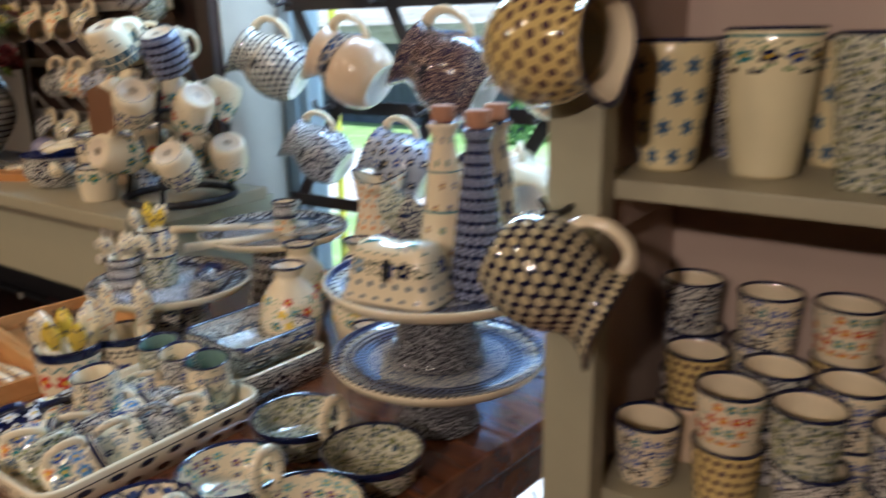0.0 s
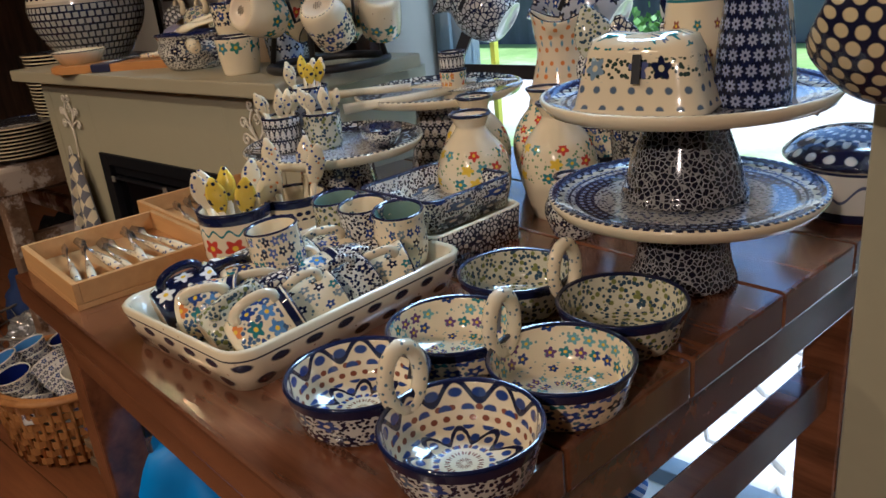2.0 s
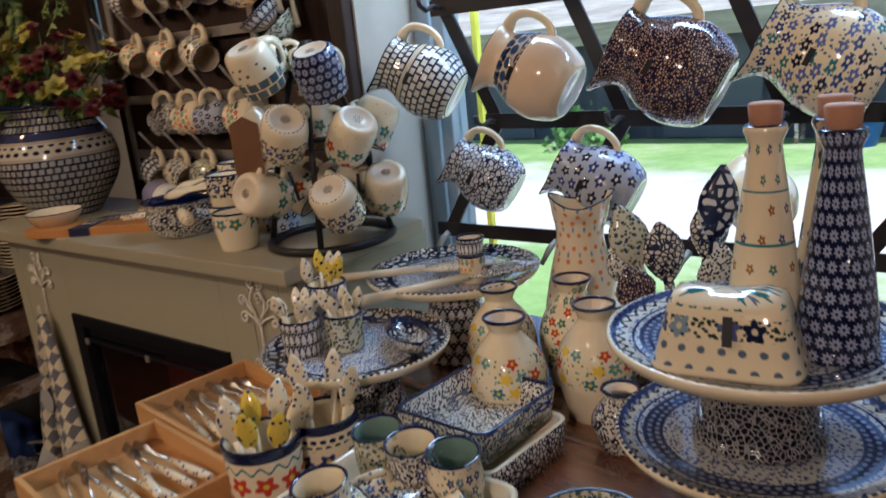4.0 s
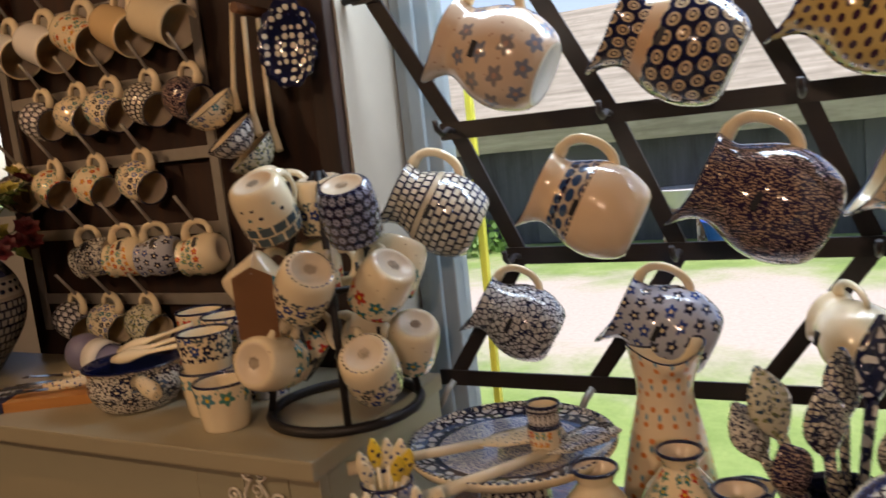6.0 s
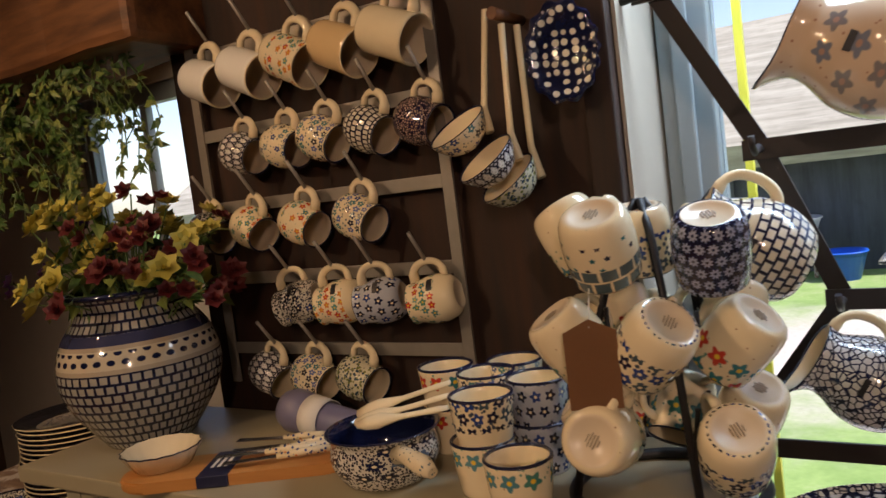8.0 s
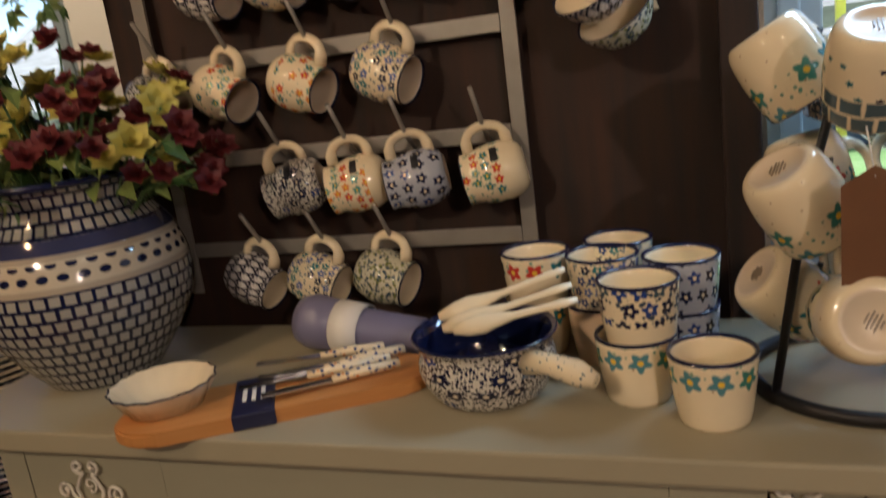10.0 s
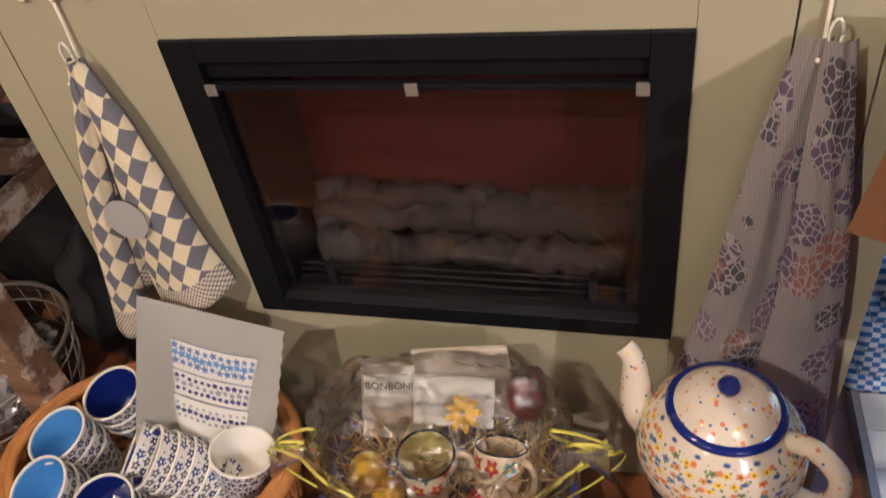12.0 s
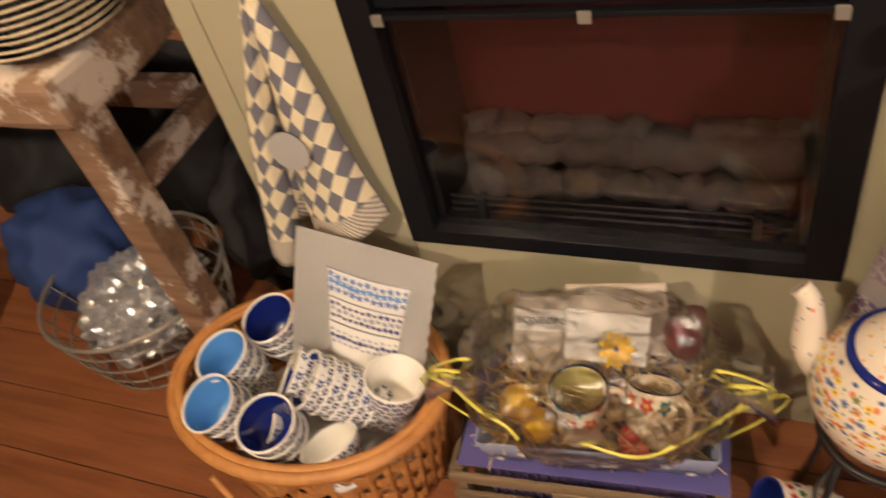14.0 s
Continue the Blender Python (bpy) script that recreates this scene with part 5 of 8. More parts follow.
def flower_mesh(name, mat, size, petals):
    bm = bmesh.new()
    for ring, (cnt, tilt, s) in enumerate(((petals, 25, 1.0), (petals - 1, 55, 0.75), (3, 78, 0.5))):
        for k in range(cnt):
            m = pose(0, 0, 0, 0, 0, 360 * k / cnt + ring * 30) @ pose(0, 0, 0, 0, -tilt, 0)
            v = [bm.verts.new(m @ Vector(p) * size * s) for p in ((0.05, -0.12, 0), (0.6, -0.34, 0.05), (1.0, 0, 0.0), (0.6, 0.34, 0.05), (0.05, 0.12, 0), (0.55, 0, -0.08))]
            for a, b, c in ((0, 1, 5), (1, 2, 5), (2, 3, 5), (3, 4, 5), (4, 0, 5)):
                bm.faces.new((v[a], v[b], v[c])).smooth = True
    return mesh_of(name, bm, mat)


petal = {"petal_yellow": flower_mesh("blossom", M["petal_yellow"], 0.03, 6), "petal_red": flower_mesh("blossom", M["petal_red"], 0.023, 6), "petal_violet": flower_mesh("blossom", M["petal_violet"], 0.024, 5)}
bm = bmesh.new()
v = [bm.verts.new(p) for p in ((0, 0, 0), (0.016, 0.012, 0.004), (0.045, 0, -0.008), (0.016, -0.012, 0.004), (0.02, 0, 0))]
for a, b, c in ((0, 1, 4), (1, 2, 4), (2, 3, 4), (3, 0, 4)):
    bm.faces.new((v[a], v[b], v[c]))
leaf_me = {"leaf": mesh_of("leaf", bm, M["leaf"])}
leaf_me["pale"] = leaf_me["leaf"].copy()
leaf_me["pale"].materials[0] = M["pale_leaf"]
for k in range(84):
    a = fl.uniform(0, 6.283)
    rr = fl.uniform(0.04, 0.225)
    h = fl.uniform(0.1, 0.26) - rr * 0.38
    x, y = rr * math.cos(a) * 1.15, rr * math.sin(a) * 0.8
    kind = "petal_red" if x > 0.01 else ("petal_violet" if x < -0.13 and fl.random() < 0.5 else "petal_yellow")
    if kind == "petal_red" and fl.random() < 0.2:
        kind = "petal_yellow"
    tip = Vector((x, y, h))
    bm = bmesh.new()
    tube(bm, [(x * 0.25, y * 0.25, -0.06), (x * 0.6, y * 0.6, h * 0.5), tuple(tip)], 0.0016, 5)
    part("stem", bm, M["stem"], bouquet)
    for j in range(2):
        f = new("blossom", petal[kind])
        f.parent = bouquet
        f.matrix_basis = axes(tip + Vector((fl.uniform(-0.018, 0.018), fl.uniform(-0.018, 0.018), fl.uniform(-0.02, 0.01))), (x * 3 + fl.uniform(-0.3, 0.3), y * 3 - 0.4, 0.5), (1, 0.2, 0)) @ Matrix.Scale(fl.uniform(0.75, 1.2), 4)
    for j in range(3):
        f = new("leaf", leaf_me[fl.choice(("leaf", "pale"))])
        f.parent = bouquet
        f.matrix_basis = axes(tip * fl.uniform(0.45, 0.9), (fl.uniform(-1, 1), fl.uniform(-1, 1), 1), (x, y, fl.uniform(-0.4, 0.2))) @ Matrix.Scale(fl.uniform(0.7, 1.3), 4)

# hanging artificial greenery from the beam
vine = thing("hanging_vine", pose(-2.62, 1.16, 1.78), "trailing artificial greenery hanging from the beam", "plant")
vr = random.Random(5)
for k in range(40):
    x0 = vr.uniform(-0.42, 0.2)
    ln = vr.uniform(0.12, 0.34) if x0 < 0.05 else vr.uniform(0.22, 0.4)
    pts = [(x0 + 0.03 * math.sin(i * 0.8 + k), 0.05 * math.sin(k * 2.1) + 0.02 * math.cos(i), 0.10 * (x0 > 0.03) - ln * i / 8) for i in range(9)]
    bm = bmesh.new()
    tube(bm, pts, 0.0014, 5)
    part("stem", bm, M["stem"], vine)
    for p in pts:
        for j in range(5):
            f = new("leaf", leaf_me["leaf" if vr.random() < 0.6 else "pale"])
            f.parent = vine
            f.matrix_basis = axes(Vector(p) + Vector((0, 0, vr.uniform(-0.01, 0.01))), (vr.uniform(-0.6, 0.6), -1, vr.uniform(-0.2, 0.8)), (vr.uniform(-1, 1), 0, vr.uniform(-1, 0.3))) @ Matrix.Scale(vr.uniform(0.4, 0.75), 4)

# wooden board with knives, small fluted bowl
bd = thing("serving_board", pose(-2.155, 0.868, MANTEL + 0.0005, 0, 0, 29), "long orange-brown wooden serving board with a navy paper band", "board")
bm = bmesh.new()
ring = [(0.03 - 0.055 * math.cos(radians(a)) * 1.0, 0.055 * math.sin(radians(a))) for a in range(-90, 91, 15)] + [(0.315 + 0.05 * math.cos(radians(a)), 0.05 * math.sin(radians(a))) for a in range(90, -91, -15)]
vs = [[bm.verts.new((x, y, z)) for x, y in ring] for z in (0, 0.018)]
bm.faces.new(vs[0][::-1]), bm.faces.new(vs[1])
for k in range(len(ring)):
    bm.faces.new((vs[0][k], vs[0][(k + 1) % len(ring)], vs[1][(k + 1) % len(ring)], vs[1][k]))
bmesh.ops.bevel(bm, geom=[e for e in bm.edges if abs(e.verts[0].co.z - e.verts[1].co.z) < 1e-4], offset=0.003, segments=2, affect="EDGES")
part("plank", bm, M["board"], bd)
bm = bmesh.new()
box(bm, 0.115, 0.165, -0.0565, 0.0565, 0.0005, 0.0195, 0.002)
part("paper_band", bm, M["navy_paper"], bd, "navy paper band")
for k in range(3):
    bm = bmesh.new()
    box(bm, 0.126 + k * 0.011, 0.131 + k * 0.011, -0.018, 0.02, 0.0196, 0.0202)
    part("print", bm, M["paper"], bd, "white printed bars")
for k, (dx, dy, rot) in enumerate(((-1.985, 0.985, 28), (-1.97, 1.005, 22), (-1.955, 1.02, 30), (-1.94, 0.965, 35), (-1.99, 1.035, 20))):
    kn = thing("butter_knife", pose(dx, dy, MANTEL + 0.023 + 0.0015 * k, 0, 0, rot), "small steel knife with a patterned ceramic handle lying on a board", "knife", "knives on the board")
    bm = bmesh.new()
    tube(bm, [(0, 0, 0), (0.04, 0, 0.002), (0.085, 0, 0.002)], [0.005, 0.0065, 0.006], 8)
    part("handle", bm, G["spoon"], kn)
    bm = bmesh.new()
    box(bm, -0.085, 0.0, -0.007, 0.007, -0.0007, 0.0007)
    part("blade", bm, M["steel"], kn)
bm = bmesh.new()
lathe(bm, [(0, 0), (0.038, 0), (0.052, 0.026), (0.053, 0.028), (0.051, 0.028), (0.036, 0.005), (0, 0.005)], 48, [0, 0, 1, 1, 2, 2], bulge=lambda a, z: 1 + 0.03 * math.cos(16 * a) * min(1, z / 0.02))
solid("fluted_bowl", bm, [G["cream"], G["navy"], G["cream"]], "small cream fluted bowl on a wooden board", "bowl", m=pose(-2.138, 0.905, MANTEL + 0.0195) @ Matrix.Diagonal((1.22, 1.22, 1.1, 1)))

# handled pan with spoon rests
t = thing("handled_pan", pose(-1.752, 1.0, MANTEL), "patterned stoneware pan with a short handle holding ceramic spoons", "pan")
bm = bmesh.new()
prof, mats = pot_profile(smooth_curve([(0.055, 0), (0.066, 0.006), (0.081, 0.035), (0.078, 0.062), (0.082, 0.072), (0.086, 0.076)], 4), 0.005)
lathe(bm, prof, 48, mats)
part("body", bm, [G["dense"], G["navy"], G["navy"], G["biscuit"]], t)
bm = bmesh.new()
tube(bm, [(0.06, -0.045, 0.055), (0.085, -0.06, 0.06), (0.12, -0.075, 0.055), (0.138, -0.082, 0.05)], [0.016, 0.012, 0.015, 0.008], 12)
part("handle", bm, G["sprig"], t)
for k, (a, b) in enumerate((((-0.05, 0.0, 0.078), (0.10, 0.04, 0.115)), ((-0.03, -0.02, 0.083), (0.11, 0.015, 0.105)), ((-0.06, 0.02, 0.085), (0.09, 0.06, 0.128)))):
    sp = thing("ceramic_spoon", pose(-1.752, 1.0, MANTEL), "cream ceramic spoon lying across a pan", "spoon")
    bm = bmesh.new()
    A, B = Vector(a), Vector(b)
    tube(bm, [A + (B - A) * i / 8 for i in range(9)], [0.006, 0.012, 0.0135, 0.009, 0.005, 0.0048, 0.0048, 0.0058, 0.004], 10, flat=0.5)
    part("spoon_body", bm, G["cream"], sp)

# rolled lavender napkins and cups
t = thing("rolled_cloth", axes((-2.06, 1.125, MANTEL + 0.048), (0.93, -0.1, -0.12), (0, 0, 1)), "lavender cloth roll with a pale paper sleeve", "cloth")
bm = bmesh.new()
lathe(bm, [(0, 0), (0.034, 0.003), (0.04, 0.02), (0.036, 0.06), (0.031, 0.062), (0.029, 0.19), (0.027, 0.195), (0, 0.192)], 28)
part("roll", bm, M["lavender"], t)
bm = bmesh.new()
lathe(bm, [(0.0365, 0.062), (0.0375, 0.062), (0.0355, 0.105), (0.034, 0.105)], 28)
part("sleeve", bm, M["paper"], t, "pale patterned paper sleeve")
for x, y, z, w, words in (
    (-1.502, 0.945, 0, "tree_teal", "cream beaker with teal flowers standing on the mantel"),
    (-1.58, 0.995, 0, "tree_teal", "cream beaker with teal flowers, the lower one of a stack"),
    (-1.574, 0.994, 0.072, "tree_navy", "cream beaker with blue sprigs, the upper one of a stack"),
    (-1.715, 1.13, 0, "tree_red", "cream beaker with red flowers, the lower one of a stack"),
    (-1.712, 1.128, 0.072, "tree_red", "cream beaker with red flowers, the upper one of a stack"),
    (-1.628, 1.105, 0, "blue_band", "blue patterned beaker, the lower one of a stack"),
    (-1.624, 1.10, 0.072, "blue_flower", "blue patterned beaker, the upper one of a stack"),
    (-1.615, 1.175, 0.0, "dense", "dark patterned beaker at the back of the mantel"),
    (-1.612, 1.172, 0.072, "sprig", "cream beaker, the upper one of a stack"),
    (-1.535, 1.085, 0, "blue_daisy", "blue beaker, the lower one of a stack"),
    (-1.532, 1.082, 0.072, "blue_daisy", "blue beaker, the upper one of a stack"),
):
    cup(pose(x, y, MANTEL + z * 0.86), w, "short_beaker", scale=1.0, label=words, group="beakers on the mantel")

# ---- mug tree ----
TX, TY = -1.348, 1.045
tree = thing("mug_tree", pose(TX, TY, MANTEL), "black iron mug tree with a ring base on the mantel", "mug tree")
bm = bmesh.new()
tube(bm, [(0.116 * math.cos(a), 0.116 * math.sin(a), 0.008) for a in (2 * math.pi * k / 40 for k in range(40))], 0.008, 8, True)
part("base_ring", bm, M["iron"], tree)
bm = bmesh.new()
tube(bm, [(0.07 * math.cos(a), 0.07 * math.sin(a), 0.2) for a in (2 * math.pi * k / 40 for k in range(40))], 0.005, 8, True)
part("ring", bm, M["iron"], tree)
for a in range(0, 360, 90):
    bm = bmesh.new()
    c, s = math.cos(radians(a + 35)), math.sin(radians(a + 35))
    tube(bm, [(0.116 * c, 0.116 * s, 0.008), (0.075 * c, 0.075 * s, 0.2), (0.03 * c, 0.03 * s, 0.33), (0.004 * c, 0.004 * s, 0.37)], 0.0055, 8, flat=0.7)
    part("stay", bm, M["iron"], tree)
TREE = (
    ((-1.359, 0.911, 1.368), (0.03, -0.48, 0.87), "tree_check"), ((-1.445, 1.02, 1.372), (-0.5, 0.05, 0.85), "tree_teal"), ((-1.359, 1.057, 1.362), (0.0, -0.15, 0.97), "tree_navy"), ((-1.248, 0.958, 1.354), (0.1, -0.4, 0.9), "rosette"),
    ((-1.438, 0.949, 1.25), (-0.45, -0.3, 0.8), "tree_teal"), ((-1.287, 0.918, 1.247), (0.6, -0.34, 0.66), "tree_navy"), ((-1.215, 1.015, 1.233), (0.64, -0.16, 0.7), "tree_red"), ((-1.405, 1.09, 1.255), (-0.2, 0.3, 0.9), "tree_red"),
    ((-1.371, 0.876, 1.126), (0.08, -0.92, 0.25), "tree_teal"), ((-1.235, 0.942, 1.125), (0.21, -0.6, 0.72), "tree_navy"), ((-1.238, 1.095, 1.126), (0.4, -0.35, 0.77), "tree_teal"), ((-1.26, 1.13, 1.25), (0.2, 0.45, 0.85), "tree_red"), ((-1.455, 1.03, 1.125), (-0.7, -0.25, 0.6), "tree_red"), ((-1.335, 1.13, 1.125), (0.1, 0.6, 0.75), "tree_teal"),
)
for k, (foot, out, w) in enumerate(TREE):
    d = -Vector(out).normalized()
    c = Vector(foot) + d * 0.04
    side = Vector((TX - c[0], TY - c[1] + 0.06, 0.03))
    m = axes(Vector(foot), d, side)
    mug(m, w, "barrel", "cream", "navy", "cream", 0.95, "stoneware mug hanging upside down on an iron mug tree", tag=k in (1, 10, 12))
    bm = bmesh.new()
    q = Vector(c) - Vector((TX, TY, MANTEL))
    q -= Vector((q.x, q.y, 0)) * 0.45
    s = Vector((q.x, q.y, 0)).normalized() * 0.05
    tube(bm, [(s.x, s.y, q.z - 0.02), (s.x * 1.2, s.y * 1.2, q.z - 0.025), tuple(q + Vector((0, 0, 0.03)))], 0.0032, 6)
    part("arm", bm, M["iron"], tree)
bm = bmesh.new()
for p in ((-0.035, -0.06), (0.035, -0.06), (0.035, 0.045), (0.0, 0.062), (-0.035, 0.045)):
    bm.verts.new((p[0], 0, p[1]))
bm.verts.ensure_lookup_table()
bm.faces.new(bm.verts[:])
bmesh.ops.solidify(bm, geom=list(bm.faces), thickness=0.001)
tag = thing("swing_tag", pose(-1.368, 0.893, 1.205, 0, 0, 20) @ Matrix.Scale(0.82, 4), "brown card tag on white string hanging from the mug tree", "tag")
part("card", bm, M["kraft"], tag)
bm = bmesh.new()
tube(bm, [(0, 0, 0.05), (0.004, 0.02, 0.09), (0.01, 0.05, 0.14)], 0.001, 5)
part("string", bm, M["paper"], tag)

# ---- the display table ----
TA = radians(-6.2)
TM = Matrix.Translation((-0.45, 0.284, 0)) @ Matrix.Rotation(TA, 4, "Z")
TL, TD = 0.895, 0.94
table = thing("display_table", TM, "old reddish-brown wooden table of thick planks with square legs", "table")
for k in range(5):
    bm = bmesh.new()
    box(bm, -TL, 0, TD / 5 * k + 0.0008, TD / 5 * (k + 1) - 0.0008, TABLE - 0.045, TABLE, 0.004)
    part("plank", bm, M["table"], table)
for a, b, c, d in ((-TL + 0.04, -0.04, 0.03, 0.055), (-TL + 0.04, -0.04, TD - 0.055, TD - 0.03), (-0.055, -0.03, 0.06, TD - 0.06), (-TL + 0.03, -TL + 0.055, 0.06, TD - 0.06)):
    bm = bmesh.new()
    box(bm, a, b, c, d, TABLE - 0.135, TABLE - 0.0455, 0.003)
    part("apron", bm, M["table"], table)
for x in (-TL + 0.03, -0.095):
    for y in (0.03, TD - 0.095):
        bm = bmesh.new()
        box(bm, x, x + 0.065, y, y + 0.065, FLOOR, TABLE - 0.046, 0.004)
        part("leg", bm, M["table"], table)
for a, b, c, d in ((-0.085, -0.05, 0.1, TD - 0.1), (-TL + 0.045, -TL + 0.08, 0.1, TD - 0.1)):
    bm = bmesh.new()
    box(bm, a, b, c, d, 0.495, 0.562, 0.003)
    part("stretcher", bm, M["table"], table)


def oblong(bm, w, d, h, t, r, flare=0.0, foot=0.0, mats=(0, 1, 2)):
    """A rounded rectangular dish, open on top: wall 0, rim 1, inside 2."""
    uv = bm.loops.layers.uv.verify()

    def ring(hw, hd, rad, z):
        pts = []
        for cx, cy, a0 in ((1, 1, 0), (-1, 1, 90), (-1, -1, 180), (1, -1, 270)):
            for k in range(7):
                a = radians(a0 + 15 * k)
                pts.append((cx * (hw - rad) + rad * math.cos(a), cy * (hd - rad) + rad * math.sin(a), z))
        return [bm.verts.new(p) for p in pts]

    a = ring(w / 2 - flare, d / 2 - flare, r * 0.8, 0)
    levels = [a, ring(w / 2 - flare * 0.4, d / 2 - flare * 0.4, r, h * 0.5), ring(w / 2, d / 2, r, h), ring(w / 2 - t * 0.5, d / 2 - t * 0.5, r * 0.95, h + t * 0.4), ring(w / 2 - t, d / 2 - t, r * 0.9, h - 0.001), ring(w / 2 - t - flare, d / 2 - t - flare, r * 0.7, t)]
    ms = (mats[0], mats[0], mats[1], mats[1], mats[2])
    n = len(a)
    for j in range(5):
        p, q = levels[j], levels[j + 1]
        acc = 0
        for k in range(n):
            f = bm.faces.new((p[k], p[(k + 1) % n], q[(k + 1) % n], q[k]))
            f.smooth, f.material_index = True, ms[j]
            step = (p[k].co - p[(k + 1) % n].co).length
            for l, (uu, vv) in zip(f.loops, ((acc, p[k].co.z), (acc + step, p[k].co.z), (acc + step, q[k].co.z), (acc, q[k].co.z))):
                l[uv].uv = (uu, vv)
            acc += step
    bm.faces.new(levels[0][::-1]).material_index = mats[0]
    bm.faces.new(levels[5]).material_index = mats[2]


# chicken-pattern roasting dish full of little espresso mugs
t = thing("roasting_dish", pose(-0.843, 0.53, TABLE, 0, 0, -1), "large rectangular cream roasting dish with small navy hens", "dish")
bm = bmesh.new()
oblong(bm, 0.25, 0.335, 0.046, 0.008, 0.03, 0.012)
part("dish_body", bm, [G["tray_wall"], G["cream"], G["cream"]], t)
er = random.Random(21)
spots = [(-0.085, -0.12, "daisy"), (-0.03, -0.115, "gaudy"), (0.035, -0.12, "leafy"), (0.088, -0.115, "gaudy"), (-0.09, -0.062, "daisy"), (-0.035, -0.05, "gaudy"), (0.03, -0.055, "lattice"), (0.085, -0.05, "sprig"), (-0.088, 0.0, "dense"), (-0.03, 0.012, "blue_flower"), (0.03, 0.005, "gaudy"), (0.085, 0.01, "dense"), (-0.03, 0.075, "blue_flower"), (0.03, 0.068, "dense"), (0.088, 0.075, "sprig")]
for dx, dy, w in spots:
    o = pose(-0.843, 0.53, TABLE, 0, 0, -1) @ Vector((dx * 0.86, dy * 0.86, 0.036))
    d = Vector((er.uniform(0.1, 0.6), er.uniform(0.55, 0.9), er.uniform(-0.05, 0.3))).normalized()
    mug(axes(o - d * 0.034, d, (er.choice((0.5, 0.3, -0.7, 0.2)), er.uniform(-0.5, 0.1), er.uniform(0.4, 0.9))), w, "espresso", "cream", "navy", w, 1.16, "small espresso mug lying in a roasting dish", tag=er.random() < 0.4)
for dx, dy, w, ins_ in ((-0.02, -0.0, "blue_flower", "cream"), (-0.055, 0.125, "leafy", "lime"), (0.055, 0.125, "sprig", "lime"), (0.0, 0.12, "dense", "cream")):
    o = pose(-0.843, 0.53, TABLE, 0, 0, -1) @ Vector((dx, dy, 0.035 if dy < 0.05 else 0.03))
    mug(axes(o, (er.uniform(-0.1, 0.1), -0.1, 1), (-1, 0.4, 0)), w, "espresso", ins_, "navy", w, 1.15, "small espresso mug standing upright in a roasting dish", tag=False)


def twin_bowl(a, b, wall, inside, words, rim="navy"):
    """Two round bowls side by side with a ring handle between them; a, b: their centres."""
    A, B = Vector((*a, TABLE)), Vector((*b, TABLE))
    mid = (A + B) / 2
    d = B - A
    t = thing("twin_bowl", Matrix.Translation(mid) @ Matrix.Rotation(math.atan2(d.y, d.x), 4, "Z"), words, "bowl", "twin snack bowls")
    h = d.length / 2
    R = 0.0665
    for s in (-1, 1):
        bm = bmesh.new()
        pts = smooth_curve([(0.046, 0), (0.055, 0.004), (0.063, 0.03), (R, 0.044)], 4)
        prof, mats = pot_profile(pts, 0.0045, 0.006)
        mats = [4 if z > 0.030 and m == 0 else m for m, (r, z) in zip(mats, prof)]
        lathe(bm, prof, 48, mats)
        part("bowl", bm, [G[wall], G[rim], G[inside], G["biscuit"], G[rim]], t, at=pose(s * h, 0, 0, 0, 0, 90))
    bm = bmesh.new()
    tube(bm, [(0, 0, 0.03)] + [(0, 0.019 * math.sin(k / 16 * 2 * math.pi), 0.060 - 0.029 * math.cos(k / 16 * 2 * math.pi)) for k in range(17)], 0.0072, 10)
    part("handle", bm, G["sprig"], t)
    bm = bmesh.new()
    box(bm, -0.004, 0.004, -0.013, 0.013, -0.0006, 0.0006)
    part("label", bm, M["ink"], t, "small black label", at=pose(-h + 0.015, 0.052, 0.032, 62, 0, 20))


twin_bowl((-0.610, 0.415), (-0.481, 0.405), "dense", "peacock", "twin snack bowl with navy waves and a ring handle")
twin_bowl((-0.600, 0.532), (-0.473, 0.532), "blue_flower", "blossom", "twin snack bowl with teal blossoms and a ring handle")
twin_bowl((-0.628, 0.674), (-0.487, 0.663), "leafy", "leafy", "twin snack bowl with olive leaf spatter and a ring handle")


def cake_stand(x, y, z, r, h, wall, top, words, foot=0.062, neck=0.05, rot=0):
    t = thing("cake_stand", pose(x, y, z, 0, 0, rot), words, "cake stand", "cake stands")
    bm = bmesh.new()
    lathe(bm, [(0, 0.004), (foot * 0.8, 0.004), (foot * 0.92, 0), (foot, 0.004), (foot * 0.97, 0.012)] + smooth_curve([(foot * 0.95, 0.013), (foot * 0.86, h * 0.35), (neck, h * 0.75), (neck * 1.02, h - 0.012)], 4), 48)
    part("foot", bm, G[wall], t)
    bm = bmesh.new()
    plain_net = top == "plate_net"
    prof = [(neck * 1.0, h - 0.0115), (r * 0.75, h - 0.010), (r * 0.96, h - 0.004), (r, h + 0.006), (r * 0.998, h + 0.010), (r * 0.975, h + 0.011), (r * 0.93, h + 0.004), (r * 0.75, h), (r * 0.70, h - 0.0005), (0, h - 0.0005)]
    lathe(bm, prof, 72, [0, 0, 0, 0, 1, 4, 2, 5, 3])
    part("plate", bm, [G["cream"], G["stand_edge"], G[top], G["plate_rim" if plain_net else "stand_plate"], G["lattice" if plain_net else "stand_plate"], G["navy" if plain_net else "stand_plate"]], t)
    return t


SX, SY = -0.503, 0.832
cake_stand(SX, SY, TABLE, 0.152, 0.102, "dark_dense", "stand_plate", "blue and cream patterned cake stand on the table")
cake_stand(SX, SY, TABLE + 0.1025, 0.157, 0.112, "dark_dense", "stand_plate", "patterned cake stand stacked on another cake stand", 0.07, 0.045)
TOP2 = TABLE + 0.1025 + 0.112
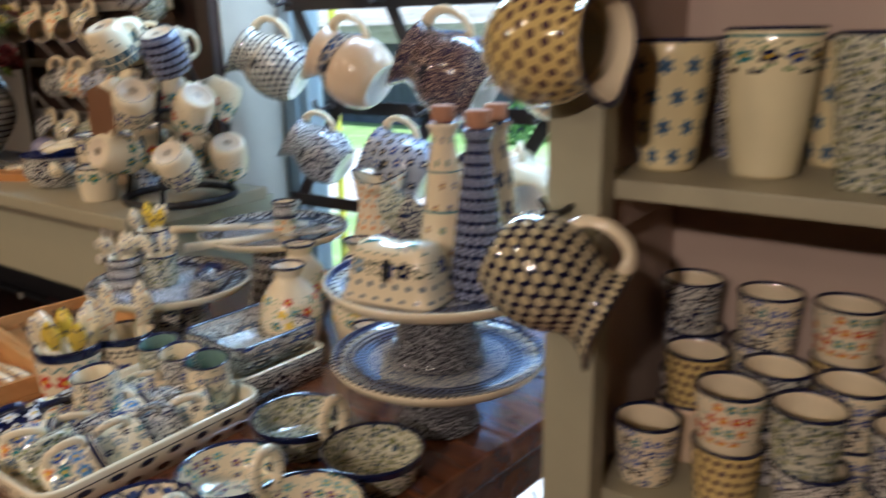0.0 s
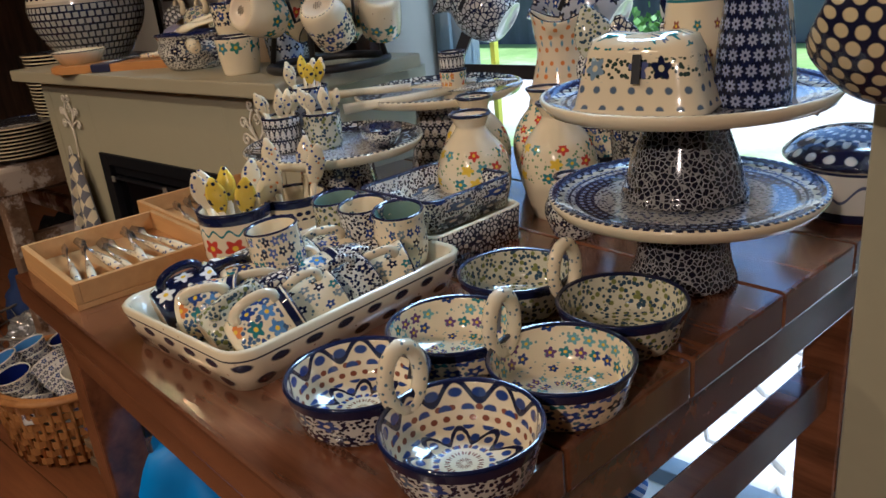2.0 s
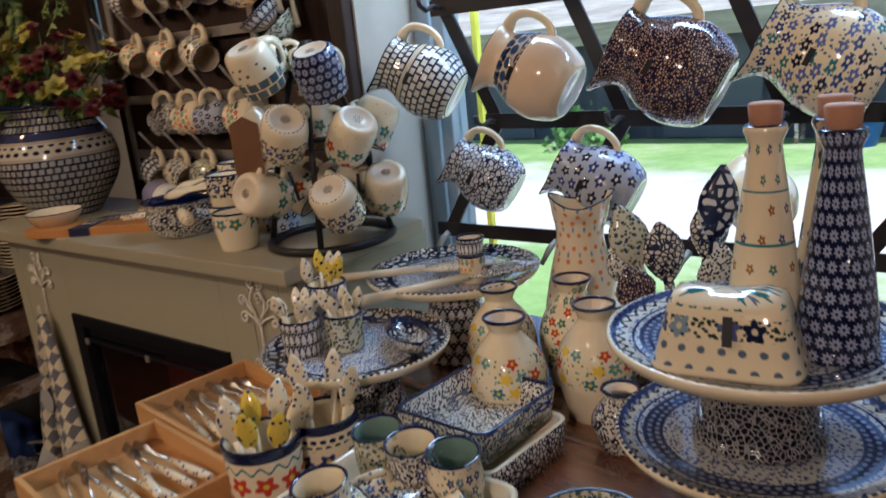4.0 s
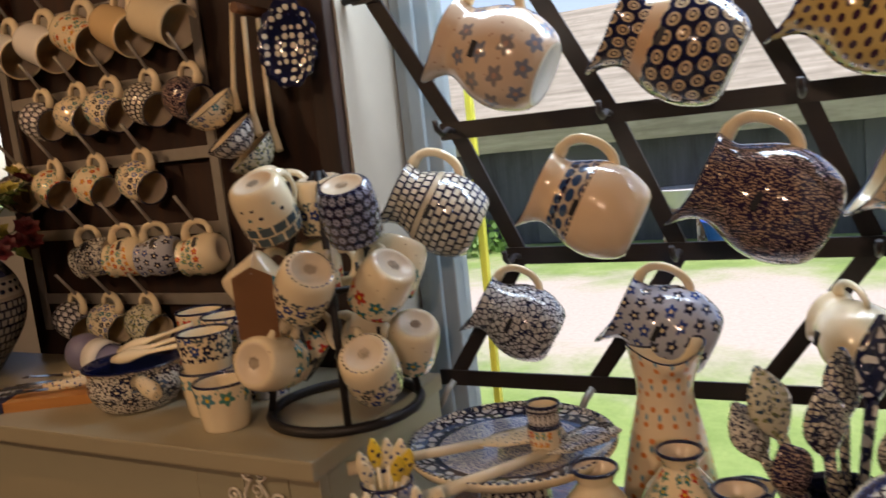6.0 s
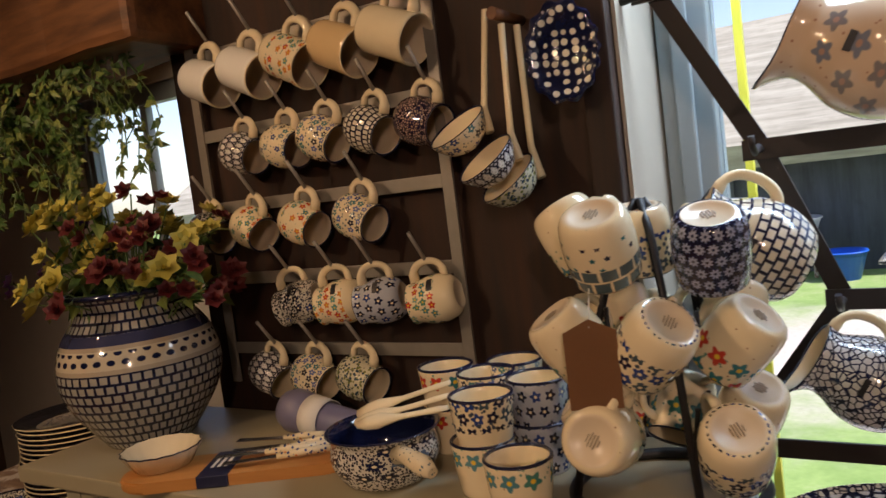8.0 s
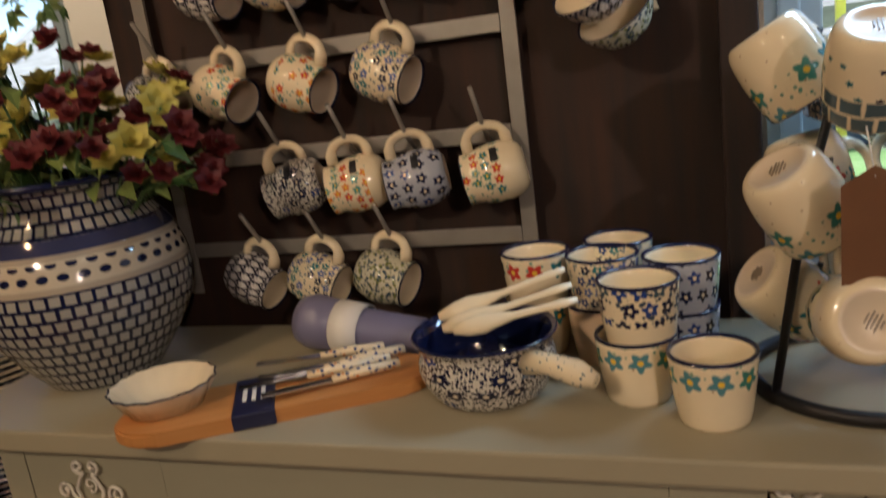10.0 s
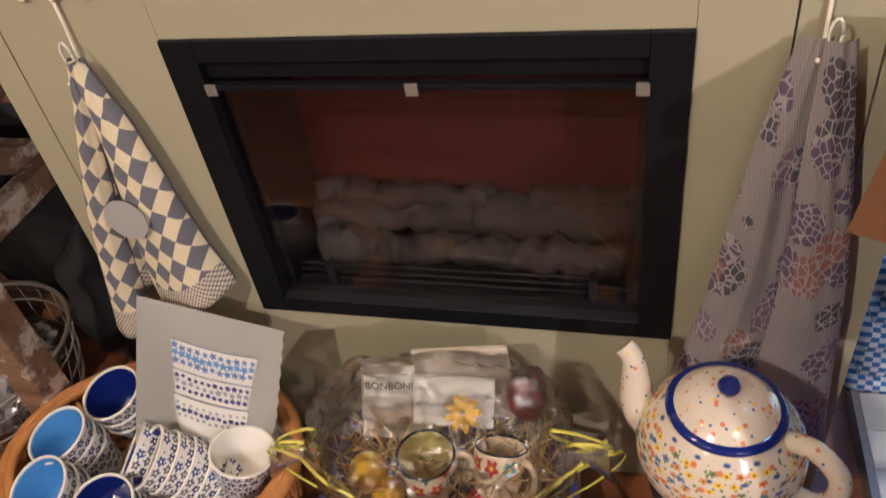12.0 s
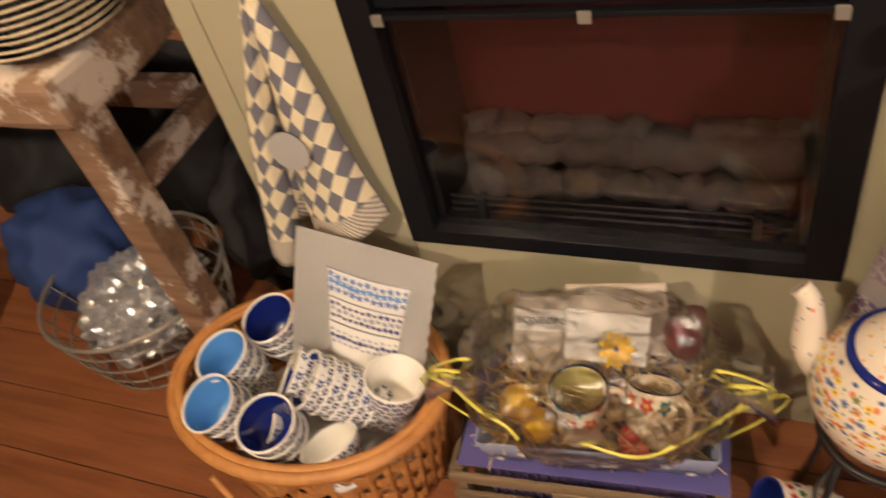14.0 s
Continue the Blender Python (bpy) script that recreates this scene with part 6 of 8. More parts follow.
# butter dish
t = thing("butter_dish", pose(-0.510, 0.757, TOP2, 0, 0, 8) @ Matrix.Diagonal((0.85, 0.9, 0.82, 1)), "cream butter dish cover with a flower garland and small dots", "butter dish")
bm = bmesh.new()
uvl = bm.loops.layers.uv.verify()
rows = []
for j, (k, z) in enumerate(((1.0, 0.0), (1.03, 0.006), (0.99, 0.012), (0.95, 0.03), (0.90, 0.055), (0.85, 0.075), (0.77, 0.087), (0.55, 0.093), (0.001, 0.094))):
    row = []
    for i in range(64):
        a = 2 * math.pi * i / 64
        c, s = math.cos(a), math.sin(a)
        x = 0.082 * (k if k > 0.5 else k) * (abs(c) ** 0.36) * (1 if c > 0 else -1)
        y = 0.05 * (k - 0.15 * (z / 0.093)) * (abs(s) ** 0.5) * (1 if s > 0 else -1)
        row.append(bm.verts.new((x * (1 - 0.08 * z / 0.093), y if k > 0.01 else 0, z + 0.004 * (1 if 0.3 < k < 0.8 else 0) * math.cos(2 * a))))
    rows.append(row)
around = [0.0]
for i in range(64):
    around.append(around[-1] + (rows[3][(i + 1) % 64].co - rows[3][i].co).length)
around = [q / around[-1] for q in around]
for j in range(len(rows) - 1):
    for i in range(64):
        f = bm.faces.new((rows[j][i], rows[j][(i + 1) % 64], rows[j + 1][(i + 1) % 64], rows[j + 1][i]))
        f.smooth = True
        for l, (a, b) in zip(f.loops, ((i, j), (i + 1, j), (i + 1, j + 1), (i, j + 1))):
            l[uvl].uv = (around[a], rows[b][0].co.z)
bm.faces.new(rows[0][::-1])
bmesh.ops.remove_doubles(bm, verts=bm.verts, dist=0.0003)
part("cover", bm, G["butter"], t)
bm = bmesh.new()
box(bm, -0.005, 0.005, -0.0012, 0.0, -0.017, 0.017)
part("label", bm, M["ink"], t, "tall black label", at=pose(0.006, -0.0455, 0.058, -12, 0, 0))


def bottle(x, y, z, wall, words, s=1.0, cork=True):
    t = thing("oil_bottle", pose(x, y, z), words, "bottle", "oil bottles")
    bm = bmesh.new()
    pts = smooth_curve([(0.036, 0), (0.039, 0.006), (0.034, 0.06), (0.024, 0.14), (0.0175, 0.185), (0.0165, 0.2), (0.021, 0.212), (0.0205, 0.217)], 4)
    prof, mats = pot_profile([(r * s, q * s) for r, q in pts], 0.004)
    lathe(bm, prof, 40, mats)
    part("body", bm, [G[wall], G["navy"], G["cream"], G["biscuit"]], t)
    if cork:
        bm = bmesh.new()
        lathe(bm, [(0, 0.205 * s), (0.0125 * s, 0.205 * s), (0.0155 * s, 0.222 * s), (0.017 * s, 0.238 * s), (0.015 * s, 0.24 * s), (0, 0.24 * s)], 20)
        part("cork", bm, M["cork"], t, "reddish cork stopper")


bottle(-0.505, 0.856, TOP2, "tower", "tall cream oil bottle with small flowers and a cork", 1.0)
bottle(-0.428, 0.822, TOP2, "rosette", "tall navy oil bottle with grey rosettes and a cork", 1.0)
bottle(-0.452, 0.905, TOP2, "dark_flower", "tall oil bottle with dark flowers and a cork", 1.0)
# covered dish beyond the stand
t = thing("covered_dish", pose(-0.405, 1.155, TABLE), "round lidded navy dish with white dots on the lid", "casserole")
bm = bmesh.new()
prof, mats = pot_profile(smooth_curve([(0.058, 0), (0.066, 0.006), (0.080, 0.045), (0.084, 0.075)], 4))
lathe(bm, prof, 44, mats)
part("body", bm, [G["casserole"], G["cream"], G["cream"], G["biscuit"]], t)
bm = bmesh.new()
lathe(bm, [(0, 0.078), (0.084, 0.078)] + smooth_curve([(0.095, 0.08), (0.096, 0.088), (0.07, 0.108), (0.03, 0.117), (0.008, 0.119)], 4) + [(0, 0.1195)], 44)
part("lid", bm, G["polka"], t, "domed navy lid with white dots")

# shallow wooden boxes with cutlery
def cutlery_box(x, y, rot, words):
    t = thing("wooden_box", pose(x, y, TABLE, 0, 0, rot), words, "box", "cutlery boxes")
    for a, b, c, d, e, f in ((-0.122, 0.122, -0.102, 0.102, 0, 0.008), (-0.122, 0.122, -0.102, -0.094, 0.0085, 0.037), (-0.122, 0.122, 0.094, 0.102, 0.0085, 0.037), (-0.122, -0.114, -0.0938, 0.0938, 0.0085, 0.037), (0.114, 0.122, -0.0938, 0.0938, 0.0085, 0.037)):
        bm = bmesh.new()
        box(bm, a, b, c, d, e, f, 0.001)
        part("board", bm, M["pale_wood"], t)
    for k in range(8):
        m = pose(x, y, TABLE, 0, 0, rot) @ pose(-0.02 + er.uniform(-0.02, 0.02), -0.062 + 0.018 * k, 0.018 + 0.002 * (k % 3), 0, 2, er.uniform(-14, 10))
        c = thing("cake_fork", m, "steel fork with a patterned ceramic handle lying in a box", "fork", "forks in boxes")
        bm = bmesh.new()
        tube(bm, [(0.005, 0, 0), (0.05, 0, 0.001), (0.1, 0, 0.002)], [0.004, 0.0062, 0.0055], 8)
        part("handle", bm, G["spoon"], c)
        bm = bmesh.new()
        tube(bm, [(0.006, 0, 0), (-0.03, 0, 0.0), (-0.045, 0, 0.002), (-0.08, 0, 0.001)], [0.0022, 0.002, 0.007, 0.005], 6, flat=0.25)
        part("fork_head", bm, M["steel"], c)


cutlery_box(-1.212, 0.49, -7, "shallow pale wooden box of ceramic-handled forks")
cutlery_box(-1.272, 0.708, -7, "shallow pale wooden box of ceramic-handled spoons behind another box")


def spoon_cup(x, y, z, wall, n, seed, s=1.0, tilt=0.35, kinds=("spoon", "yellow_spoon"), words="", L=0.085):
    cup(pose(x, y, z), wall, "tub", "cream", "navy", s, words or "patterned cup holding small ceramic spoons", name="spoon_cup")
    rr = random.Random(seed)
    for k in range(n):
        a = 2 * math.pi * k / n + rr.uniform(-0.3, 0.3)
        lean_ = Vector((math.cos(a) * tilt * rr.uniform(0.4, 1), math.sin(a) * tilt * rr.uniform(0.4, 1), 1)).normalized()
        o = Vector((x, y, z + 0.012)) + Vector((math.cos(a), math.sin(a), 0)) * 0.014 * s
        c = thing("ceramic_spoon", axes(o, lean_, (0.72 + rr.uniform(-0.3, 0.3), 0.68, 0)), "small ceramic spoon with a painted bowl standing in a cup", "spoon", "spoons in cups")
        bm = bmesh.new()
        ln = L * rr.uniform(0.92, 1.12) * s + 0.026
        tube(bm, [(0, 0, 0), (0, 0, ln * 0.35), (0, 0, ln * 0.7)], [0.004 * s, 0.0042 * s, 0.0045 * s], 8)
        part("handle", bm, G["cream"], c)
        bm = bmesh.new()
        tube(bm, [(0, 0, ln * 0.66 + ln * 0.46 * i / 7) for i in range(8)], [q * s for q in (0.0042, 0.0085, 0.0115, 0.0135, 0.0135, 0.0115, 0.0075, 0.0025)], 12)
        for v in bm.verts:
            v.co.y *= 0.35
        part("spoon_head", bm, G[kinds[k % len(kinds)]], c)


spoon_cup(-1.035, 0.582, TABLE, "red_cup", 7, 1, 1.04, 0.42, ("yellow_spoon", "spoon", "spoon"), "cup with red flowers holding painted ceramic spoons", 0.092)
spoon_cup(-1.015, 0.668, TABLE, "blue_cup", 4, 2, 1.0, 0.34, ("spoon",), "cup with blue flowers holding ceramic spoons", 0.105)
# second stand with three little cups and a boat dish
cake_stand(-1.075, 0.805, TABLE, 0.142, 0.118, "dense", "plate_net", "low blue netted cake stand carrying cups of spoons", 0.075, 0.058)
CZ = TABLE + 0.118
spoon_cup(-1.135, 0.755, CZ, "hearts", 7, 3, 0.62, 0.4, ("spoon",), "small blue cup of ceramic spoons on a cake stand", 0.075)
spoon_cup(-1.09, 0.80, CZ, "leafy", 6, 4, 0.62, 0.3, ("spoon",), "small patterned cup of ceramic spoons on a cake stand", 0.075)
spoon_cup(-1.145, 0.825, CZ + 0.03, "blue_daisy", 7, 5, 0.66, 0.35, ("yellow_spoon", "spoon", "spoon"), "small blue cup of yellow ceramic spoons on a cake stand", 0.08)
cup(pose(-1.145, 0.825, CZ), "dense", "beaker", scale=0.4, label="tiny cup under another cup", name="spoon_cup")
t = thing("boat_dish", pose(-0.995, 0.835, CZ + 0.004, 0, -6, -38), "narrow boat-shaped dish resting on a cake stand", "dish")
bm = bmesh.new()
lathe(bm, [(0, 0), (0.02, 0), (0.028, 0.012), (0.032, 0.024), (0.031, 0.026), (0.027, 0.014), (0.018, 0.004), (0, 0.004)], 48, [0, 0, 0, 1, 1, 2, 2], bulge=lambda a, z: 2.7 / math.hypot(math.cos(a), 2.7 * math.sin(a)))
part("boat", bm, [G["dense"], G["navy"], G["dense"]], t)
# third stand with hearts
cake_stand(-1.09, 1.075, TABLE, 0.153, 0.153, "hearts", "plate_net", "tall navy cake stand with rows of white hearts", 0.066, 0.046)
DZ = TABLE + 0.153
cup(pose(-1.025, 1.045, DZ), "red_flower", "beaker", scale=0.56, label="tiny stacked cup with red flowers on a cake stand", name="small_cup")
cup(pose(-1.025, 1.045, DZ + 0.03), "hearts", "beaker", scale=0.56, label="tiny patterned cup stacked on a cake stand", name="small_cup")
for a, b, w in (((-1.27, 0.92, 0.012), (-1.02, 1.10, 0.02), "sprig"), ((-1.13, 0.88, 0.005), (-0.95, 1.12, 0.02), "dense")):
    A, B = Vector(a) + Vector((0, 0, DZ)), Vector(b) + Vector((0, 0, DZ))
    sv = thing("cake_server", axes(A, B - A, (0, 0, 1)), "long-handled ceramic cake server lying across a cake stand", "cake server", "cake servers")
    L = (B - A).length
    bm = bmesh.new()
    tube(bm, [(0, 0, 0), (0, 0, L * 0.3), (0, 0, L * 0.62)], [0.008, 0.006, 0.006], 8, flat=1.3)
    part("handle", bm, G["cream"], sv)
    bm = bmesh.new()
    tube(bm, [(0, 0, L * 0.6), (0, 0, L * 0.7), (0, 0, L * 0.9), (0, 0, L)], [0.008, 0.026, 0.034, 0.02], 10, flat=0.999)
    for v in bm.verts:
        v.co.x *= 0.16
    part("blade", bm, G[w], sv)
# oblong bakers
t = thing("baking_dish", pose(-0.84, 0.782, TABLE, 0, 0, -4), "cream lattice-patterned rectangular baking dish under another", "dish", "baking dishes")
bm = bmesh.new()
oblong(bm, 0.165, 0.178, 0.05, 0.007, 0.02, 0.004)
part("dish_body", bm, [G["lattice"], G["cream"], G["cream"]], t)
t = thing("baking_dish", pose(-0.85, 0.79, TABLE + 0.048, 0, 0, -4), "navy speckled rectangular baking dish with notched handles stacked on another", "dish", "baking dishes")
bm = bmesh.new()
oblong(bm, 0.155, 0.165, 0.042, 0.007, 0.018, 0.006)
for v in bm.verts:
    if abs(v.co.x) < 0.03 and v.co.y < -0.07 and v.co.z > 0.03:
        v.co.z -= 0.016
        v.co.y -= 0.012
part("dish_body", bm, [G["dense"], G["navy"], G["dense"]], t)


def vase(x, y, wall, h, r, neck, words, z=TABLE):
    pts = smooth_curve([(r * 0.62, 0), (r * 0.75, 0.006), (r, h * 0.42), (r * 0.86, h * 0.66), (neck, h * 0.86), (neck * 1.0, h * 0.92), (neck * 1.28, h)], 4)
    prof, mats = pot_profile(pts, 0.004)
    bm = bmesh.new()
    lathe(bm, prof, 44, mats)
    t = thing("bud_vase", pose(x, y, z), words, "vase", "bud vases")
    part("body", bm, [G[wall], G["navy"], G["biscuit"], G["biscuit"]], t)
    part("rim", lip_ring(neck * 1.28 - 0.0016, h + 0.0005, 0.0026), G["navy"], t)


vase(-0.868, 0.897, "meadow", 0.162, 0.056, 0.024, "round cream bud vase with a flower garland")
vase(-0.945, 1.0, "meadow", 0.165, 0.056, 0.024, "round cream bud vase with a flower garland at the back")
vase(-0.768, 0.975, "meadow", 0.168, 0.057, 0.024, "round cream bud vase with red and teal flowers")
vase(-0.85, 1.065, "teal_flower", 0.17, 0.056, 0.024, "round cream bud vase with teal flowers at the back")
vase(-0.697, 0.902, "dense", 0.085, 0.04, 0.02, "small squat navy speckled vase")
# tall carafe
t = thing("carafe", pose(-0.885, 1.165, TABLE), "tall cream carafe with orange dots and a flared wavy lip", "carafe")
pts = smooth_curve([(0.055, 0), (0.061, 0.006), (0.069, 0.055), (0.055, 0.14), (0.041, 0.2), (0.040, 0.23), (0.050, 0.275)], 5)
prof, mats = pot_profile(pts, 0.004)
bm = bmesh.new()
lathe(bm, prof, 48, mats, bulge=lambda a, z: 1 + (0.22 * max(0, (z - 0.22) / 0.055) * max(0.0, math.cos(a - 0.5)) ** 3))
for v in bm.verts:
    if v.co.z > 0.25:
        v.co.z += 0.01 * math.cos(2 * math.atan2(v.co.y, v.co.x) - 1)
part("body", bm, [G["dot_vase"], G["navy"], G["cream"], G["biscuit"]], t)
# crock of long spoons
t = thing("utensil_crock", pose(-0.66, 1.06, TABLE), "blue patterned crock filled with large ceramic spoons", "crock")
bm = bmesh.new()
prof, mats = pot_profile(smooth_curve([(0.05, 0), (0.054, 0.006), (0.058, 0.07), (0.062, 0.135)], 4), 0.005)
lathe(bm, prof, 44, mats)
part("body", bm, [G["dense"], G["navy"], G["navy"], G["biscuit"]], t)
for k, (a, tl, L, w) in enumerate(((200, 0.3, 0.29, "leafy"), (170, 0.5, 0.24, "dense"), (230, 0.4, 0.22, "speck"), (20, 0.12, 0.33, "plate_net"), (90, 0.3, 0.28, "lattice"), (320, 0.3, 0.25, "dense"), (250, 0.2, 0.27, "lattice"))):
    d = Vector((math.cos(radians(a)) * tl, math.sin(radians(a)) * tl, 1)).normalized()
    o = Vector((-0.66, 1.06, TABLE + 0.01)) + Vector((d.x, d.y, 0)) * 0.03
    c = thing("serving_spoon", axes(o, d, (0.75, 0.66, 0)), "large patterned ceramic serving spoon standing in a crock", "spoon", "serving spoons")
    bm = bmesh.new()
    tube(bm, [(0, 0, 0), (0, 0, L * 0.4), (0, 0, L * 0.74)], [0.007, 0.006, 0.0075], 8)
    part("handle", bm, G[w], c)
    bm = bmesh.new()
    tube(bm, [(0, 0, L * 0.72 + L * 0.32 * i / 7) for i in range(8)], (0.008, 0.018, 0.025, 0.029, 0.028, 0.023, 0.014, 0.004), 14)
    for v in bm.verts:
        v.co.y *= 0.4
    part("spoon_head", bm, G[w], c)
jug(pose(-0.775, 1.11, TABLE, 0, 0, 40), "blue_flower", 0.72, "small cream creamer with blue bands standing on the table")

# ---- things on the floor before the fireplace ----
bk = thing("wicker_basket", pose(-2.326, 0.70, FLOOR), "oval orange-brown chip-wood basket full of small porcelain cups", "basket")
RXB, RYB, BH = 0.242, 0.18, 0.235


def oval(k, n, sx, sy):
    a = 2 * math.pi * k / n
    return math.cos(a) * sx, math.sin(a) * sy


bm = bmesh.new()
n = 40
vs = [bm.verts.new((*oval(k, n, RXB * 0.8, RYB * 0.8), 0.004)) for k in range(n)]
bm.faces.new(vs)
bmesh.ops.solidify(bm, geom=list(bm.faces), thickness=0.004)
part("bottom", bm, M["wicker"], bk)
for j in range(7):
    z = 0.014 + 0.029 * j
    f = 0.82 + 0.16 * (z / BH)
    bm = bmesh.new()
    ins_, outs = [], []
    N = 84
    for k in range(N):
        wv = 0.0045 * (1 if (k // 2 + j) % 2 else -1)
        for lst, e in ((ins_, -0.0012), (outs, 0.0012)):
            x, y = oval(k, N, RXB * f + wv + e, RYB * f + wv + e)
            lst.append((bm.verts.new((x, y, z)), bm.verts.new((x, y, z + 0.021))))
    for k in range(N):
        q = (k + 1) % N
        for lst in (ins_, outs):
            bm.faces.new((lst[k][0], lst[q][0], lst[q][1], lst[k][1]))
        bm.faces.new((ins_[k][1], ins_[q][1], outs[q][1], outs[k][1]))
        bm.faces.new((ins_[k][0], ins_[q][0], outs[q][0], outs[k][0]))
    part("weaver", bm, M["wicker"], bk)
for k in range(42):
    bm = bmesh.new()
    a0 = 2 * math.pi * (k + 0.5) / 42
    pts = []
    for z in (0.004, 0.12, 0.225):
        f = 0.82 + 0.16 * (z / BH)
        pts.append((math.cos(a0) * RXB * f, math.sin(a0) * RYB * f, z))
    tube(bm, pts, 0.007, 4, flat=0.25)
    part("stake", bm, M["wicker"], bk)
for dr in (-0.006, 0.006):
    bm = bmesh.new()
    tube(bm, [(*oval(k, 48, RXB * 0.985 + dr, RYB * 0.985 + dr), 0.225) for k in range(48)], 0.0085, 8, True, flat=1.3)
    part("rim", bm, M["wicker"], bk)
for s in (-1,):
    bm = bmesh.new()
    tube(bm, [(-0.08 + 0.16 * k / 10, -RYB - 0.012 - 0.02 * math.sin(math.pi * k / 10), 0.20 - 0.075 * math.sin(math.pi * k / 10)) for k in range(11)], 0.006, 8)
    part("handle", bm, M["wicker"], bk)
bm = bmesh.new()
box(bm, -0.16, 0.16, -0.1, 0.1, 0.01, 0.10, 0.03)
part("filling", bm, M["paper"], bk, "packing paper under the cups")
pc = random.Random(9)
STACKS = (
    ((-2.425, 0.606, 0.245), (-0.12, -0.3, 0.93), "azure", 3), ((-2.45, 0.694, 0.25), (-0.12, -0.2, 0.96), "azure", 3), ((-2.41, 0.786, 0.245), (-0.05, -0.22, 0.96), "cobalt", 3), ((-2.315, 0.598, 0.236), (0.05, -0.2, 0.98), "cobalt", 3),
    ((-2.278, 0.677, 0.25), (-0.62, -0.25, 0.72), "cobalt", 5), ((-2.33, 0.70, 0.22), (-0.75, -0.2, 0.6), "cobalt", 2), ((-2.372, 0.63, 0.165), (-0.5, -0.4, 0.7), "white", 1),
    ((-2.225, 0.61, 0.19), (-0.35, 0.25, 0.85), "white", 1), ((-2.135, 0.71, 0.245), (0.25, 0.15, 0.95), "white", 1),
)
for c, d, ins_, n_ in STACKS:
    d = Vector(d).normalized()
    for k in range(n_):
        o = Vector(c) - Vector((0.016, 0.009, 0.012)) - d * (0.074 + 0.027 * k)
        cup(axes(o, d, (1, 0, 0)), "porcelain", "low_cup", ins_, "white", 0.98, "white porcelain cup with blue flowers stacked in a basket", group="porcelain cups in the basket")

# printed card showing three stacked cups
cd = thing("display_card", axes((-2.262, 0.70, 0.115), (0.05, -0.93, 0.37), (1, 0.02, -0.22)) @ Matrix.Scale(1.34, 4), "grey display card with a picture of three stacked porcelain cups", "card")
bm = bmesh.new()
N = 26
W, H = 0.175, 0.235
pts = [(-W / 2, 0), (W / 2, 0)] + [(W / 2 - (0.002 if k % 2 else 0), H * k / N) for k in range(1, N)] + [(W / 2, H), (-W / 2, H)]
vs = [bm.verts.new((x, y, 0)) for x, y in pts]
bm.faces.new(vs)
bmesh.ops.solidify(bm, geom=list(bm.faces), thickness=0.0015)
part("sheet", bm, M["card"], cd)
bm = bmesh.new()
vs = [bm.verts.new((x, y, 0.0022)) for x, y in ((-W / 2 + 0.001, 0.001), (W / 2 - 0.004, 0.001), (W / 2 - 0.004, 0.075), (-W / 2 + 0.001, 0.06))]
bm.faces.new(vs)
part("printed_ground", bm, M["sand"], cd, "beige printed lower strip")
for y0, y1, w0, w1 in ((0.022, 0.125, 0.027, 0.047), (0.126, 0.158, 0.044, 0.049), (0.159, 0.196, 0.047, 0.053)):
    bm = bmesh.new()
    sag = [(-w1 + 2 * w1 * k / 10, y1 - 0.004 * math.sin(math.pi * k / 10)) for k in range(10, -1, -1)]
    foot = [(-w0 + 2 * w0 * k / 10, y0 - 0.004 * math.sin(math.pi * k / 10)) for k in range(11)]
    bm.faces.new([bm.verts.new((x + 0.008, y, 0.0028)) for x, y in foot + sag])
    part("printed_cup", bm, M["paper"], cd, "white printed cup")
    bm = bmesh.new()
    low = [(x, y - 0.0016) for x, y in sag]
    bm.faces.new([bm.verts.new((x + 0.008, y, 0.0031)) for x, y in sag + low[::-1]])
    part("printed_rim", bm, M["blue_grey_print"], cd, "grey printed rim line")
cr = random.Random(2)


def printed_flower(x, y, r, mat):
    bm = bmesh.new()
    a0 = cr.uniform(0, 6)
    bm.faces.new([bm.verts.new((x + 0.008 + r * (0.72 + 0.28 * math.cos(5 * a)) * math.cos(a + a0), y + r * (0.72 + 0.28 * math.cos(5 * a)) * math.sin(a + a0), 0.0034)) for a in (2 * math.pi * i / 20 for i in range(20))])
    part("printed_flower", bm, M[mat], cd, "blue printed flower")


for row, (y, half, size, mat) in enumerate(((0.187, 0.047, 0.0048, "blue_print"), (0.178, 0.046, 0.0056, "light_blue_print"), (0.169, 0.045, 0.005, "blue_print"), (0.150, 0.043, 0.0042, "dark_blue_print"), (0.142, 0.042, 0.0046, "blue_grey_print"), (0.134, 0.041, 0.004, "dark_blue_print"), (0.114, 0.041, 0.0028, "blue_grey_print"), (0.106, 0.040, 0.0045, "dark_blue_print"), (0.098, 0.038, 0.0032, "blue_grey_print"))):
    count = 11 + row % 2
    for k in range(count):
        q = -1 + 2 * k / (count - 1)
        printed_flower(q * half, y - 0.004 * (1 - q * q) + cr.uniform(-0.001, 0.001), size * cr.uniform(0.75, 1.1), mat)
for x, y in ((-0.012, 0.07), (0.02, 0.078), (0.022, 0.052), (-0.018, 0.048)):
    printed_flower(x, y, 0.003, "dark_blue_print")

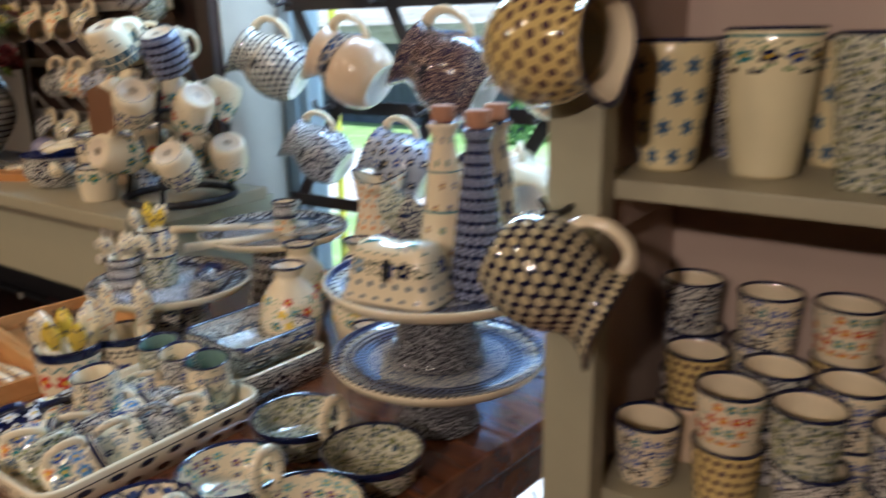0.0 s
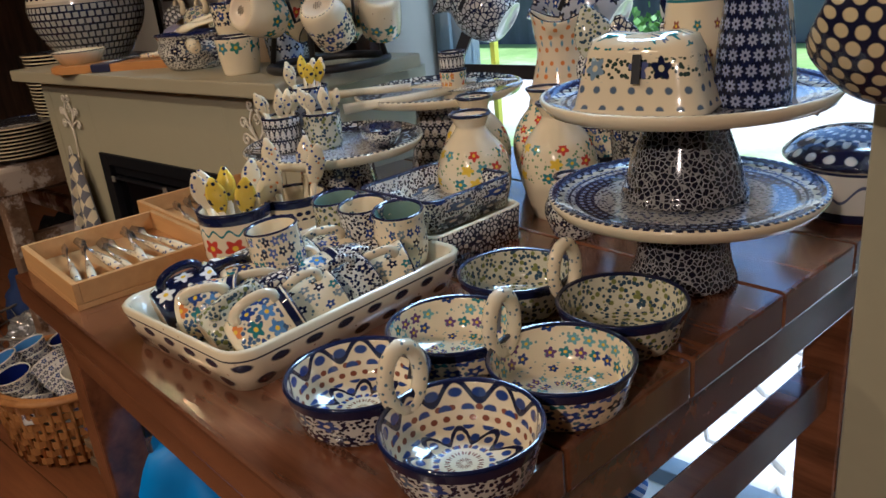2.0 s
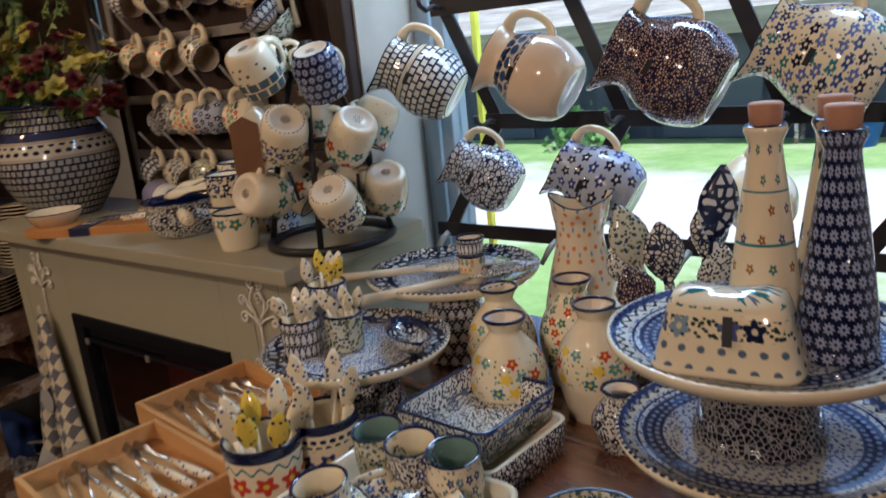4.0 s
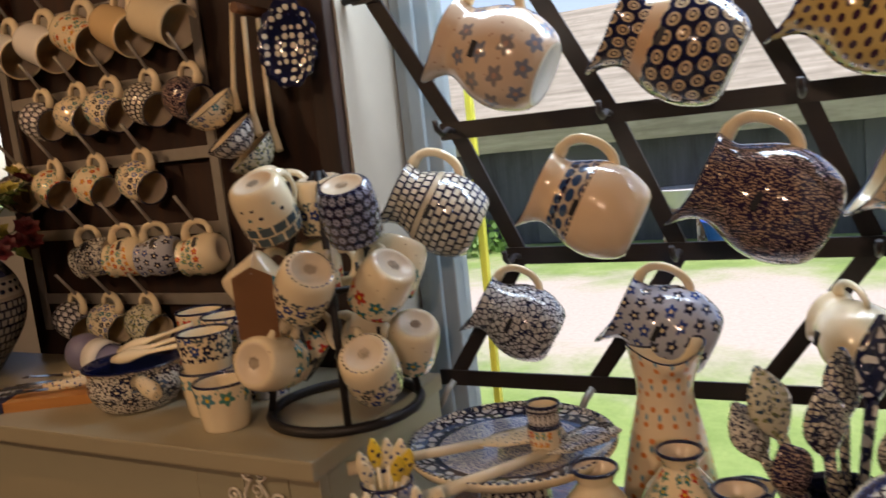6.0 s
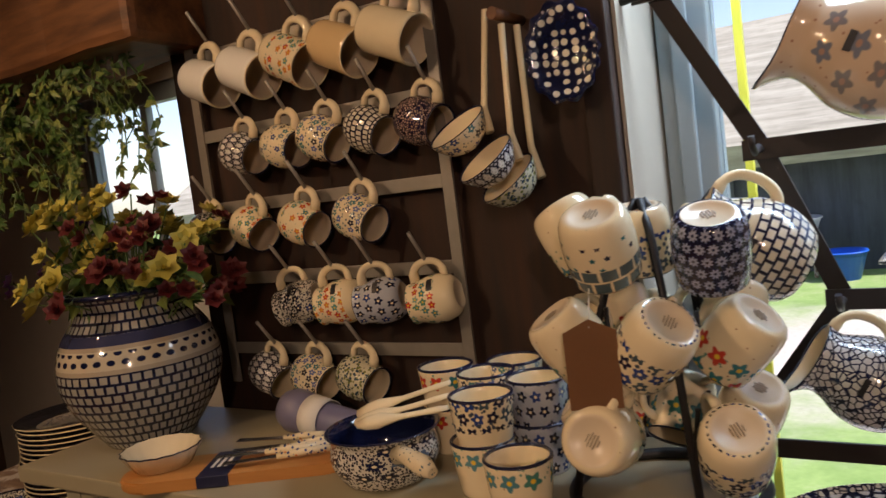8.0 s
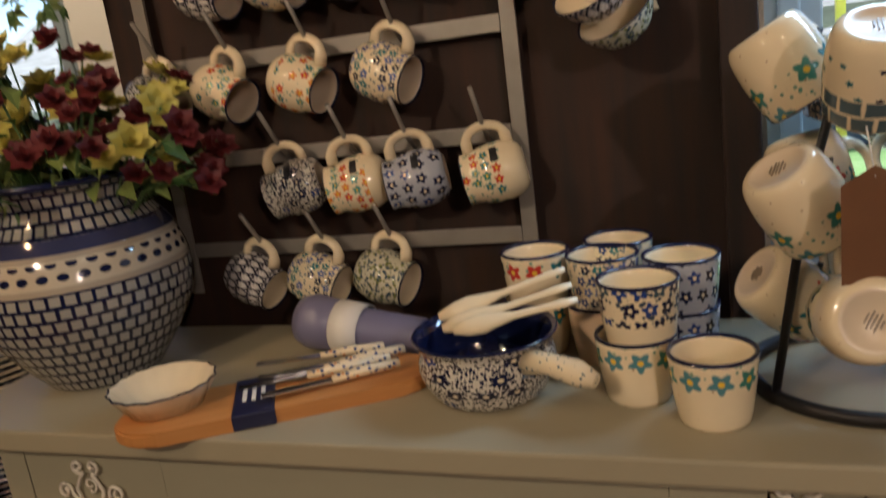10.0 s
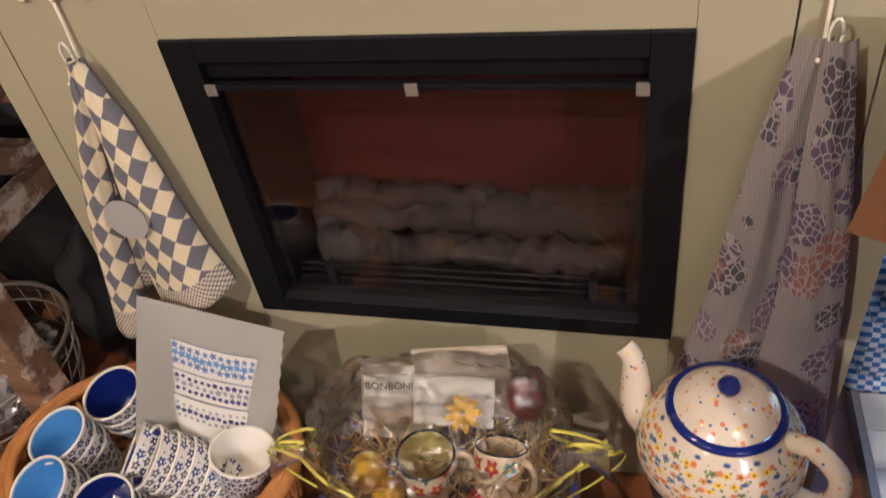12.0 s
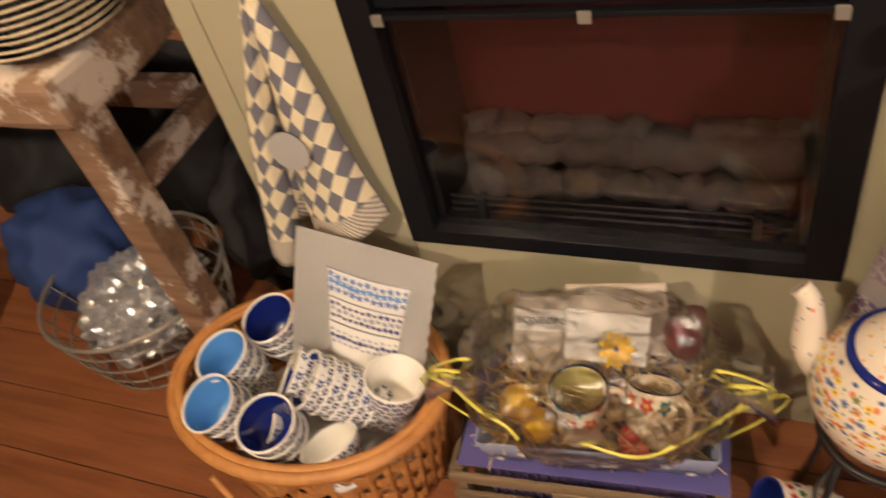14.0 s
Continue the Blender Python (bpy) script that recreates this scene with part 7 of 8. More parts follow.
# slatted crate with violet box, tray and wrapped gift
ct = thing("slatted_crate", pose(-1.875, 0.745, FLOOR, 0, 0, 5), "low grey-brown slatted wooden crate with a small plate on its front", "crate")
for z in (0.03, 0.088):
    for y in (-0.085, 0.085):
        bm = bmesh.new()
        box(bm, -0.21, 0.21, y - 0.004, y + 0.004, z, z + 0.022, 0.001)
        part("slat", bm, M["crate"], ct)
    for x in (-0.206, 0.206):
        bm = bmesh.new()
        box(bm, x - 0.004, x + 0.004, -0.0805, 0.0805, z, z + 0.022, 0.001)
        part("slat", bm, M["crate"], ct)
for x in (-0.195, 0.195):
    for y in (-0.073, 0.073):
        bm = bmesh.new()
        box(bm, x - 0.007, x + 0.007, y - 0.007, y + 0.007, 0, 0.116)
        part("post", bm, M["crate"], ct)
bm = bmesh.new()
box(bm, -0.045, 0.045, -0.0945, -0.0895, 0.04, 0.10, 0.002)
part("plate", bm, M["crate"], ct, "small wooden name plate")
bm = bmesh.new()
box(bm, -0.198, 0.198, -0.078, 0.078, 0.001, 0.008)
part("bottom", bm, M["crate"], ct)
vb = thing("violet_box", pose(-1.865, 0.75, FLOOR + 0.0085, 0, 0, 5), "violet cardboard box with a ribbed front standing in a slatted crate", "box")
bm = bmesh.new()
box(bm, -0.168, 0.168, -0.06, 0.064, 0, 0.1405, 0.002)
part("body", bm, M["violet_box"], vb)
for k in range(22):
    bm = bmesh.new()
    box(bm, -0.165 + 0.015 * k, -0.157 + 0.015 * k, -0.0655, -0.0602, 0.004, 0.138, 0.001)
    part("rib", bm, M["violet_box"], vb)
bm = bmesh.new()
box(bm, -0.196, 0.196, -0.095, 0.075, 0.141, 0.145, 0.001)
part("lid", bm, M["violet_box"], vb, "flat violet lid")
gm = pose(-1.855, 0.745, FLOOR + 0.1545, 0, 0, 7) @ Matrix.Diagonal((1.05, 1.1, 1.22, 1))
t = thing("gift_tray", gm, "shallow grey-blue cardboard gift tray with white flower print", "tray")
bm = bmesh.new()
oblong(bm, 0.325, 0.15, 0.05, 0.003, 0.006, 0.012)
part("tray_body", bm, [M["gift_tray"], M["gift_tray"], M["gift_tray"]], t)
for k in range(9):
    bm = bmesh.new()
    bm.faces.new([bm.verts.new((0.006 * math.cos(a) * (1 + 0.4 * math.cos(5 * a)), -0.0002, 0.006 * math.sin(a) * (1 + 0.4 * math.cos(5 * a)))) for a in (2 * math.pi * i / 20 for i in range(20))])
    part("printed_flower", bm, M["paper"], t, "white printed flower", at=pose(-0.13 + 0.032 * k, -0.073, 0.018 + 0.012 * (k % 2), 12, 0, 0))
bm = bmesh.new()
box(bm, -0.011, 0.011, -0.001, 0, -0.007, 0.007)
part("price_sticker", bm, M["paper"], t, "white price sticker", at=pose(0.02, -0.0722, 0.022, 12, 0, 0))
straw = random.Random(31)
bm = bmesh.new()
for k in range(380):
    p = Vector((straw.uniform(-0.14, 0.14), straw.uniform(-0.06, 0.06), straw.uniform(0.02, 0.09)))
    d = Vector((straw.uniform(-1, 1), straw.uniform(-1, 1), straw.uniform(-0.3, 0.9))).normalized() * 0.04
    tube(bm, [p - d, p + Vector((0, 0, straw.uniform(-0.006, 0.006))), p + d], 0.0011, 3, caps=False)
solid("straw", bm, M["straw"], "shredded straw filling the gift tray", "straw", "stuff", m=gm)
for x, y, z, s in ((-0.10, -0.03, 0.082, 1.35), (-0.072, -0.05, 0.066, 1.2)):
    bm = bmesh.new()
    lathe(bm, [(0, -0.026 * s)] + [(0.019 * s * math.sin(math.pi * k / 10) * (1 + 0.12 * math.cos(math.pi * k / 10)), -0.026 * s * math.cos(math.pi * k / 10)) for k in range(1, 10)] + [(0, 0.026 * s)], 20)
    solid("egg", bm, M["egg"], "yellow foil-wrapped egg in the gift tray", "egg", m=gm @ pose(x, y, z, 25, 20, 0))
mug(gm @ axes((-0.018, -0.03, 0.035), (0.02, 0.05, 1), (1, 0.3, 0)), "tree_red", "beaker", "primrose", "navy", "cream", 0.95, "flowered mug in the wrapped gift tray", tag=True)
mug(gm @ axes((0.07, -0.04, 0.04), (0.15, 0.5, 0.8), (1, -0.3, 0.3)), "tree_red", "beaker", "cream", "navy", "cream", 0.85, "flowered mug tipped forward in the wrapped gift tray", tag=False)
bm = bmesh.new()
box(bm, -0.04, 0.04, -0.006, 0.006, 0, 0.11, 0.003)
pk = solid("bonbon_bag", bm, M["sand"], "small paper bag of bonbons in the gift tray", "bag", m=gm @ pose(-0.082, 0.04, 0.065, -14, 8, 6))
bm = bmesh.new()
box(bm, -0.036, 0.036, -0.001, 0, -0.016, 0.016)
pl = part("label", bm, M["paper"], pk, "white label", at=pose(0, -0.0066, 0.08))
cu = bpy.data.curves.new("lettering", "FONT")
cu.body, cu.size, cu.align_x, cu.align_y = "BONBONS", 0.0145, "CENTER", "CENTER"
tx = new("lettering", cu)
bpy.context.view_layer.update()
me = bpy.data.meshes.new_from_object(tx.evaluated_get(bpy.context.evaluated_depsgraph_get()))
bpy.data.objects.remove(tx)
me.materials.append(M["ink"])
tx = new("lettering", me)
tx.parent = pk
tx.matrix_basis = pose(0, -0.0084, 0.08, 90, 0, 0)
bm = bmesh.new()
box(bm, -0.065, 0.065, -0.004, 0.004, 0, 0.105, 0.002)
solid("card_packet", bm, M["sand"], "pale card packet at the back of the gift tray", "packet", m=gm @ pose(0.035, 0.055, 0.085, -10, -3, 0))
bm = bmesh.new()
box(bm, -0.055, 0.055, -0.003, 0.003, 0, 0.07, 0.001)
solid("paper_packet", bm, M["paper"], "white paper packet in the gift tray", "packet", m=gm @ pose(0.012, 0.035, 0.092, -16, 6, 0))
bm = bmesh.new()
for k in range(9):
    m = pose(0, 0, 0, 0, 0, 40 * k)
    v = [bm.verts.new(m @ Vector(p)) for p in ((0.004, -0.005, 0), (0.026, -0.007, 0.004), (0.036, 0, 0), (0.026, 0.007, 0.004), (0.004, 0.005, 0))]
    bm.faces.new(v)
solid("paper_flower", bm, M["egg"], "yellow paper flower in the gift tray", "flower", m=gm @ axes((0.03, 0.03, 0.122), (0.2, -0.5, 0.8), (1, 0, 0)) @ Matrix.Scale(0.75, 4))
bm = bmesh.new()
lathe(bm, [(0, -0.035), (0.014, -0.03), (0.022, -0.012), (0.024, 0.008), (0.018, 0.026), (0.006, 0.034), (0, 0.04)], 18)
solid("candy_bag", bm, M["pink"], "pink wrapped sweets in the gift tray", "sweets", m=gm @ pose(0.115, 0.035, 0.14, 10, -12, 0))
bm = bmesh.new()
lathe(bm, [(0, -0.01), (0.018, -0.006), (0.022, 0.002), (0.012, 0.01), (0, 0.011)], 16)
solid("foil_sweet", bm, M["red_foil"], "red foil-wrapped sweet at the front of the gift tray", "sweet", m=gm @ pose(0.055, -0.055, 0.055, 30, 0, 0))
wrap = thing("gift_wrap", gm, "clear crinkled cellophane tied with yellow ribbon round the gift tray", "wrapping")
bm = bmesh.new()
bmesh.ops.create_icosphere(bm, subdivisions=5, radius=1)
for v in bm.verts:
    p = v.co.copy()
    c = 0.12 * noise.noise(p * 3.0) + 0.13 * (0.35 - abs(noise.noise(p * 4.3 + Vector((8, 2, 5))))) + 0.07 * noise.noise(p * 7.0 + Vector((3, 1, 2))) + 0.035 * noise.noise(p * 15)
    s = lambda q, e: math.copysign(abs(q) ** e, q)
    v.co = Vector((s(p.x, 0.7) * 0.175 * (1 + c * 0.6), s(p.y, 0.8) * 0.092 * (1 + c), 0.1 + s(p.z, 0.85) * 0.112 * (1 + c)))
for f in bm.faces:
    f.smooth = False
part("sheet", bm, M["cellophane"], wrap)
for sx in (-1, 1):
    bm = bmesh.new()
    tube(bm, [(sx * 0.16, -0.02, 0.10), (sx * 0.185, -0.02, 0.105), (sx * 0.205, -0.02, 0.108), (sx * 0.225, -0.022, 0.112)], [0.03, 0.008, 0.018, 0.034], 12, caps=False)
    for v in bm.verts:
        v.co += Vector((0, noise.noise(v.co * 60) * 0.012, noise.noise(v.co * 50) * 0.012))
    part("twisted_end", bm, M["cellophane"], wrap)
    for k in range(3):
        bm = bmesh.new()
        o = Vector((sx * 0.187, -0.025, 0.105))
        tube(bm, [o + Vector((sx * 0.05 * math.sin(a + k) * (0.5 + 0.3 * k), 0.012 * math.cos(a), (0.022 + 0.012 * k) * (1 - math.cos(a)) * (1 if k < 2 else -0.8))) for a in (2 * math.pi * i / 14 for i in range(15))], 0.0024, 6, flat=0.25)
        part("bow", bm, M["ribbon"], wrap, "yellow curling ribbon")
for pts in ([(-0.187, -0.03, 0.105), (-0.14, -0.075, 0.125), (-0.105, -0.085, 0.11), (-0.09, -0.09, 0.09)], [(0.187, -0.03, 0.105), (0.12, -0.08, 0.1), (0.06, -0.092, 0.075), (-0.01, -0.09, 0.095)]):
    bm = bmesh.new()
    tube(bm, smooth_line(pts), 0.0024, 6, flat=0.25)
    part("ribbon", bm, M["ribbon"], wrap, "yellow curling ribbon")

# big teapot on an iron stand, with mugs hanging under it
TPX, TPY, TPZ = -1.492, 0.728, 0.268
st = thing("teapot_stand", pose(TPX, TPY, FLOOR), "black iron stand carrying a teapot, with hooks for mugs", "stand")
bm = bmesh.new()
tube(bm, [(0.075 * math.cos(a), 0.075 * math.sin(a), TPZ - FLOOR - 0.007) for a in (2 * math.pi * k / 30 for k in range(30))], 0.006, 8, True)
part("ring", bm, M["iron"], st)
for k in range(4):
    a = radians(45 + 90 * k)
    bm = bmesh.new()
    c, s = math.cos(a), math.sin(a)
    tube(bm, [(0.075 * c, 0.075 * s, TPZ - FLOOR - 0.008), (0.085 * c, 0.085 * s, 0.12), (0.105 * c, 0.105 * s, 0.0)], 0.005, 8)
    part("leg", bm, M["iron"], st)
for x in (-0.075, 0.055):
    bm = bmesh.new()
    tube(bm, [(x * 0.7, -0.05, TPZ - FLOOR - 0.008), (x, -0.085, TPZ - FLOOR - 0.03), (x, -0.105, TPZ - FLOOR - 0.06), (x, -0.115, TPZ - FLOOR - 0.05)], 0.0035, 8)
    part("hook", bm, M["iron"], st)
tp = thing("teapot", pose(TPX, TPY, TPZ) @ Matrix.Scale(0.74, 4), "very large cream flowered teapot with a navy-rimmed lid", "teapot")
bm = bmesh.new()
prof = [(0, 0.002), (0.06, 0.002), (0.07, 0)] + smooth_curve([(0.075, 0.003), (0.115, 0.045), (0.132, 0.095), (0.122, 0.145), (0.092, 0.182), (0.08, 0.19)], 6) + [(0.074, 0.188), (0.0, 0.186)]
lathe(bm, prof, 64)
part("body", bm, G["teapot"], tp)
bm = bmesh.new()
lathe(bm, smooth_curve([(0.079, 0.2), (0.06, 0.215), (0.03, 0.225), (0.008, 0.227)], 5) + [(0, 0.227)], 48)
tp_lid = part("lid", bm, G["teapot_spots"], tp)
bm = bmesh.new()
lathe(bm, [(0.074, 0.189), (0.089, 0.191), (0.091, 0.196), (0.086, 0.201), (0.078, 0.202)] , 56)
part("lid_rim", bm, G["cobalt"], tp_lid, "navy lid rim")
bm = bmesh.new()
lathe(bm, [(0.008, 0.226), (0.009, 0.232), (0.0155, 0.238), (0.0175, 0.246), (0.0135, 0.255), (0, 0.259)], 24)
part("knob", bm, G["cobalt"], tp_lid, "round navy knob")
bm = bmesh.new()
tube(bm, smooth_line([(-0.105, 0.03, 0.10), (-0.132, 0.045, 0.135), (-0.138, 0.052, 0.185), (-0.142, 0.058, 0.222), (-0.158, 0.068, 0.24)]), [0.036] * 3 + [0.034, 0.031, 0.029, 0.027, 0.025, 0.024, 0.022, 0.021, 0.02, 0.019, 0.0185, 0.018, 0.018, 0.0185], 16)
part("spout", bm, G["teapot_spots"], tp)
bm = bmesh.new()
hp = smooth_line([(0.085, -0.03, 0.168), (0.125, -0.055, 0.18), (0.158, -0.075, 0.15), (0.16, -0.078, 0.1), (0.14, -0.068, 0.065), (0.108, -0.05, 0.06)])
tube(bm, hp, [0.0165] * len(hp), 12)
part("handle", bm, G["teapot_spots"], tp)
bm = bmesh.new()
box(bm, -0.006, 0.006, -0.001, 0, -0.022, 0.022)
part("label", bm, M["ink"], tp, "black label", at=axes((-0.052, -0.1125, 0.124), (0.45, 0.1, 0.85), (0.92, -0.3, -0.4)))
for x, y, z, ax, words in ((-1.575, 0.672, 0.115, (-0.82, -0.25, 0.45), "flowered mug hanging by its handle under the teapot"), (-1.43, 0.645, 0.085, (0.6, -0.55, -0.2), "flowered mug hanging by its handle beside the teapot stand")):
    d = Vector(ax).normalized()
    mug(axes(Vector((x, y, z)) - d * 0.05, d, (0.25, -0.4, 1)), "teapot_mug", "straight", "cobalt", "cobalt", "teapot_mug", 1.02, words, tag=True)

# pale planked platform and folded cloth beside the fireplace
pf = thing("plank_platform", pose(-1.235, 0.87, FLOOR), "low platform of pale grey painted planks beside the fireplace", "platform")
for k in range(3):
    bm = bmesh.new()
    box(bm, 0.014, 0.30, 0.078 * k + 0.001, 0.078 * (k + 1) - 0.001, 0.022, 0.04, 0.002)
    part("plank", bm, M["pale_paint"], pf)
bm = bmesh.new()
box(bm, 0, 0.013, 0, 0.234, 0, 0.044, 0.002)
part("edge_strip", bm, M["rail"], pf, "worn grey metal edge strip")
for y in (0.02, 0.2):
    bm = bmesh.new()
    box(bm, 0.014, 0.30, y, y + 0.02, 0, 0.0215)
    part("batten", bm, M["pale_paint"], pf)
fc = thing("folded_cloth", pose(-1.235, 1.112, FLOOR), "folded blue and white gingham cloths stacked beside the window", "cloth")
for k in range(5):
    bm = bmesh.new()
    uvc = bm.loops.layers.uv.verify()
    box(bm, 0.006 * (k % 2), 0.50 - 0.008 * (k % 3), 0.003 * k, 0.088, 0.06 * k, 0.06 * k + 0.057, 0.018)
    for f in bm.faces:
        f.smooth = True
        for l in f.loops:
            l[uvc].uv = (l.vert.co.x, l.vert.co.y + l.vert.co.z)
    part("fold", bm, M["gingham"], fc)

# old whitewashed table on the west side, with plates and baskets
ot = thing("side_table", pose(0, 0, 0), "rough old wooden side table with whitewashed worn legs", "table")
OX, OY = -2.535, 0.735
bm = bmesh.new()
box(bm, OX - 0.9, OX, OY, OY + 0.62, 0.655, 0.735, 0.014)
bmesh.ops.subdivide_edges(bm, edges=[e for e in bm.edges if e.calc_length() > 0.25], cuts=10)
for v in bm.verts:
    v.co += Vector((noise.noise(v.co * 7), noise.noise(v.co * 7 + Vector((5, 0, 0))), noise.noise(v.co * 7 + Vector((0, 5, 0))))) * 0.007
part("top", bm, M["old_wood"], ot)
for x, y in ((OX - 0.075, OY + 0.025), (OX - 0.075, OY + 0.53), (OX - 0.86, OY + 0.025), (OX - 0.86, OY + 0.53)):
    bm = bmesh.new()
    box(bm, x, x + 0.058, y, y + 0.058, FLOOR, 0.654, 0.005)
    part("leg", bm, M["old_wood"], ot)
for z in (0.475,):
    bm = bmesh.new()
    box(bm, OX - 0.068, OX - 0.028, OY + 0.085, OY + 0.528, z, z + 0.042, 0.004)
    part("stretcher", bm, M["old_wood"], ot)
    bm = bmesh.new()
    box(bm, OX - 0.80, OX - 0.077, OY + 0.30, OY + 0.33, z, z + 0.06, 0.004)
    part("stretcher", bm, M["old_wood"], ot)


def plate_stack(x, y, z, r, n, words, wall="dark_plate"):
    for k in range(n):
        key = ("plate", r, wall)
        m = pose(x + er.uniform(-0.003, 0.003), y + er.uniform(-0.003, 0.003), z + 0.0105 * k)
        if key in MUGS:
            copy_thing(MUGS[key], m)
            continue
        bm = bmesh.new()
        lathe(bm, [(0, 0), (r * 0.55, 0), (r * 0.62, 0.002), (r * 0.97, 0.017), (r, 0.02), (r * 0.985, 0.021), (r * 0.64, 0.0055), (0, 0.004)], 44, [0, 0, 0, 1, 1, 0, 2])
        MUGS[key] = solid("plate", bm, [M["dark_plate"], G["cream"], G["dense"]], words, "plate", group="stacked plates", m=m)


plate_stack(-2.62, 0.87, 0.738, 0.118, 9, "dark blue patterned plate in a stack")
plate_stack(-2.665, 1.09, 0.738, 0.125, 26, "dark blue patterned plate in a tall stack")
for x, y, z, r in ((-2.80, 0.84, 0.738, 0.08), (-2.90, 1.02, 0.738, 0.09)):
    for k in range(3):
        bm = bmesh.new()
        prof, mats = pot_profile(smooth_curve([(r * 0.5, 0), (r * 0.7, 0.012), (r, 0.045)], 3))
        lathe(bm, prof, 36, mats)
        solid("bowl", bm, [G["dense"], G["navy"], G["dense"], G["biscuit"]], "dark patterned bowl stacked on the side table", "bowl", group="stacked bowls", m=pose(x, y, z + 0.014 * k))
# wire basket with wrapped things under that table
wb = thing("wire_basket", pose(-2.85, 0.88, FLOOR), "round wire basket of crinkled wrapped packets under the side table", "basket")
for j, (r, z) in enumerate(((0.15, 0.004), (0.165, 0.05), (0.178, 0.1), (0.188, 0.15), (0.195, 0.19))):
    bm = bmesh.new()
    tube(bm, [(r * math.cos(a), r * math.sin(a), z) for a in (2 * math.pi * k / 32 for k in range(32))], 0.0028 if j < 4 else 0.005, 6, True)
    part("wire_hoop", bm, M["rail"], wb)
for k in range(26):
    a = 2 * math.pi * k / 26
    bm = bmesh.new()
    tube(bm, [(r * math.cos(a + tw_), r * math.sin(a + tw_), z) for r, z, tw_ in ((0.15, 0.004, 0), (0.165, 0.05, 0.08), (0.178, 0.1, 0.16), (0.195, 0.19, 0.28))], 0.0016, 5)
    part("wire", bm, M["rail"], wb)
bm = bmesh.new()
bmesh.ops.create_icosphere(bm, subdivisions=5, radius=1)
for v in bm.verts:
    q = noise.noise(v.co * 4) * 0.2 + noise.noise(v.co * 9) * 0.1 + noise.noise(v.co * 19) * 0.09
    v.co = Vector((v.co.x * 0.135 * (1 + q), v.co.y * 0.135 * (1 + q), 0.115 + v.co.z * 0.1 * (1 + q)))
solid("wrapped_packet", bm, M["foil"], "crinkled silvery wrapped packet in a wire basket", "packet", m=pose(-2.85, 0.88, FLOOR))
bm = bmesh.new()
bmesh.ops.create_icosphere(bm, subdivisions=4, radius=1)
for v in bm.verts:
    q = noise.noise(v.co * 3) * 0.25
    v.co = Vector((v.co.x * 0.16 * (1 + q), v.co.y * 0.14 * (1 + q), 0.14 + v.co.z * 0.145 * (1 + q)))
for f in bm.faces:
    f.smooth = True
solid("cloth", bm, M["denim"], "dark blue cloth bundle under the side table", "cloth", m=pose(-3.1, 0.98, FLOOR))
bm = bmesh.new()
bmesh.ops.create_icosphere(bm, subdivisions=4, radius=1)
for v in bm.verts:
    q = noise.noise(v.co * 3 + Vector((4, 0, 0))) * 0.3
    v.co = Vector((v.co.x * 0.12 * (1 + q), v.co.y * 0.14 * (1 + q), 0.17 + v.co.z * 0.17 * (1 + q)))
for f in bm.faces:
    f.smooth = True
solid("black_bag", bm, M["black_stuff"], "black plastic bag beside the fireplace under the side table", "bag", m=pose(-2.62, 1.12, FLOOR))
for x, y, sx, sy, sz, sd in ((-2.95, 1.28, 0.2, 0.13, 0.24, 9), (-3.3, 1.2, 0.18, 0.16, 0.2, 14)):
    bm = bmesh.new()
    bmesh.ops.create_icosphere(bm, subdivisions=4, radius=1)
    for v in bm.verts:
        q = noise.noise(v.co * 3 + Vector((sd, 0, 0))) * 0.25 + 0.08 * noise.noise(v.co * 9)
        v.co = Vector((v.co.x * sx * (1 + q), v.co.y * sy * (1 + q), sz + v.co.z * sz * (1 + q)))
    for f in bm.faces:
        f.smooth = True
    solid("black_bag", bm, M["black_stuff"], "full black plastic bag behind the wire basket", "bag", m=pose(x, y, FLOOR))
# blue bag under the display table
bm = bmesh.new()
bmesh.ops.create_icosphere(bm, subdivisions=4, radius=1)
for v in bm.verts:
    q = noise.noise(v.co * 2.5 + Vector((1, 2, 0))) * 0.3 + 0.08 * noise.noise(v.co * 8)
    v.co = Vector((v.co.x * 0.11 * (1 + q), v.co.y * 0.12 * (1 + q), 0.29 + v.co.z * 0.3 * (1 + q * 0.5)))
for f in bm.faces:
    f.smooth = True
solid("blue_bag", bm, M["blue_bag"], "bright blue plastic bag under the display table", "bag", m=pose(-1.17, 0.52, FLOOR))

# ---- shelf unit on the east side ----
su = thing("shelf_unit", pose(0, 0, 0), "sage-painted open shelf unit with a pinkish board back", "shelf")
for nm, a, b, c, d, e, f, mt in (
    ("post", -0.301, -0.237, 0.766, 0.806, FLOOR, 2.15, "post"), ("post", 0.95, 1.01, 0.766, 0.806, FLOOR, 2.15, "post"), ("side_panel", -0.285, -0.262, 0.808, 1.095, FLOOR, 2.15, "shelf_back"),
    ("back_panel", -0.285, 1.01, 1.096, 1.11, FLOOR, 2.15, "shelf_back"), ("shelf_board", -0.261, 0.99, 0.808, 1.095, 1.166, 1.188, "shelf_board"), ("shelf_board", -0.261, 0.99, 0.808, 1.095, 0.775, 0.797, "shelf_board"), ("shelf_board", -0.261, 0.99, 0.808, 1.095, 0.4, 0.422, "shelf_board"), ("shelf_board", -0.261, 0.99, 0.808, 1.095, 1.6, 1.622, "shelf_board"), ("bracket", -0.2615, -0.245, 0.83, 1.09, 1.12, 1.1655, "shelf_back"),
):
    bm = bmesh.new()
    box(bm, a, b, c, d, e, f, 0.002)
    part(nm, bm, M[mt], su)
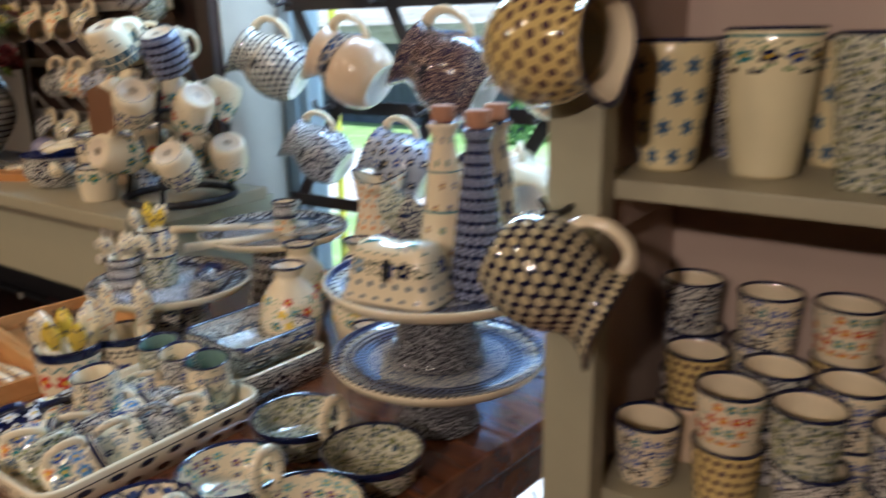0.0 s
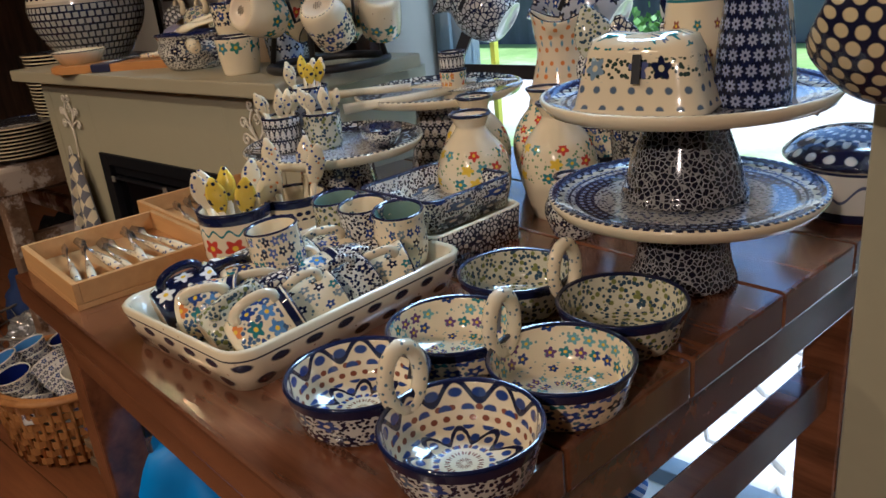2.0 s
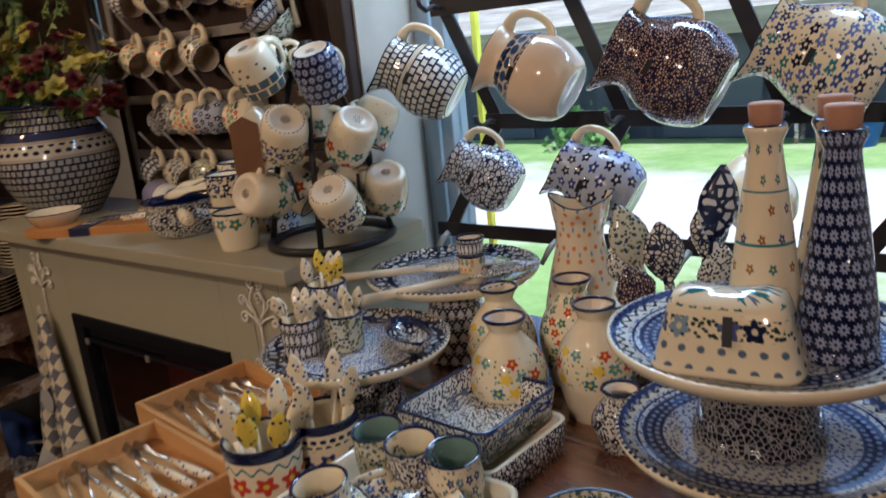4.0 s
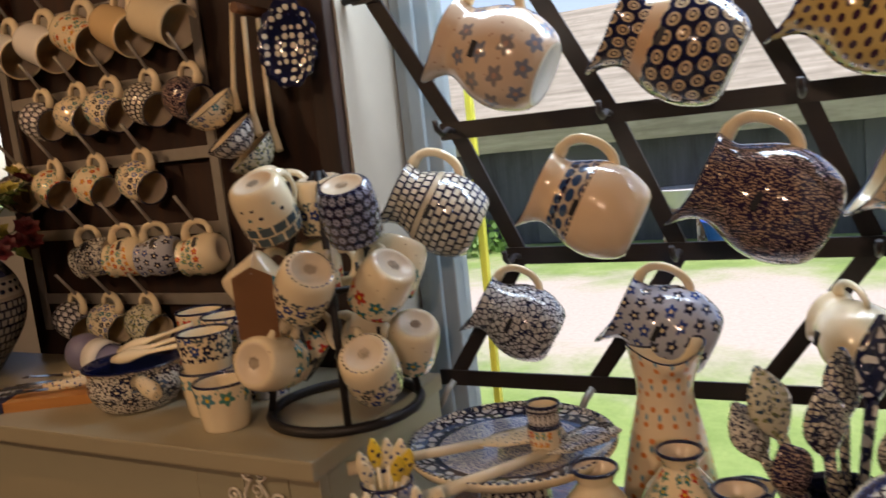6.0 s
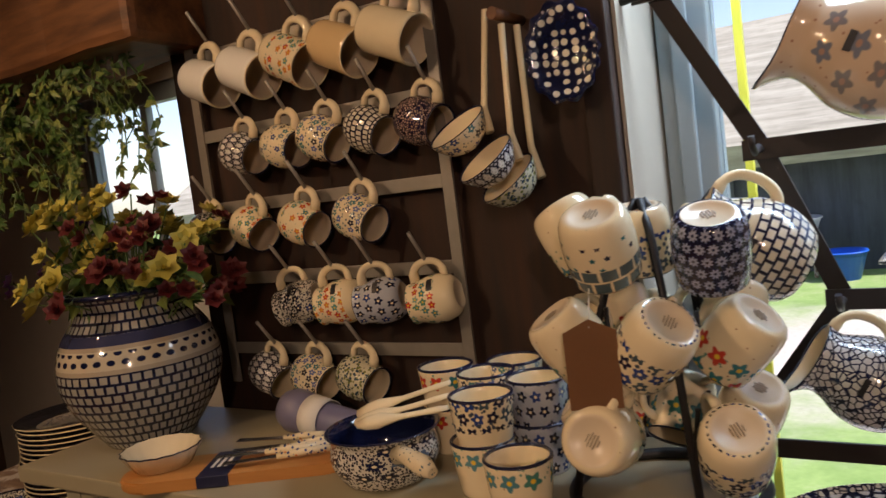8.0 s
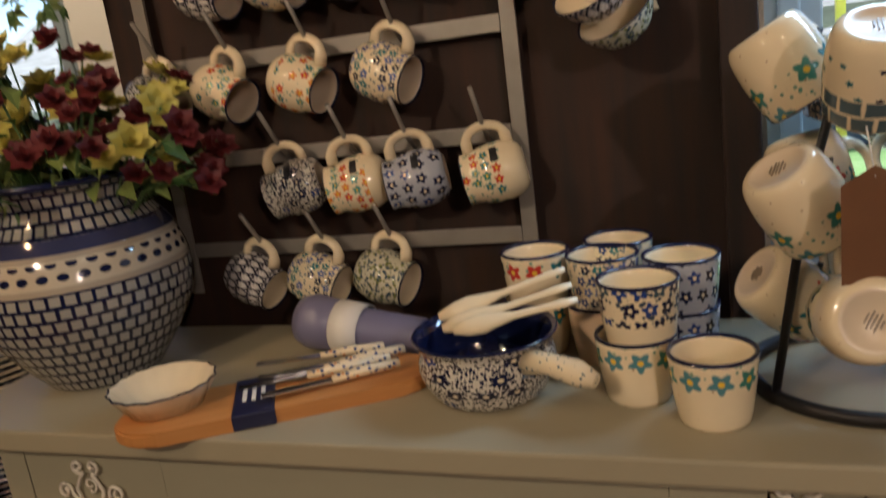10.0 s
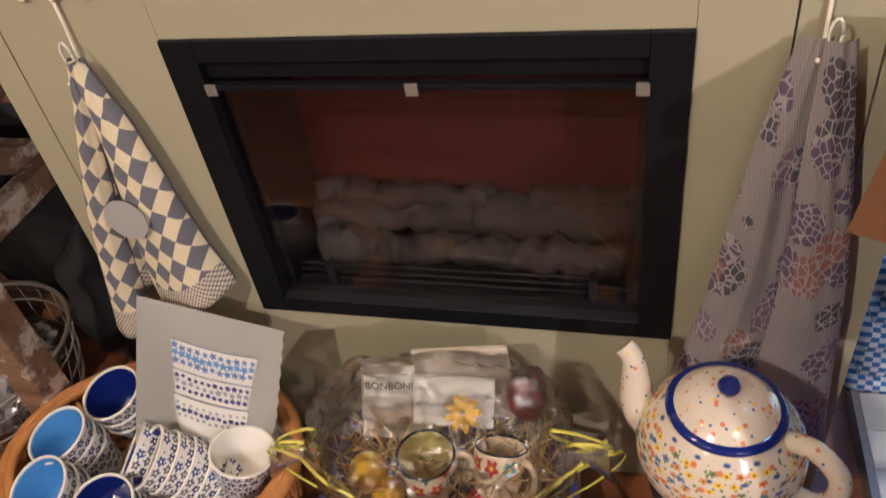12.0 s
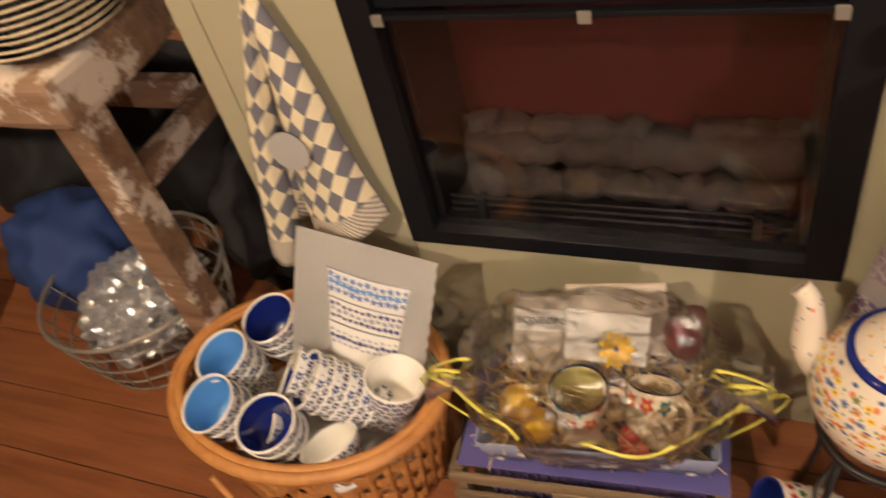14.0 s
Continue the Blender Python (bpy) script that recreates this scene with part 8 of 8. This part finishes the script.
for x, y, z, w, s in ((-0.215, 0.905, 1.189, "stars", 0.88), (-0.108, 0.915, 1.189, "band_tumbler", 0.95), (0.005, 0.885, 1.189, "leafy", 0.92), (0.115, 0.9, 1.189, "dense", 0.92), (-0.16, 1.02, 1.189, "dense", 0.88), (-0.05, 1.02, 1.189, "stars", 0.88), (0.06, 1.02, 1.189, "blue_flower", 0.88)):
    cup(pose(x, y, z), w, "tumbler", scale=s, label="tall cream stoneware tumbler with stamped pattern on a shelf", category="tumbler", group="tumblers on the shelf", name="tumbler")
sh = ("blue_flower", "leopard", "dense", "blue_flower", "red_flower", "leafy", "dense", "rosette", "blue_band", "hearts")
sr = random.Random(17)
i = 0
for y, n_, x0 in ((0.862, 8, -0.205), (0.945, 8, -0.175), (1.03, 8, -0.205)):
    for k in range(n_):
        x = x0 + 0.094 * k
        hi = (1 if (k + i) % 2 else 2) + (1 if y > 1.0 else 0) - (1 if k == 0 and y < 0.9 else 0)
        for j in range(max(1, hi)):
            cup(pose(x + sr.uniform(-0.006, 0.006), y + sr.uniform(-0.006, 0.006), 0.798 + 0.068 * j), sh[(i + j * 3) % len(sh)], "beaker", "cream", "navy", 0.98, "stoneware beaker with stamped pattern stacked on a shelf", group="beakers on the shelf")
        i += 1
# jugs hanging from the shelf post
for o, ax, w, s, words in (((-0.262, 0.70, 1.10), (0.85, 0.15, -0.42), "big_eyes", 0.9, "navy jug with cream dots hanging from the shelf post"), ((-0.275, 0.725, 1.335), (0.93, -0.28, 0.08), "leopard", 0.9, "yellow-brown spotted jug hanging from the shelf post")):
    d = Vector(ax).normalized()
    t = jug(axes(Vector(o) - d * 0.07 * s, d, (0.35, 0.25, 1)), w, s, words, foot="navy")
    bm = bmesh.new()
    tube(bm, [(-0.27, 0.765, o[2] + 0.062), (-0.272, 0.745, o[2] + 0.058), (-0.275, 0.72, o[2] + 0.062), (-0.276, 0.705, o[2] + 0.08)], 0.004, 8)
    part("hook", bm, M["iron"], su)

# ---- floorboards ----
fb = tagged(new("floorboards"), "reddish-brown varnished wide floorboards", "floor", "", "structure")
bmf = bmesh.new()
box(bmf, 0, 3.9, 0, 0.134, -0.0035, 0, 0.001)
board_me = mesh_of("floorboard", bmf, M["floor"])
for k in range(40):
    for j in range(2):
        y = -3.0 + 0.1365 * k
        if y + 0.134 > 1.298 and j:
            continue
        p = new("floorboard", board_me)
        p.parent = fb
        p.matrix_basis = pose(-5.6 + 3.9 * j, y, FLOOR) @ Matrix.Diagonal((1.0 if y + 0.134 < 1.298 else 0.815, 1, 1, 1))
